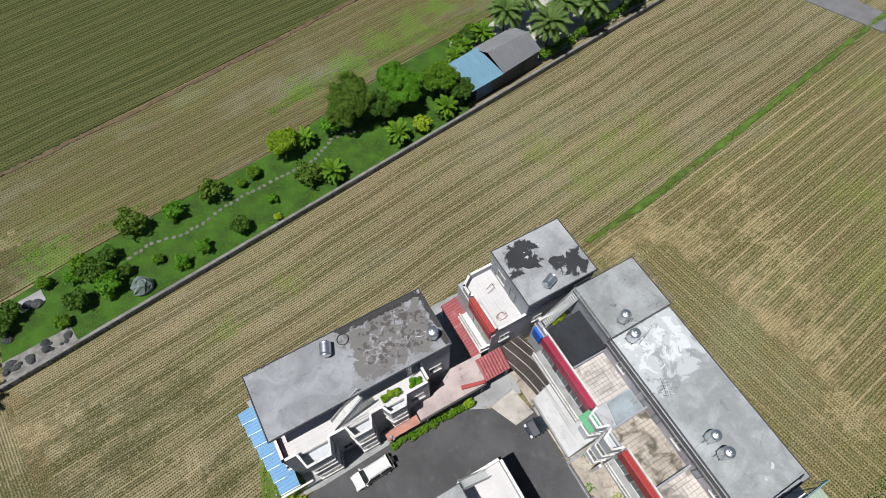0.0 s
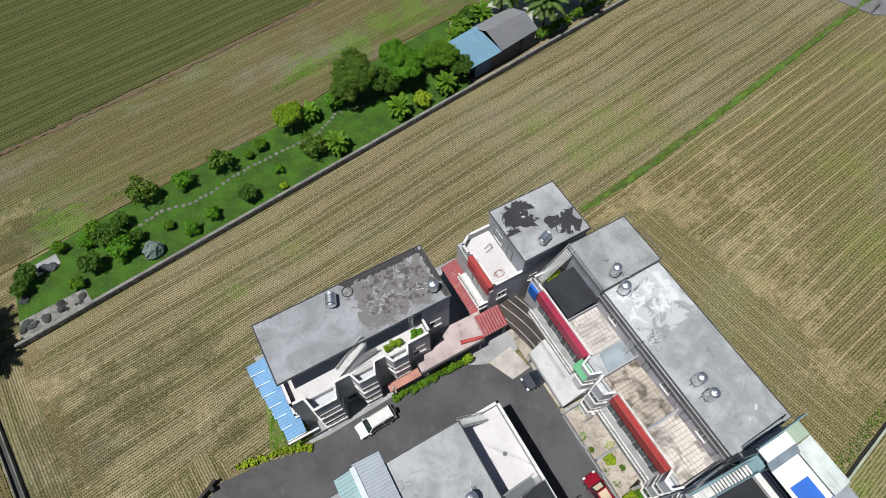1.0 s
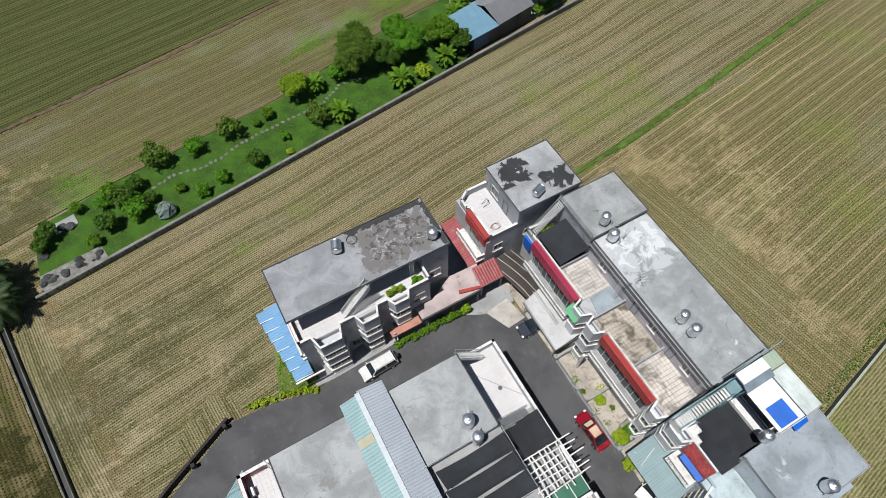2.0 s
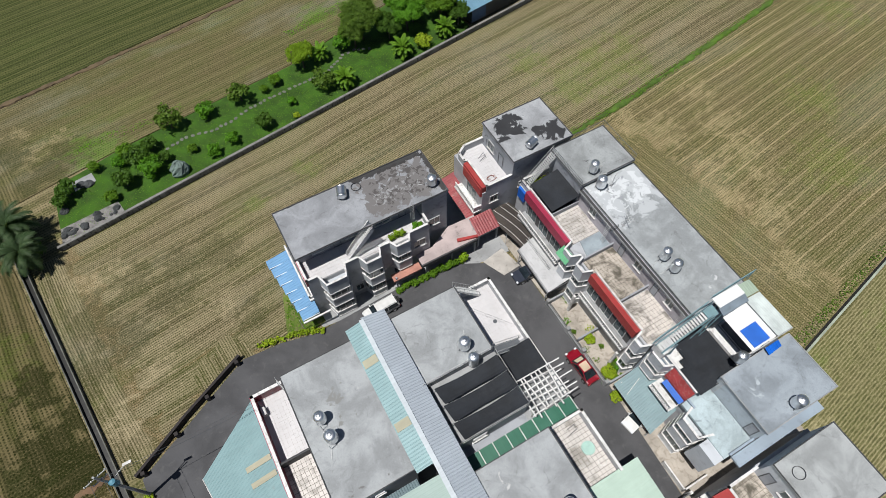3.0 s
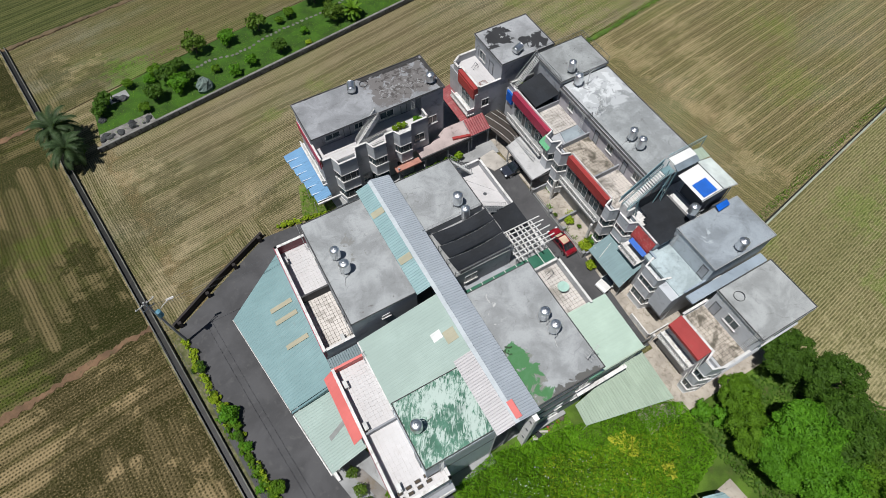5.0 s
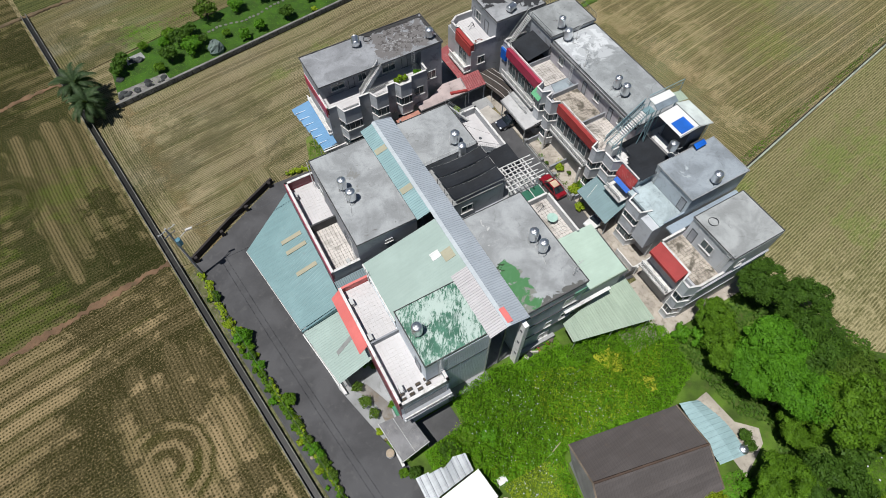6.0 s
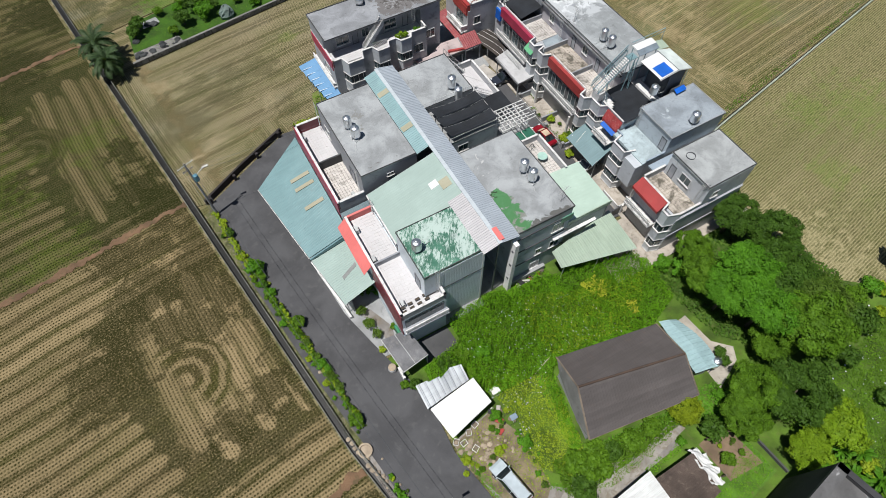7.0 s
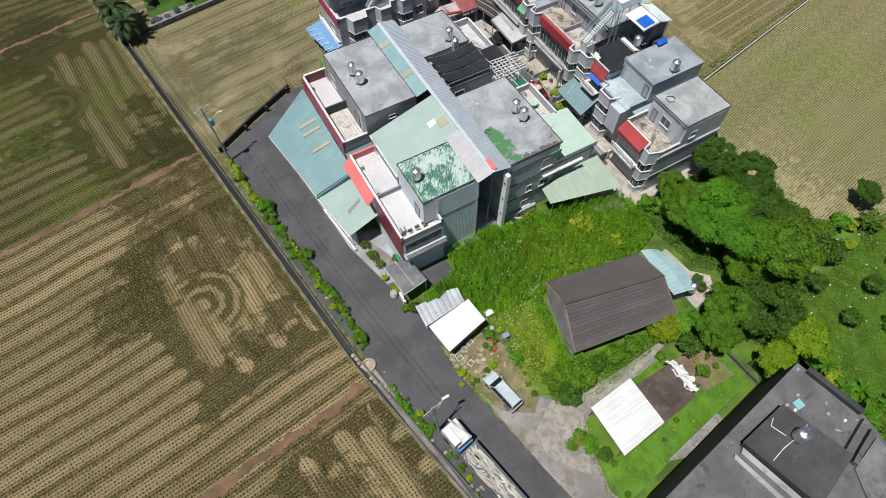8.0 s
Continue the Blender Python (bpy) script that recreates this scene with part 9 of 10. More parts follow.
carpet("weeds", ragged_strip([(6, 62.2), (12.4, 63.7), (20.4, 65.1), (28.4, 65.8), (37.7, 66.2), (46, 66.6)], 2.0, 701), 42, 0.1, VINE, 702, 0.16, "bright green strip of sprouting rice along the field")
carpet("weeds", ragged_strip([(-29, 54.0), (-24.4, 54.6), (-18.1, 54.6), (-12.0, 55.6)], 1.7, 703), 26, 0.1, VINE, 704, 0.14, "thin green strip of sprouting rice behind the garden")
for i, (u0_, v0_, u1_, v1_) in enumerate(FRINGE_LINES):
    d_ = Vector((u1_ - u0_, v1_ - v0_)).normalized()
    n_ = Vector((-d_.y, d_.x))
    fr_ = random.Random(600 + i)
    k_ = max(3, int(math.hypot(u1_ - u0_, v1_ - v0_) / 0.7))
    ring_ = [(u0_ + (u1_ - u0_) * t_ / k_ + n_.x * fr_.uniform(0.1, 0.8), v0_ + (v1_ - v0_) * t_ / k_ + n_.y * fr_.uniform(0.1, 0.8)) for t_ in range(k_ + 1)]
    ring_ += [(u1_ + (u0_ - u1_) * t_ / k_ - n_.x * fr_.uniform(0.1, 0.7), v1_ + (v0_ - v1_) * t_ / k_ - n_.y * fr_.uniform(0.1, 0.7)) for t_ in range(k_ + 1)]
    carpet("weeds", ring_, 90, 0.1, (VINE, VINE_YELLOW, LEAF_BRIGHT, LEAF, VINE, LEAF_OLIVE, VINE)[i], 610 + i, 0.22, "ragged tufts of weeds along the yard edge", mounds=0.2)
carpet("weeds", [(-18.4, -37.9), (-13.4, -36.8), (-11.8, -40.5), (-12.1, -46.0), (-13.6, -47.2), (-16.4, -45.4)], 22, 0.1, VINE_YELLOW, 630, 0.25, "sparse dry weeds on the stony soil", mounds=0.1)
carpet("weeds", [(30.6, -18.9), (40.2, -16.8), (66.8, -11.4), (90, -6.6), (90, -5.9), (66.8, -10.6), (40.2, -15.6), (30.6, -16.0)], 26, 0.15, LEAF_OLIVE, 88, 0.3, "grass along the field ditch")
carpet("weeds", [(27, -30), (31, -38), (34, -45), (31, -45), (26, -36)], 16, 0.2, LEAF_OLIVE, 89, 0.35, "dry grass at the field edge")
carpet("weeds", [(33.4, 21.5), (42.2, 22.3), (60.8, 25.3), (93.4, 31.0), (104, 32.7), (104, 33.8), (93.4, 32.3), (60.8, 26.6), (42.2, 23.7), (33.0, 22.9)], 55, 0.1, LEAF, 80, 0.22, "grass along the field bank")

for kind, u, v, s in (("big", 25.6, -31.6, 1.0), ("big2", 18.6, -32.4, 0.75), ("shrub_b", 15.0, -31.8, 1.2), ("shrub_b", 16.4, -33.4, 1.3), ("big", 27.0, -36.4, 1.05), ("big", 24.4, -40.6, 1.2), ("big", 26.4, -43.0, 0.9), ("big3", 20.4, -38.6, 1.2), ("big2", 16.6, -36.2, 0.95), ("big3", 16.6, -39.4, 1.05), ("big2", 17.6, -46.2, 0.8), ("shrub_d", 13.2, -44.0, 0.8), ("shrub_d", 12.9, -45.1, 0.75),
                      ("big3", 18.6, -43.0, 1.15), ("big2", 21.6, -46.8, 1.35), ("olive", 25.4, -45.2, 1.1), ("big2", 12.0, -49.2, 0.95), ("big", 14.6, -51.6, 1.1), ("big2", 9.0, -50.6, 0.8), ("light", 16.4, -56.0, 1.15), ("light", 12.4, -56.4, 0.9), ("shrub_d", 21.0, -50.6, 2.0), ("shrub_d", 19.0, -52.4, 1.8),
                      ("shrub_d", 29.5, -49.3, 2.1), ("shrub_d", 25.1, -51.6, 1.5), ("shrub", 32.0, -46.6, 1.5), ("shrub_b", 34.8, -46.8, 1.4), ("shrub_o", 38.0, -48.8, 1.6), ("shrub_y", 36.2, -47.6, 1.1), ("big", 40.6, -45.8, 0.6), ("shrub_y", 33.6, -49.8, 0.9), ("shrub_d", 31.0, -55.4, 1.4), ("shrub_d", 25.0, -57.0, 1.3), ("shrub_d", 36.5, -54.4, 1.2), ("shrub_d", 43.0, -50.0, 1.5), ("shrub_b", 14.0, -61.4, 1.3), ("shrub", 15.8, -64.2, 1.4), ("shrub_y", 17.6, -61.0, 1.2), ("shrub_b", 13.8, -58.6, 1.1), ("shrub", 18.4, -65.6, 1.4), ("shrub_b", 29.0, -60.0, 1.3), ("big", 50.0, -47.0, 0.8)):
    plant(kind, u, v, 0.0, s)
for kind, u, v, s in (("shrub_d", 5.9, -50.0, 1.6), ("shrub_b", 9.6, -47.6, 0.7), ("shrub", 0.5, -46.8, 1.2), ("shrub", -2.2, -46.6, 1.3), ("shrub_d", -4.6, -46.6, 1.2), ("shrub", -7.4, -47.0, 1.9), ("shrub_d", -9.4, -48.0, 1.6), ("shrub", -8.6, -45.8, 1.7), ("shrub", -6.2, -46.0, 1.5), ("shrub_b", -12.0, -41.4, 0.9), ("shrub_b", -13.2, -37.4, 0.8), ("shrub_y", -14.8, -40.6, 0.6),
                      ("shrub_y", -18.4, -39.8, 0.6), ("shrub", -13.2, -32.6, 1.1), ("shrub_d", -15.0, -30.0, 1.3), ("shrub", -12.6, -29.4, 1.3), ("shrub_b", -10.6, -30.6, 1.3), ("shrub_b", -10.6, -53.6, 0.9), ("shrub_d", -9.8, -55.0, 0.9), ("shrub_b", -10.8, -52.0, 0.8), ("shrub_b", 2.6, -49.4, 0.6), ("shrub", 5.6, -53.2, 0.9), ("shrub_b", 3.0, -53.0, 0.5)):
    plant(kind, u, v, 0.03, s)
for u, v, s in ((15.2, -60.6, 1.0), (17.2, -62.4, 1.1), (16.6, -65.6, 1.2), (19.0, -63.6, 1.0), (18.0, -59.6, 0.9), (14.4, -63.4, 1.0), (15.4, -67.4, 1.1), (20.2, -66.2, 1.0), (12.9, -60.2, 0.8), (13.0, -62.0, 0.9), (16.4, -58.4, 0.8), (13.2, -65.6, 0.9)):
    plant("banana", u, v, 0.0, s * 0.8)
ROSE = leaf_mat("red_petal", (0.5, 0.02, 0.03), (0.6, 0.05, 0.08), (0.4, 0.02, 0.03))
rose = thing("rose_bush", -11.3, -52.4, 0, "sprawling rose bush with a few red flowers", "bush")
part("foliage", leaves_mesh("foliage", [(0, 0, 0.5, 1.3, 0.9, 0.6), (1.2, -0.6, 0.4, 0.9, 0.8, 0.5)], 1600, 0.13, 95), LEAF_BRIGHT, rose, local=True)
part("flower", leaves_mesh("flower", [(0, 0, 0.75, 1.3, 0.8, 0.5)], 46, 0.16, 96), ROSE, rose, "red flowers", local=True)
part("stem", Mb().tube((0, 0, 0), (0.1, 0, 0.5), 0.06), BARK, rose, local=True)
yb = thing("clipped_bush", 5.0, -46.9, 0, "round clipped yellow-green bush beside the cottage", "bush")
part("foliage", leaves_mesh("foliage", [(0, 0, 1.35, 1.95, 1.95, 1.5)], 22000, 0.06, 91, lumps=150, lump_r=0.16, shell=0.85), leaf_mat("clipped_leaf", (0.22, 0.3, 0.012), (0.27, 0.34, 0.018), (0.18, 0.26, 0.012)), yb, local=True)
part("stem", Mb().tube((0, 0, 0), (0, 0, 0.9), 0.1), BARK, yb, local=True)

# ---- vehicles ----
def car(name, u, v, turn, L, W, H, paint, label, style="sedan", roof_m=None, rack=False):
    """A parked car, nose towards its own -y: body, cabin, glass, wheels, lamps."""
    t = thing(name, u, v, 0.05, label, "car", turn=turn)
    a, b = -L / 2, L / 2
    if style == "sedan":
        side = [(a, 0.32), (a + 0.02, 0.62), (a + 0.35, 0.78), (a + L * 0.27, 0.92), (b - L * 0.16, 0.97), (b - 0.1, 0.92), (b, 0.6), (b - 0.03, 0.32)]
        cab = [(a + L * 0.25, 0.9), (a + L * 0.42, H - 0.05), (a + L * 0.52, H), (b - L * 0.32, H - 0.02), (b - L * 0.13, 0.95)]
    else:
        side = [(a, 0.36), (a + 0.02, 0.75), (a + 0.3, 0.95), (a + L * 0.24, 1.06), (b - 0.1, 1.06), (b, 0.9), (b - 0.02, 0.36)]
        cab = [(a + L * 0.22, 1.04), (a + L * 0.36, H - 0.06), (a + L * 0.46, H), (b - 0.35, H), (b - 0.12, 1.05)]

    def loft(prof, wide, tuck):
        z0, z1 = min(p[1] for p in prof), max(p[1] for p in prof)
        V = []
        for s in (-1, 1):
            for y, z in prof:
                k = wide / 2 * (1 - tuck * (z - z0) / (z1 - z0))
                nose = 0.9 if (y < a + 0.1 or y > b - 0.08) else 1.0
                V.append((s * k * nose, y, z))
        n = len(prof)
        return Mb().add(V, [tuple(range(n)), tuple(range(2 * n - 1, n - 1, -1))] + [(i, n + i, n + (i + 1) % n, (i + 1) % n) for i in range(n)])

    body = part("body", loft(side, W, 0.06), paint, t, local=True)
    m = body.modifiers.new("round", "BEVEL")
    m.width, m.segments, m.limit_method = 0.08, 2, "ANGLE"
    c = part("cabin", loft(cab, W * 0.94, 0.24), CAR_GLASS, t, "dark tinted glass", local=True)
    rp = [p for p in cab if p[1] > H - 0.09]
    part("roof", Mb().prism([(-W * 0.365, rp[0][0] - 0.05), (W * 0.365, rp[0][0] - 0.05), (W * 0.365, rp[-1][0] + 0.05), (-W * 0.365, rp[-1][0] + 0.05)], H - 0.07, H + 0.02), roof_m or paint, t, local=True)
    for s in (-1, 1):
        part("pillar", Mb().tube((s * W * 0.455, cab[0][0] + 0.05, cab[0][1]), (s * W * 0.365, cab[1][0], cab[1][1]), 0.045, 4), paint, t, local=True)
        part("pillar", Mb().tube((s * W * 0.455, cab[-1][0] - 0.03, cab[-1][1]), (s * W * 0.365, cab[-2][0], cab[-2][1]), 0.05, 4), paint, t, local=True)
        ym = (cab[1][0] + cab[-2][0]) / 2
        part("pillar", Mb().tube((s * W * 0.462, ym, cab[0][1]), (s * W * 0.372, ym, H - 0.05), 0.04, 4), paint, t, local=True)
        part("mirror", Mb().box(s * W * 0.47, s * W * 0.56, cab[0][0] + 0.12, cab[0][0] + 0.24, cab[0][1], cab[0][1] + 0.13), paint, t, local=True)
        part("headlight", Mb().box(s * W * 0.28, s * W * 0.44, a - 0.01, a + 0.2, 0.58, 0.72), plain("headlamp", (0.7, 0.72, 0.75), 0.15, vary=0.05, dirt=0) if "headlamp" not in bpy.data.materials else bpy.data.materials["headlamp"], t, local=True)
        part("tail_light", Mb().box(s * W * 0.3, s * W * 0.45, b - 0.12, b + 0.005, 0.68, 0.82), RED, t, local=True)
        for y in (a + L * 0.19, b - L * 0.19):
            w = part("wheel", Mb().tube((s * (W / 2 - 0.2), y, 0.32), (s * (W / 2 + 0.01), y, 0.32), 0.32, 16), TYRE, t, local=True)
            part("rim", Mb().tube((s * (W / 2), y, 0.32), (s * (W / 2 + 0.02), y, 0.32), 0.2, 12), STEEL, w, local=True)
    if rack:
        for s in (-1, 1):
            part("roof_rail", Mb().tube((s * W * 0.33, rp[0][0] + 0.1, H + 0.06), (s * W * 0.33, rp[-1][0] - 0.1, H + 0.06), 0.025), IRON, t, local=True)
    if style == "suv":
        part("bumper", Mb().box(-W * 0.45, W * 0.45, b - 0.05, b + 0.06, 0.4, 0.62), TYRE, t, local=True)
    return t


def paint_mat(name, c):
    k = Net(name)
    col = k.mix(k.ramp(k.noise(k.pos(), 1.5, 4), 0.3, 0.75), tuple(x * 0.85 for x in c), c)
    return k.done(col, 0.25, 0.0, **{"Coat_Weight": 0.8, "Coat_Roughness": 0.05})


P_WHITE, P_RED, P_DARK, P_SILVER = paint_mat("white_car_paint", (0.72, 0.72, 0.7)), paint_mat("red_car_paint", (0.25, 0.006, 0.016)), paint_mat("dark_car_paint", (0.03, 0.035, 0.05)), paint_mat("silver_car_paint", (0.5, 0.57, 0.6))
w_suv = car("white_suv", -2.1, 10.65, 273, 4.35, 1.75, 1.68, P_WHITE, "white boxy off-road car with spare wheel parked by the hedge", "suv", rack=True)
part("spare_wheel", Mb().tube((0, 2.2, 0.95), (0, 2.42, 0.95), 0.34, 16), TYRE, w_suv, "black spare wheel on the tailgate", local=True)
car("red_car", 14.4, -6.7, 182, 4.3, 1.72, 1.42, P_RED, "bright red sedan parked beside the forecourts")
SHADE_CLOTH = plain("beige_sunshade", (0.6, 0.48, 0.34), 0.8, dirt=0.1)
rc = [o for o in scene.objects if o.name == "red_car"][0]
part("sunshade", Mb().prism([(-0.5, -0.25), (0.5, -0.25), (0.45, 0.75), (-0.45, 0.75)], 1.44, 1.46), SHADE_CLOTH, rc, "beige cloth on the roof", local=True)
part("sunshade", Mb().prism([(-0.5, -0.95), (0.5, -0.95), (0.42, -0.5), (-0.42, -0.5)], [1.02, 1.02, 1.33, 1.33], [1.05, 1.05, 1.36, 1.36]), SHADE_CLOTH, rc, "beige windscreen shade", local=True)
car("dark_car", 15.9, 6.2, 268, 4.3, 1.75, 1.45, P_DARK, "dark blue-grey sedan half under the carport")
car("white_car", 16.6, -14.1, 280, 4.3, 1.75, 1.45, P_WHITE, "white car with its nose out of the teal carport")
car("silver_van", -15.5, -43.9, 191, 4.9, 1.8, 1.65, P_SILVER, "silver estate car parked on the dirt yard", "suv", rack=True)

tr = thing("flatbed_truck", -21.9, -48.5, 0.05, "flatbed truck loaded with planks parked on the lane", "truck", turn=12)
part("cab", Mb().box(-1.0, 1.0, 2.0, 4.2, 0.5, 2.2), P_WHITE, tr, "white cab", local=True)
part("windscreen", Mb().box(-0.9, 0.9, 4.2, 4.23, 1.3, 2.05), CAR_GLASS, tr, local=True)
part("deflector", Mb().box(-0.3, 0.75, 1.6, 3.6, 2.25, 2.75), P_WHITE, tr, "white roof box", local=True)
part("crane", Mb().path([(-0.8, 1.7, 1.2), (-0.8, 1.7, 2.6), (0.9, 1.6, 2.7), (0.2, 4.5, 2.9)], 0.1), PALE_IRON, tr, "folded grey loader crane", local=True)
part("crane_base", Mb().box(-1.0, 1.0, 1.35, 1.85, 0.8, 1.5), plain("crane_blue", (0.05, 0.17, 0.4), 0.5), tr, local=True)
part("bed", Mb().box(-1.15, 1.15, -6.5, 1.2, 0.95, 1.15), IRON, tr, local=True)
for s in (-1, 1):
    part("sideboard", Mb().box(s * 1.1, s * 1.18, -6.5, 1.2, 1.15, 1.75), plain("sideboard", (0.12, 0.13, 0.14), 0.6) if "sideboard" not in bpy.data.materials else bpy.data.materials["sideboard"], tr, local=True)
    for y in (3.3, -3.6, -4.7):
        part("wheel", Mb().tube((s * 0.75, y, 0.48), (s * 1.08, y, 0.48), 0.48, 16), TYRE, tr, local=True)
rg = random.Random(8)
PLANK = plain("pale_timber", (0.58, 0.54, 0.47), 0.85, vary=0.3, scale=2, dirt=0.35, rand=0.75, dirt_c=(0.2, 0.14, 0.08))
for i in range(80):
    x, y, L = rg.uniform(-0.95, 0.95), rg.uniform(-6.0, 0.6), rg.uniform(0.5, 2.2)
    z = 1.18 + 0.03 * (i // 6)
    q = Mb().box(-0.09, 0.09, -L / 2, L / 2, 0, 0.05)
    a_ = rg.gauss(0, 0.35)
    q.v = [(max(-1.05, min(1.05, x + p[0] * math.cos(a_) - p[1] * math.sin(a_))), max(-6.3, min(1.05, y + p[0] * math.sin(a_) + p[1] * math.cos(a_))), z + p[2] + rg.uniform(0, 0.0)) for p in q.v]
    part("plank", q, PLANK, tr, local=True)

# ---- poles and wires ----
def pole(u, v, h, lean, label, transformer=False, arm=True, turn=0, lamp=True):
    t = thing("utility_pole", u, v, 0, label, "utility pole", "utility poles")
    x, y = lean
    part("shaft", Mb().tube((u, v, 0), (u + x, v + y, h), 0.17, 10, 0.11), CONC, t)
    c, s = math.cos(radians(turn)), math.sin(radians(turn))
    for z in ((h - 0.35, h - 1.2) if arm else ()):
        f_ = z / h
        k = 1.1 if z > h - 0.5 else 0.7
        part("crossarm", Mb().tube((u + x * f_ - k * c, v + y * f_ - k * s, z), (u + x * f_ + k * c, v + y * f_ + k * s, z), 0.05, 5), PALE_IRON, t)
        for q in (-0.9, -0.3, 0.3, 0.9):
            part("insulator", Mb().lathe(u + x * f_ + q * k * c, v + y * f_ + q * k * s, [(0.04, z), (0.07, z + 0.08), (0.04, z + 0.2)], 8), WHITE, t)
    if transformer:
        part("transformer", Mb().lathe(u + x * 0.75 + 0.35, v + y * 0.75 - 0.2, [(0.3, h * 0.75 - 0.5), (0.32, h * 0.75), (0.3, h * 0.75 + 0.45), (0.12, h * 0.75 + 0.55)], 14), plain("transformer_blue", (0.1, 0.27, 0.36), 0.5), t, "pale blue transformer can")
    if lamp:
        z = h * 0.72
        part("lamp_arm", Mb().path([(u + x * 0.7, v + y * 0.7, z), (u + x * 0.7 + 0.9, v + y * 0.7 + 0.5, z + 0.4), (u + x * 0.7 + 1.6, v + y * 0.7 + 0.85, z + 0.45)], 0.04), PALE_IRON, t)
        part("lamp_head", Mb().box(u + x * 0.7 + 1.4, u + x * 0.7 + 2.2, v + y * 0.7 + 0.75, v + y * 0.7 + 1.0, z + 0.42, z + 0.54), WHITE, t)
    return t


pole(-31.4, 4.0, 10.4, (-0.3, 0.4), "grey concrete utility pole with transformer at the ditch", True, turn=20)
pole(-23.7, -44.0, 9.0, (-0.5, 0.3), "grey concrete utility pole with a street lamp on the verge", False, turn=10)
pole(98.3, 30.2, 9.0, (0.3, 0.2), "grey utility pole at the far road", False, turn=10, lamp=False)
wires = thing("overhead_wires", -27, -20, 0, "thin black overhead wires strung between the poles", "wires")


def wire(p, q, sag, r=0.016):
    k = 14
    return Mb().cable([(p[0] + (q[0] - p[0]) * i / k, p[1] + (q[1] - p[1]) * i / k, p[2] + (q[2] - p[2]) * i / k - sag * 4 * (i / k) * (1 - i / k)) for i in range(k + 1)], r, 4)


for dx, z in ((-0.5, 0.0), (0.4, -0.6)):
    part("wire", wire((-31.7 + dx, 4.4, 10.2 + z), (-24.2 + dx, -43.7, 8.8 + z), 0.8), IRON, wires)
    part("wire", wire((-24.2 + dx, -43.7, 8.8 + z), (-16 + dx, -92, 9.0 + z), 0.8), IRON, wires)
part("wire", wire((-31.6, 4.4, 9.3), (-3.4, 5.0, 7.6), 0.5), IRON, wires)
part("wire", wire((-31.6, 4.4, 9.0), (-17.9, 4.9, 6.6), 0.4), IRON, wires)

# ---- carports, canopy, forecourts ----
cp = thing("carport", 17.6, 5.4, 0, "carport with a pale grey metal roof over a parked car", "carport")
part("roof_sheet", Mb().sheet((15.4, 2.0, 3.0), (20.0, 2.3, 3.2), (17.9, 9.0, 3.2), (15.6, 8.5, 3.0), 1.1, 0.015), plain("pale_carport_sheet", (0.5, 0.5, 0.5), 0.55, vary=0.12, dirt=0.25), cp)
part("fascia", Mb().prism([(15.3, 2.0), (15.45, 2.0), (15.6, 8.5), (15.4, 8.5)], 2.7, 3.02), plain("carport_edge", (0.3, 0.3, 0.31), 0.6), cp)
part("fascia", Mb().prism([(15.4, 1.95), (19.9, 1.95), (19.9, 2.08), (15.4, 2.08)], 2.6, 3.0), CURB, cp)
for x, y in ((15.6, 2.3), (15.7, 8.2), (19.6, 2.3), (17.8, 8.5)):
    part("post", Mb().box(x - 0.06, x + 0.06, y - 0.06, y + 0.06, 0, 3.0), PALE_IRON, cp)
cp2 = thing("carport", 18, -13, 0, "carport with a dark teal ribbed roof", "carport")
part("roof_sheet", Mb().sheet((15.2, -10.3, 3.3), (15.2, -16.2, 3.3), (18.9, -15.6, 4.5), (18.9, -10.1, 4.5), 0.25, 0.012), metal_sheet_mat("slate_teal_carport", (0.16, 0.25, 0.265), 0.1, 0.55), cp2)
part("gutter", Mb().path([(15.25, -10.3, 3.2), (15.25, -16.2, 3.2)], 0.06), CURB, cp2)
for x, y in ((15.9, -10.6), (15.9, -16.0), (18.5, -10.4), (18.4, -15.4)):
    part("post", Mb().tube((x, y, 0), (x, y, 3.4 + 0.3 * (x - 15.2)), 0.06), PALE_IRON, cp2)
part("pipe", Mb().tube((15.6, -11.9, 3.5), (17.6, -11.2, 4.12), 0.03), WHITE, cp2)
tn = thing("arched_canopy", 16.8, 11.2, 0, "dark netted canopy on white arched hoops over a passage", "canopy")
nb = Mb()
NETB = plain("brown_net", (0.055, 0.045, 0.038), 0.85, vary=0.35, scale=1.4, dirt=0.3)


def arch(s, w):
    """Point on the canopy: s along it (0 to 1), w across it (0 to 1)."""
    u0, v0 = 14.9 + 0.9 * s + 0.6 * math.sin(s * 1.6), 14.9 - 7.2 * s
    return (u0 + 3.6 * w * (1 - 0.1 * s), v0 + 0.3 * w, 2.2 + 0.7 * math.sin(math.pi * (0.15 + 0.7 * w)))


for i in range(10):
    for k in range(6):
        q = [arch((i + a_) / 10, (k + b_) / 6) for a_, b_ in ((0, 0), (1, 0), (1, 1), (0, 1))]
        nb.add(q, [(0, 1, 2, 3)])
part("net", nb, NETB, tn, smooth=True)
for w in (0.02, 0.3, 0.58, 0.86):
    part("hoop", Mb().path([tuple(c_ + (0.04 if k == 2 else 0) for k, c_ in enumerate(arch(i / 12, w + 0.1 * math.sin(i / 12 * 2.5)))) for i in range(13)], 0.028, 5), WHITE, tn)
for s in (0.0, 0.5, 1.0):
    for w in (0, 1):
        x, y, z = arch(s, w)
        part("post", Mb().tube((x, y, 0), (x, y, z), 0.04), PALE_IRON, tn)

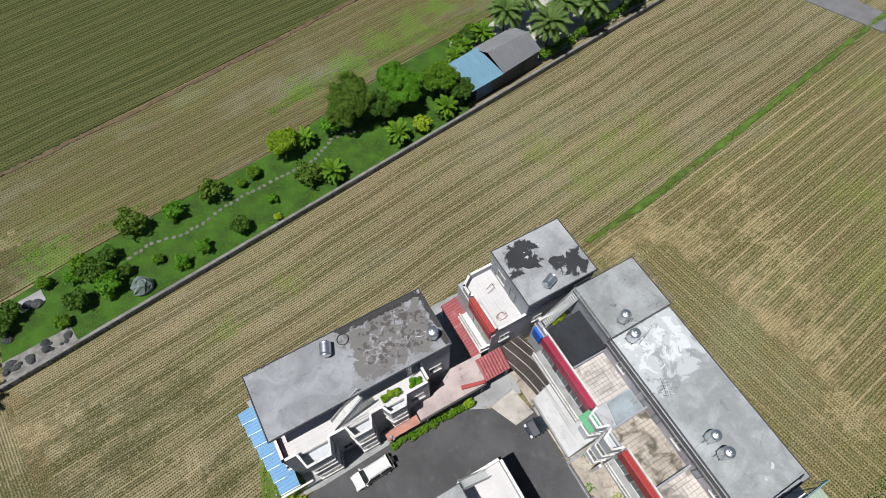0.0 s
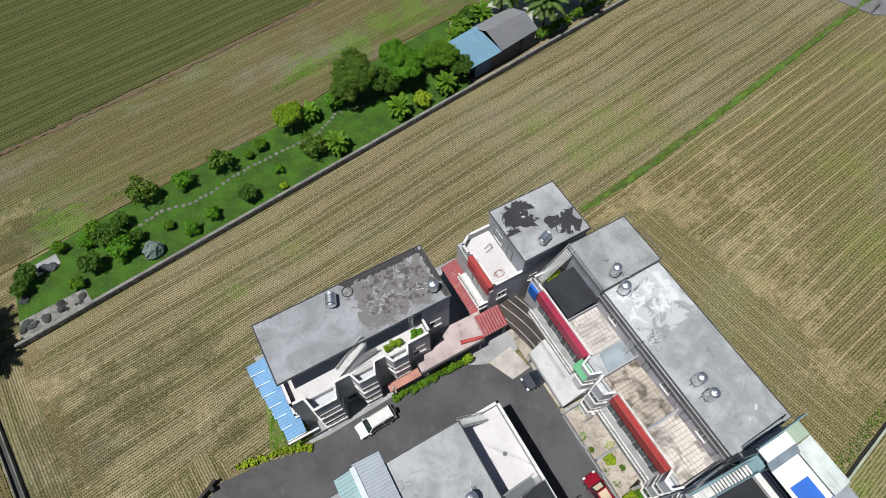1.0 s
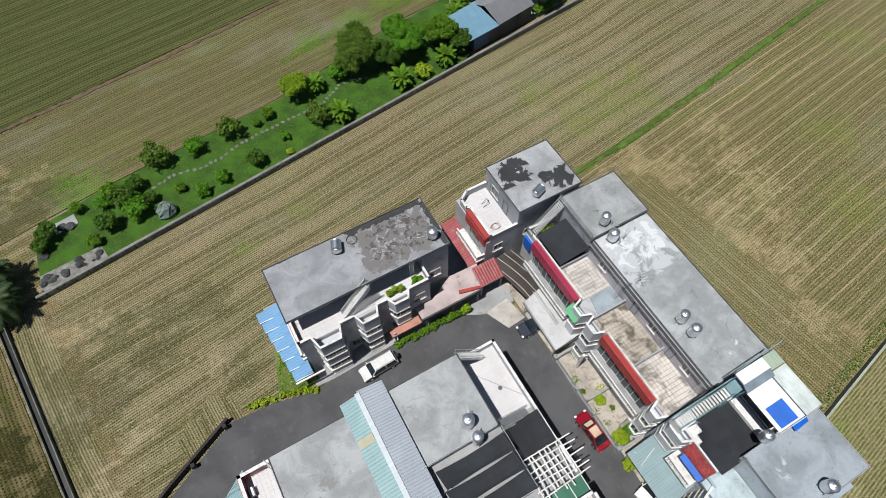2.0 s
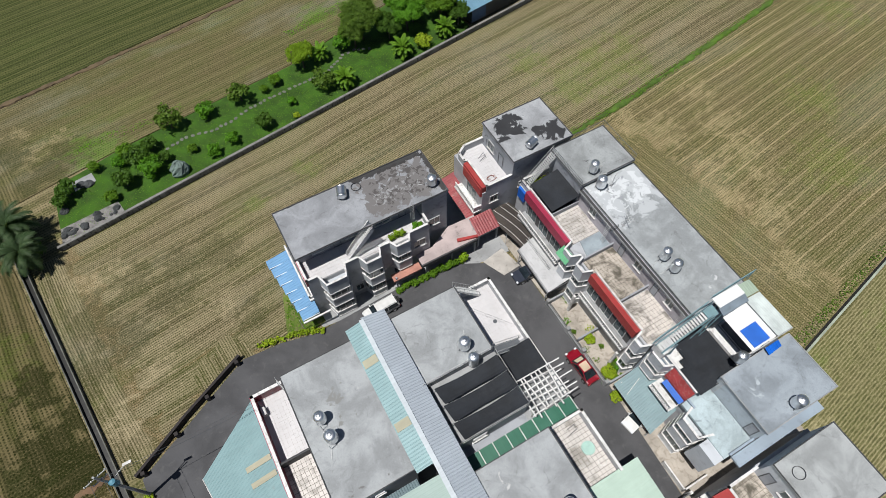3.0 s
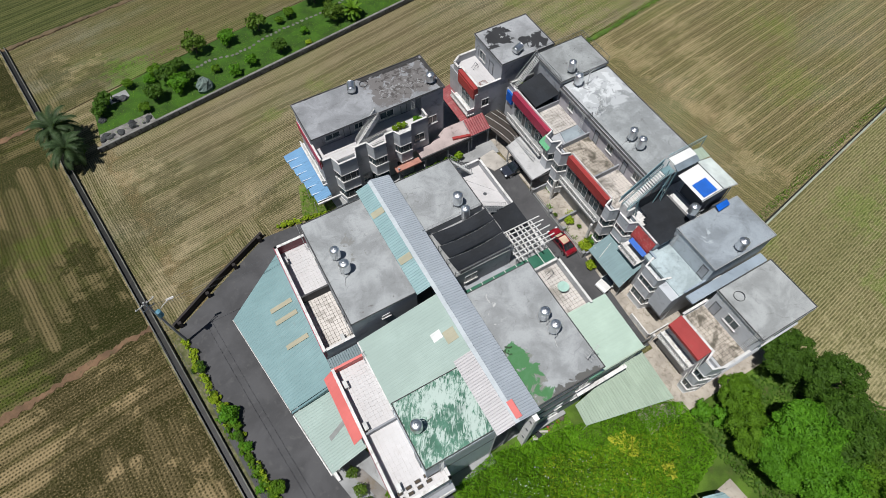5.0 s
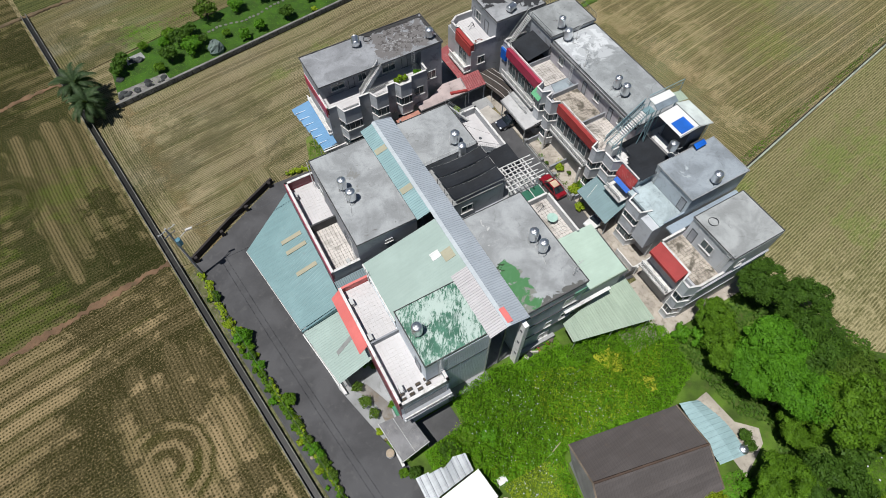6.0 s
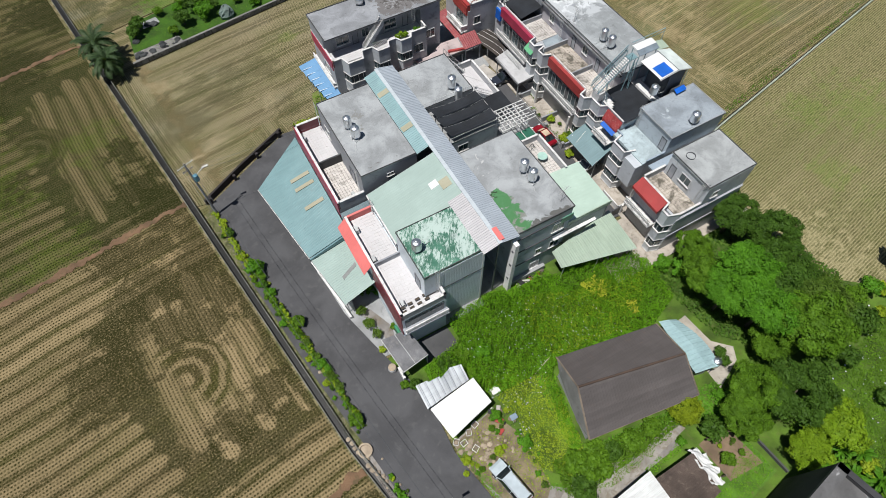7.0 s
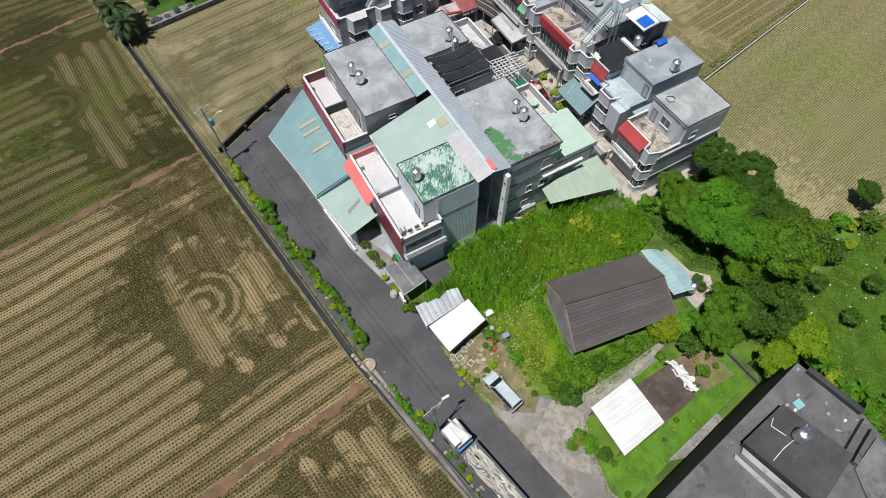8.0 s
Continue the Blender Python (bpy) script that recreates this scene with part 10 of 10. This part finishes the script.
fw = thing("forecourt_fence", 15.7, -4, 0, "low weathered forecourt wall with iron rails", "fence")
for y0, y1 in ((-2.2, 1.6), (-5.2, -2.4), (-9.4, -5.4)):
    part("wall", Mb().box(15.5, 15.75, y0, y1, 0, 0.55), CONC, fw)
    railing(fw, [(15.62, y0 + 0.1), (15.62, y1 - 0.1)], 0.55, 0.55, IRON, 0.2)
for y in (1.7, -2.3, -5.3, -9.5):
    part("pillar", Mb().box(15.4, 15.85, y - 0.2, y + 0.2, 0, 1.2), CONC, fw)
yd = thing("yard_divider", 17, -3.9, 0, "low dark wall dividing two forecourts", "wall")
part("wall", Mb().box(15.9, 18.8, -4.0, -3.8, 0, 1.0), W_DARK, yd)
for y in (1.7, -9.7):
    w_ = thing("yard_divider", 17, y, 0, "low dark wall dividing two forecourts", "wall")
    part("wall", Mb().box(15.9, 18.8, y - 0.1, y + 0.1, 0, 1.0), W_DARK, w_)
ga = thing("gate_post", 15.7, -21.9, 0, "dark iron gate leaf standing open on white forecourt", "gate")
part("leaf", Mb().box(14.2, 15.6, -22.6, -22.5, 0.1, 1.6), IRON, ga)
part("post", Mb().box(15.6, 15.9, -22.7, -22.4, 0, 1.8), WHITE, ga)

# ---- small terrace things ----
rt = thing("round_table", 7.5, -14.4, 7.42, "round pale green plastic table on the terrace", "table")
part("tabletop", Mb().lathe(0, 0, [(0.62, 0.7), (0.64, 0.74), (0.6, 0.77)], 20), plain("pale_green_plastic", (0.4, 0.6, 0.52), 0.5), rt, local=True)
part("leg", Mb().lathe(0, 0, [(0.25, 0.0), (0.08, 0.08), (0.08, 0.7)], 10), WHITE, rt, local=True)
hr = thing("hose_ring", 8.1, -16.0, 7.42, "coiled pale hose on the terrace floor", "hose")
part("coil", Mb().path([(0.4 * math.cos(i * 0.5), 0.32 * math.sin(i * 0.5), 0.04 + 0.004 * i) for i in range(26)], 0.03, 5), WHITE, hr, local=True)
h2 = thing("hose_ring", 20.9, -24.9, 11.02, "coiled dark hose on the roof", "hose")
part("coil", Mb().path([(0.55 * math.cos(i * 0.45), 0.55 * math.sin(i * 0.45), 0.04 + 0.004 * i) for i in range(30)], 0.022, 5), CURB, h2, local=True)
h3 = thing("hose_ring", 0.9, 20.9, 10.82, "coiled dark hose beside the tank", "hose")
part("coil", Mb().path([(0.55 * math.cos(i * 0.45), 0.55 * math.sin(i * 0.45), 0.04 + 0.004 * i) for i in range(30)], 0.025, 5), CURB, h3, local=True)
h4 = thing("hose_ring", 16.4, 16.6, 7.28, "tangled orange-brown hose on the terrace", "hose")
part("coil", Mb().path([(0.5 * math.cos(i * 0.7) + 0.2 * math.sin(i * 1.9), 0.4 * math.sin(i * 0.7), 0.03 + 0.004 * i) for i in range(24)], 0.02, 5), TERRACOTTA, h4, local=True)
for i in range(8):
    u, v = -17.2 + (i // 2) * 0.95, -24.55 + (i % 2) * 0.5 + 0.04 * i
    p_ = thing("planter", u, v, 7.42, "small black planter tray on the terrace", "planter", "planter trays")
    part("tray", Mb().box(-0.26, 0.26, -0.15, 0.15, 0, 0.25), CURB, p_, local=True)
    part("soil", Mb().box(-0.22, 0.22, -0.11, 0.11, 0.25, 0.27), BARK, p_, local=True)
for u, v, z in ((-17.3, 3.4, 7.42), (-17.3, -17.2, 7.42), (-15.5, -8.0, 7.42), (-17.3, -12.6, 7.42), (-17.0, -23.6, 7.42)):
    b_ = thing("air_conditioner", u, v, z, "grey outdoor air conditioner unit on the terrace", "air conditioner", "air conditioner units")
    part("case", Mb().box(-0.2, 0.2, -0.4, 0.4, 0.1, 0.7), PALE_IRON, b_, local=True)
    part("fan_grille", Mb().tube((-0.22, -0.08, 0.4), (-0.2, -0.08, 0.4), 0.24, 14), IRON, b_, local=True)
    part("foot", Mb().box(-0.2, 0.2, -0.35, -0.3, 0, 0.1).box(-0.2, 0.2, 0.3, 0.35, 0, 0.1), IRON, b_, local=True)
for u, v, z, n_ in ((17.0, 19.5, 7.28, 5), (7.3, -12.6, 7.42, 6)):
    c_ = thing("clothes_rack", u, v, z, "small folding metal rack on the terrace", "rack")
    part("frame", Mb().path([(-0.5, 0, 0), (0.3, 0.1, 0.6), (0.5, 0.1, 0)], 0.03).path([(-0.4, 0.5, 0), (0.3, 0.6, 0.6), (0.6, 0.5, 0)], 0.03).tube((0.3, 0.1, 0.6), (0.3, 0.6, 0.6), 0.03), IRON, c_, local=True)
an_ = thing("antenna", -16.9, -23.9, 7.42, "thin pole with a fallen wire on the terrace", "antenna")
part("mast", Mb().tube((0, 0, 0), (0, 0, 1.5), 0.03), IRON, an_, local=True)
ac2 = thing("pump_box", -11.8, -35.0, 0.03, "white pump housing beside the shed", "pump")
part("case", Mb().box(-0.5, 0.5, -0.4, 0.4, 0.1, 0.9), WHITE, ac2, local=True)
part("base", Mb().box(-0.6, 0.6, -0.5, 0.5, 0, 0.1), CONC, ac2, local=True)
cg = thing("wire_cage", -11.5, -38.4, 0.03, "rusty wire cage with a blue cloth among the weeds", "cage")
mbc = Mb()
for i in range(6):
    for k in range(2):
        mbc.tube((-0.8 + i * 0.32, -0.6 + 1.2 * k, 0), (-0.8 + i * 0.32, -0.6 + 1.2 * k, 0.9), 0.02, 4)
part("bars", mbc, IRON, cg, local=True)
part("cloth", Mb().box(-0.5, 0.3, -0.4, 0.2, 0.88, 0.92), plain("blue_grey_cloth", (0.25, 0.32, 0.4), 0.8), cg, local=True)
for i in range(60):
    u, v = -18.4 + rg.uniform(0, 5.2), -41.8 + rg.uniform(0, 4.4)
    boulder("yard_stone", u, v, rg.uniform(0.12, 0.32), rg.uniform(0.12, 0.3), 200 + i, PALE_STONE if i else (PALE_STONE := plain("pale_brown_stone", (0.42, 0.34, 0.25), 0.9, vary=0.3, scale=3, rand=0.5)), "pale brown stone in the dirt yard", "yard stones")
for u, v in ((-18.3, -37.6), (-17.6, -38.1), (-16.6, -37.4), (-15.6, -37.0), (-16.8, -39.2)):
    bx_ = thing("crate", u, v, 0.03, "pale empty crate on the dirt yard", "crate", "yard crates", turn=rg.uniform(0, 90))
    part("frame", Mb().box(-0.35, 0.35, -0.3, -0.25, 0, 0.28).box(-0.35, 0.35, 0.25, 0.3, 0, 0.28).box(-0.35, -0.3, -0.25, 0.25, 0, 0.28).box(0.3, 0.35, -0.25, 0.25, 0, 0.28), WHITE, bx_, local=True)
    part("base", Mb().box(-0.3, 0.3, -0.25, 0.25, 0, 0.03), WOOD, bx_, local=True)
for i in range(46):
    v_ = 2.0 - 62.0 * rg.random()
    e_ = -31.2 + (2.0 - v_) * 0.152 if v_ > -33 else -26.6 + (-33 - v_) * 0.2
    boulder("verge_stone", e_ + rg.uniform(-0.7, 0.35), v_, rg.uniform(0.1, 0.26), rg.uniform(0.1, 0.22), 400 + i, PALE_STONE, "pale stone on the verge", "verge stones")
for i in range(12):
    t_ = i / 11
    boulder("verge_stone", -28.2 + 1.6 * t_ + rg.uniform(-0.2, 0.2), -31.6 - 6.4 * t_, rg.uniform(0.2, 0.35), 0.28, 300 + i, PALE_STONE, "pale stone on the verge", "verge stones")
pb = thing("round_planter", -27.2, -33.6, 0.03, "round pale concrete planter ring on the verge", "planter")
part("ring", Mb().lathe(0, 0, [(0.75, 0.0), (0.8, 0.35), (0.62, 0.35), (0.6, 0.1)], 20), PALE_STONE, pb, local=True)
jar = thing("storage_drum", -20.6, -27.0, 0.05, "round pale drum beside the lane", "drum")
part("body", Mb().lathe(0, 0, [(0.42, 0.0), (0.48, 0.4), (0.42, 0.8)], 16), WHITE, jar, local=True)
part("lid", Mb().lathe(0, 0, [(0.45, 0.8), (0.45, 0.86), (0.1, 0.9)], 16), PALE_STONE, jar, local=True)
# pipes and litter on the dark roof
dp = thing("roof_pipe", 2.0, -61.8, 10.25, "white plastic pipe bent across the black roof", "pipe")
part("pipe", Mb().path([(1.2, -0.8, 0.06), (-0.6, -0.9, 0.06), (-2.2, -1.2, 0.06)], 0.04).path([(0.4, -0.2, 0.06), (-0.1, 1.1, 0.06), (0.6, 1.5, 0.06)], 0.04), WHITE, dp, local=True)
db = thing("roof_debris", 6.4, -60.6, 9.12, "pale teal plastic crate among roof litter", "debris")
part("crate", Mb().box(-0.6, 0.3, -0.4, 0.4, 0, 0.3), plain("teal_plastic", (0.25, 0.5, 0.52), 0.5), db, local=True)
for i in range(9):
    lb = thing("roof_litter", 6.2 + rg.uniform(-1.6, 3.2), -61.4 + rg.uniform(-2.6, 1.6), 9.11, "scrap of pale rubble on the dark roof", "litter", "roof litter")
    part("scrap", Mb().prism([(0.3 * math.cos(k * 1.26) * rg.uniform(0.5, 1), 0.22 * math.sin(k * 1.26) * rg.uniform(0.5, 1)) for k in range(5)], 0, 0.12), PALE_STONE if i % 3 else WHITE, lb, local=True)
wb = thing("fallen_trunk", -5.6, -35.2, 0.4, "bleached fallen branch by the cottage gable", "branch")
part("branch", Mb().tube((-1.2, -0.4, 0.2), (1.2, 0.3, 0.6), 0.07, 6, 0.04), PALE_STONE, wb, local=True)


def tv_antenna(u, v, z, turn):
    """Roof aerial: a mast, a boom and cross elements."""
    t = thing("tv_antenna", u, v, z, "thin grey television aerial on the roof", "antenna", "television aerials", turn=turn)
    part("mast", Mb().tube((0, 0, 0), (0, 0, 1.9), 0.03, 6), PALE_IRON, t, local=True)
    b = part("boom", Mb().tube((-0.8, 0, 1.8), (0.9, 0, 1.8), 0.025, 5), PALE_IRON, t, local=True)
    for i in range(6):
        x = -0.7 + i * 0.3
        part("element", Mb().tube((x, -0.5 + 0.04 * i, 1.83), (x, 0.5 - 0.04 * i, 1.83), 0.014, 4), PALE_IRON, b, local=True)
    part("foot", Mb().box(-0.15, 0.15, -0.15, 0.15, 0, 0.08), CONC, t, local=True)


for u, v, z, a_ in ((26.2, 7.2, 10.4, 20), (24.0, 2.3, 10.4, 70), (3.6, -22.8, 11.6, 15)):
    tv_antenna(u, v, z, a_)
sc = random.Random(31)
SCRAPS = (plain("scrap_black", (0.02, 0.02, 0.022), 0.7), plain("scrap_pale", (0.5, 0.47, 0.43), 0.8), plain("scrap_red", (0.35, 0.05, 0.04), 0.6), WOOD)
for i in range(14):
    u, v = sc.uniform(-2.6, 1.8), sc.uniform(-25.2, -24.5)
    q = thing("junk_piece", u, v, 0.03, "discarded board or box at the foot of the house", "junk", "junk by the wall", turn=sc.uniform(0, 180))
    a_, b_, c_ = sc.uniform(0.15, 0.5), sc.uniform(0.1, 0.3), sc.uniform(0.1, 0.6)
    part("board", Mb().prism([(-a_, -b_), (a_, -b_), (a_ * 0.9, b_), (-a_, b_ * 0.9)], 0, [c_, c_ * 0.7, c_ * 0.8, c_]), SCRAPS[i % 4], q, local=True)
for i in range(10):
    u, v = sc.uniform(-13.6, -11.2), sc.uniform(-39.4, -36.0)
    q = thing("junk_piece", u, v, 0.1, "discarded pale scrap in the weeds beside the shed", "junk", "junk by the shed", turn=sc.uniform(0, 180))
    a_, b_, c_ = sc.uniform(0.15, 0.45), sc.uniform(0.1, 0.3), sc.uniform(0.1, 0.35)
    part("board", Mb().prism([(-a_, -b_), (a_, -b_), (a_ * 0.9, b_), (-a_, b_ * 0.9)], 0, [c_, c_ * 0.7, c_ * 0.8, c_]), SCRAPS[(i + 1) % 4], q, local=True)

# ---- rooftop tanks ----
for u, v, z, r, hgt in ((8.5, 17.0, 10.8, 0.55, 1.0), (25.0, 9.4, 11.1, 0.5, 1.3), (24.9, 7.6, 10.4, 0.55, 1.3), (25.0, -3.0, 10.4, 0.5, 1.4), (25.0, -4.6, 10.4, 0.52, 1.4),
                        (-12.5, -1.2, 11.55, 0.5, 1.3), (-12.3, -3.1, 11.55, 0.55, 1.3), (-13.4, -20.6, 11.7, 0.55, 1.2), (2.2, -17.3, 11.6, 0.52, 1.4), (2.3, -18.9, 11.6, 0.52, 1.4),
                        (1.8, -1.5, 11.45, 0.55, 1.4), (1.9, -3.0, 10.45, 0.5, 1.7), (25.4, -20.6, 10.35, 0.55, 1.2), (23.3, -15.0, 11.25, 0.5, 1.1)):
    tank(u, v, z, r, hgt, 0.35, spin=(u * 37 + v * 11) % 360)
tank(-0.9, 20.6, 10.8, 0.55, 1.3, lying=True, label="stainless water tank lying on a cradle", spin=70, pipe=False)
tank(21.3, 16.2, 10.8, 0.5, 1.3, lying=True, label="stainless water tank lying on a cradle", spin=20, pipe=False)
tank(3.2, -62.6, 10.25, 0.6, 1.1, 0.3, label="stainless water tank on a blackened roof")
tank(11.0, -44.8, 0.06, 0.5, 1.4, 1.2, label="stainless water tank on a tall stand by the cottage")
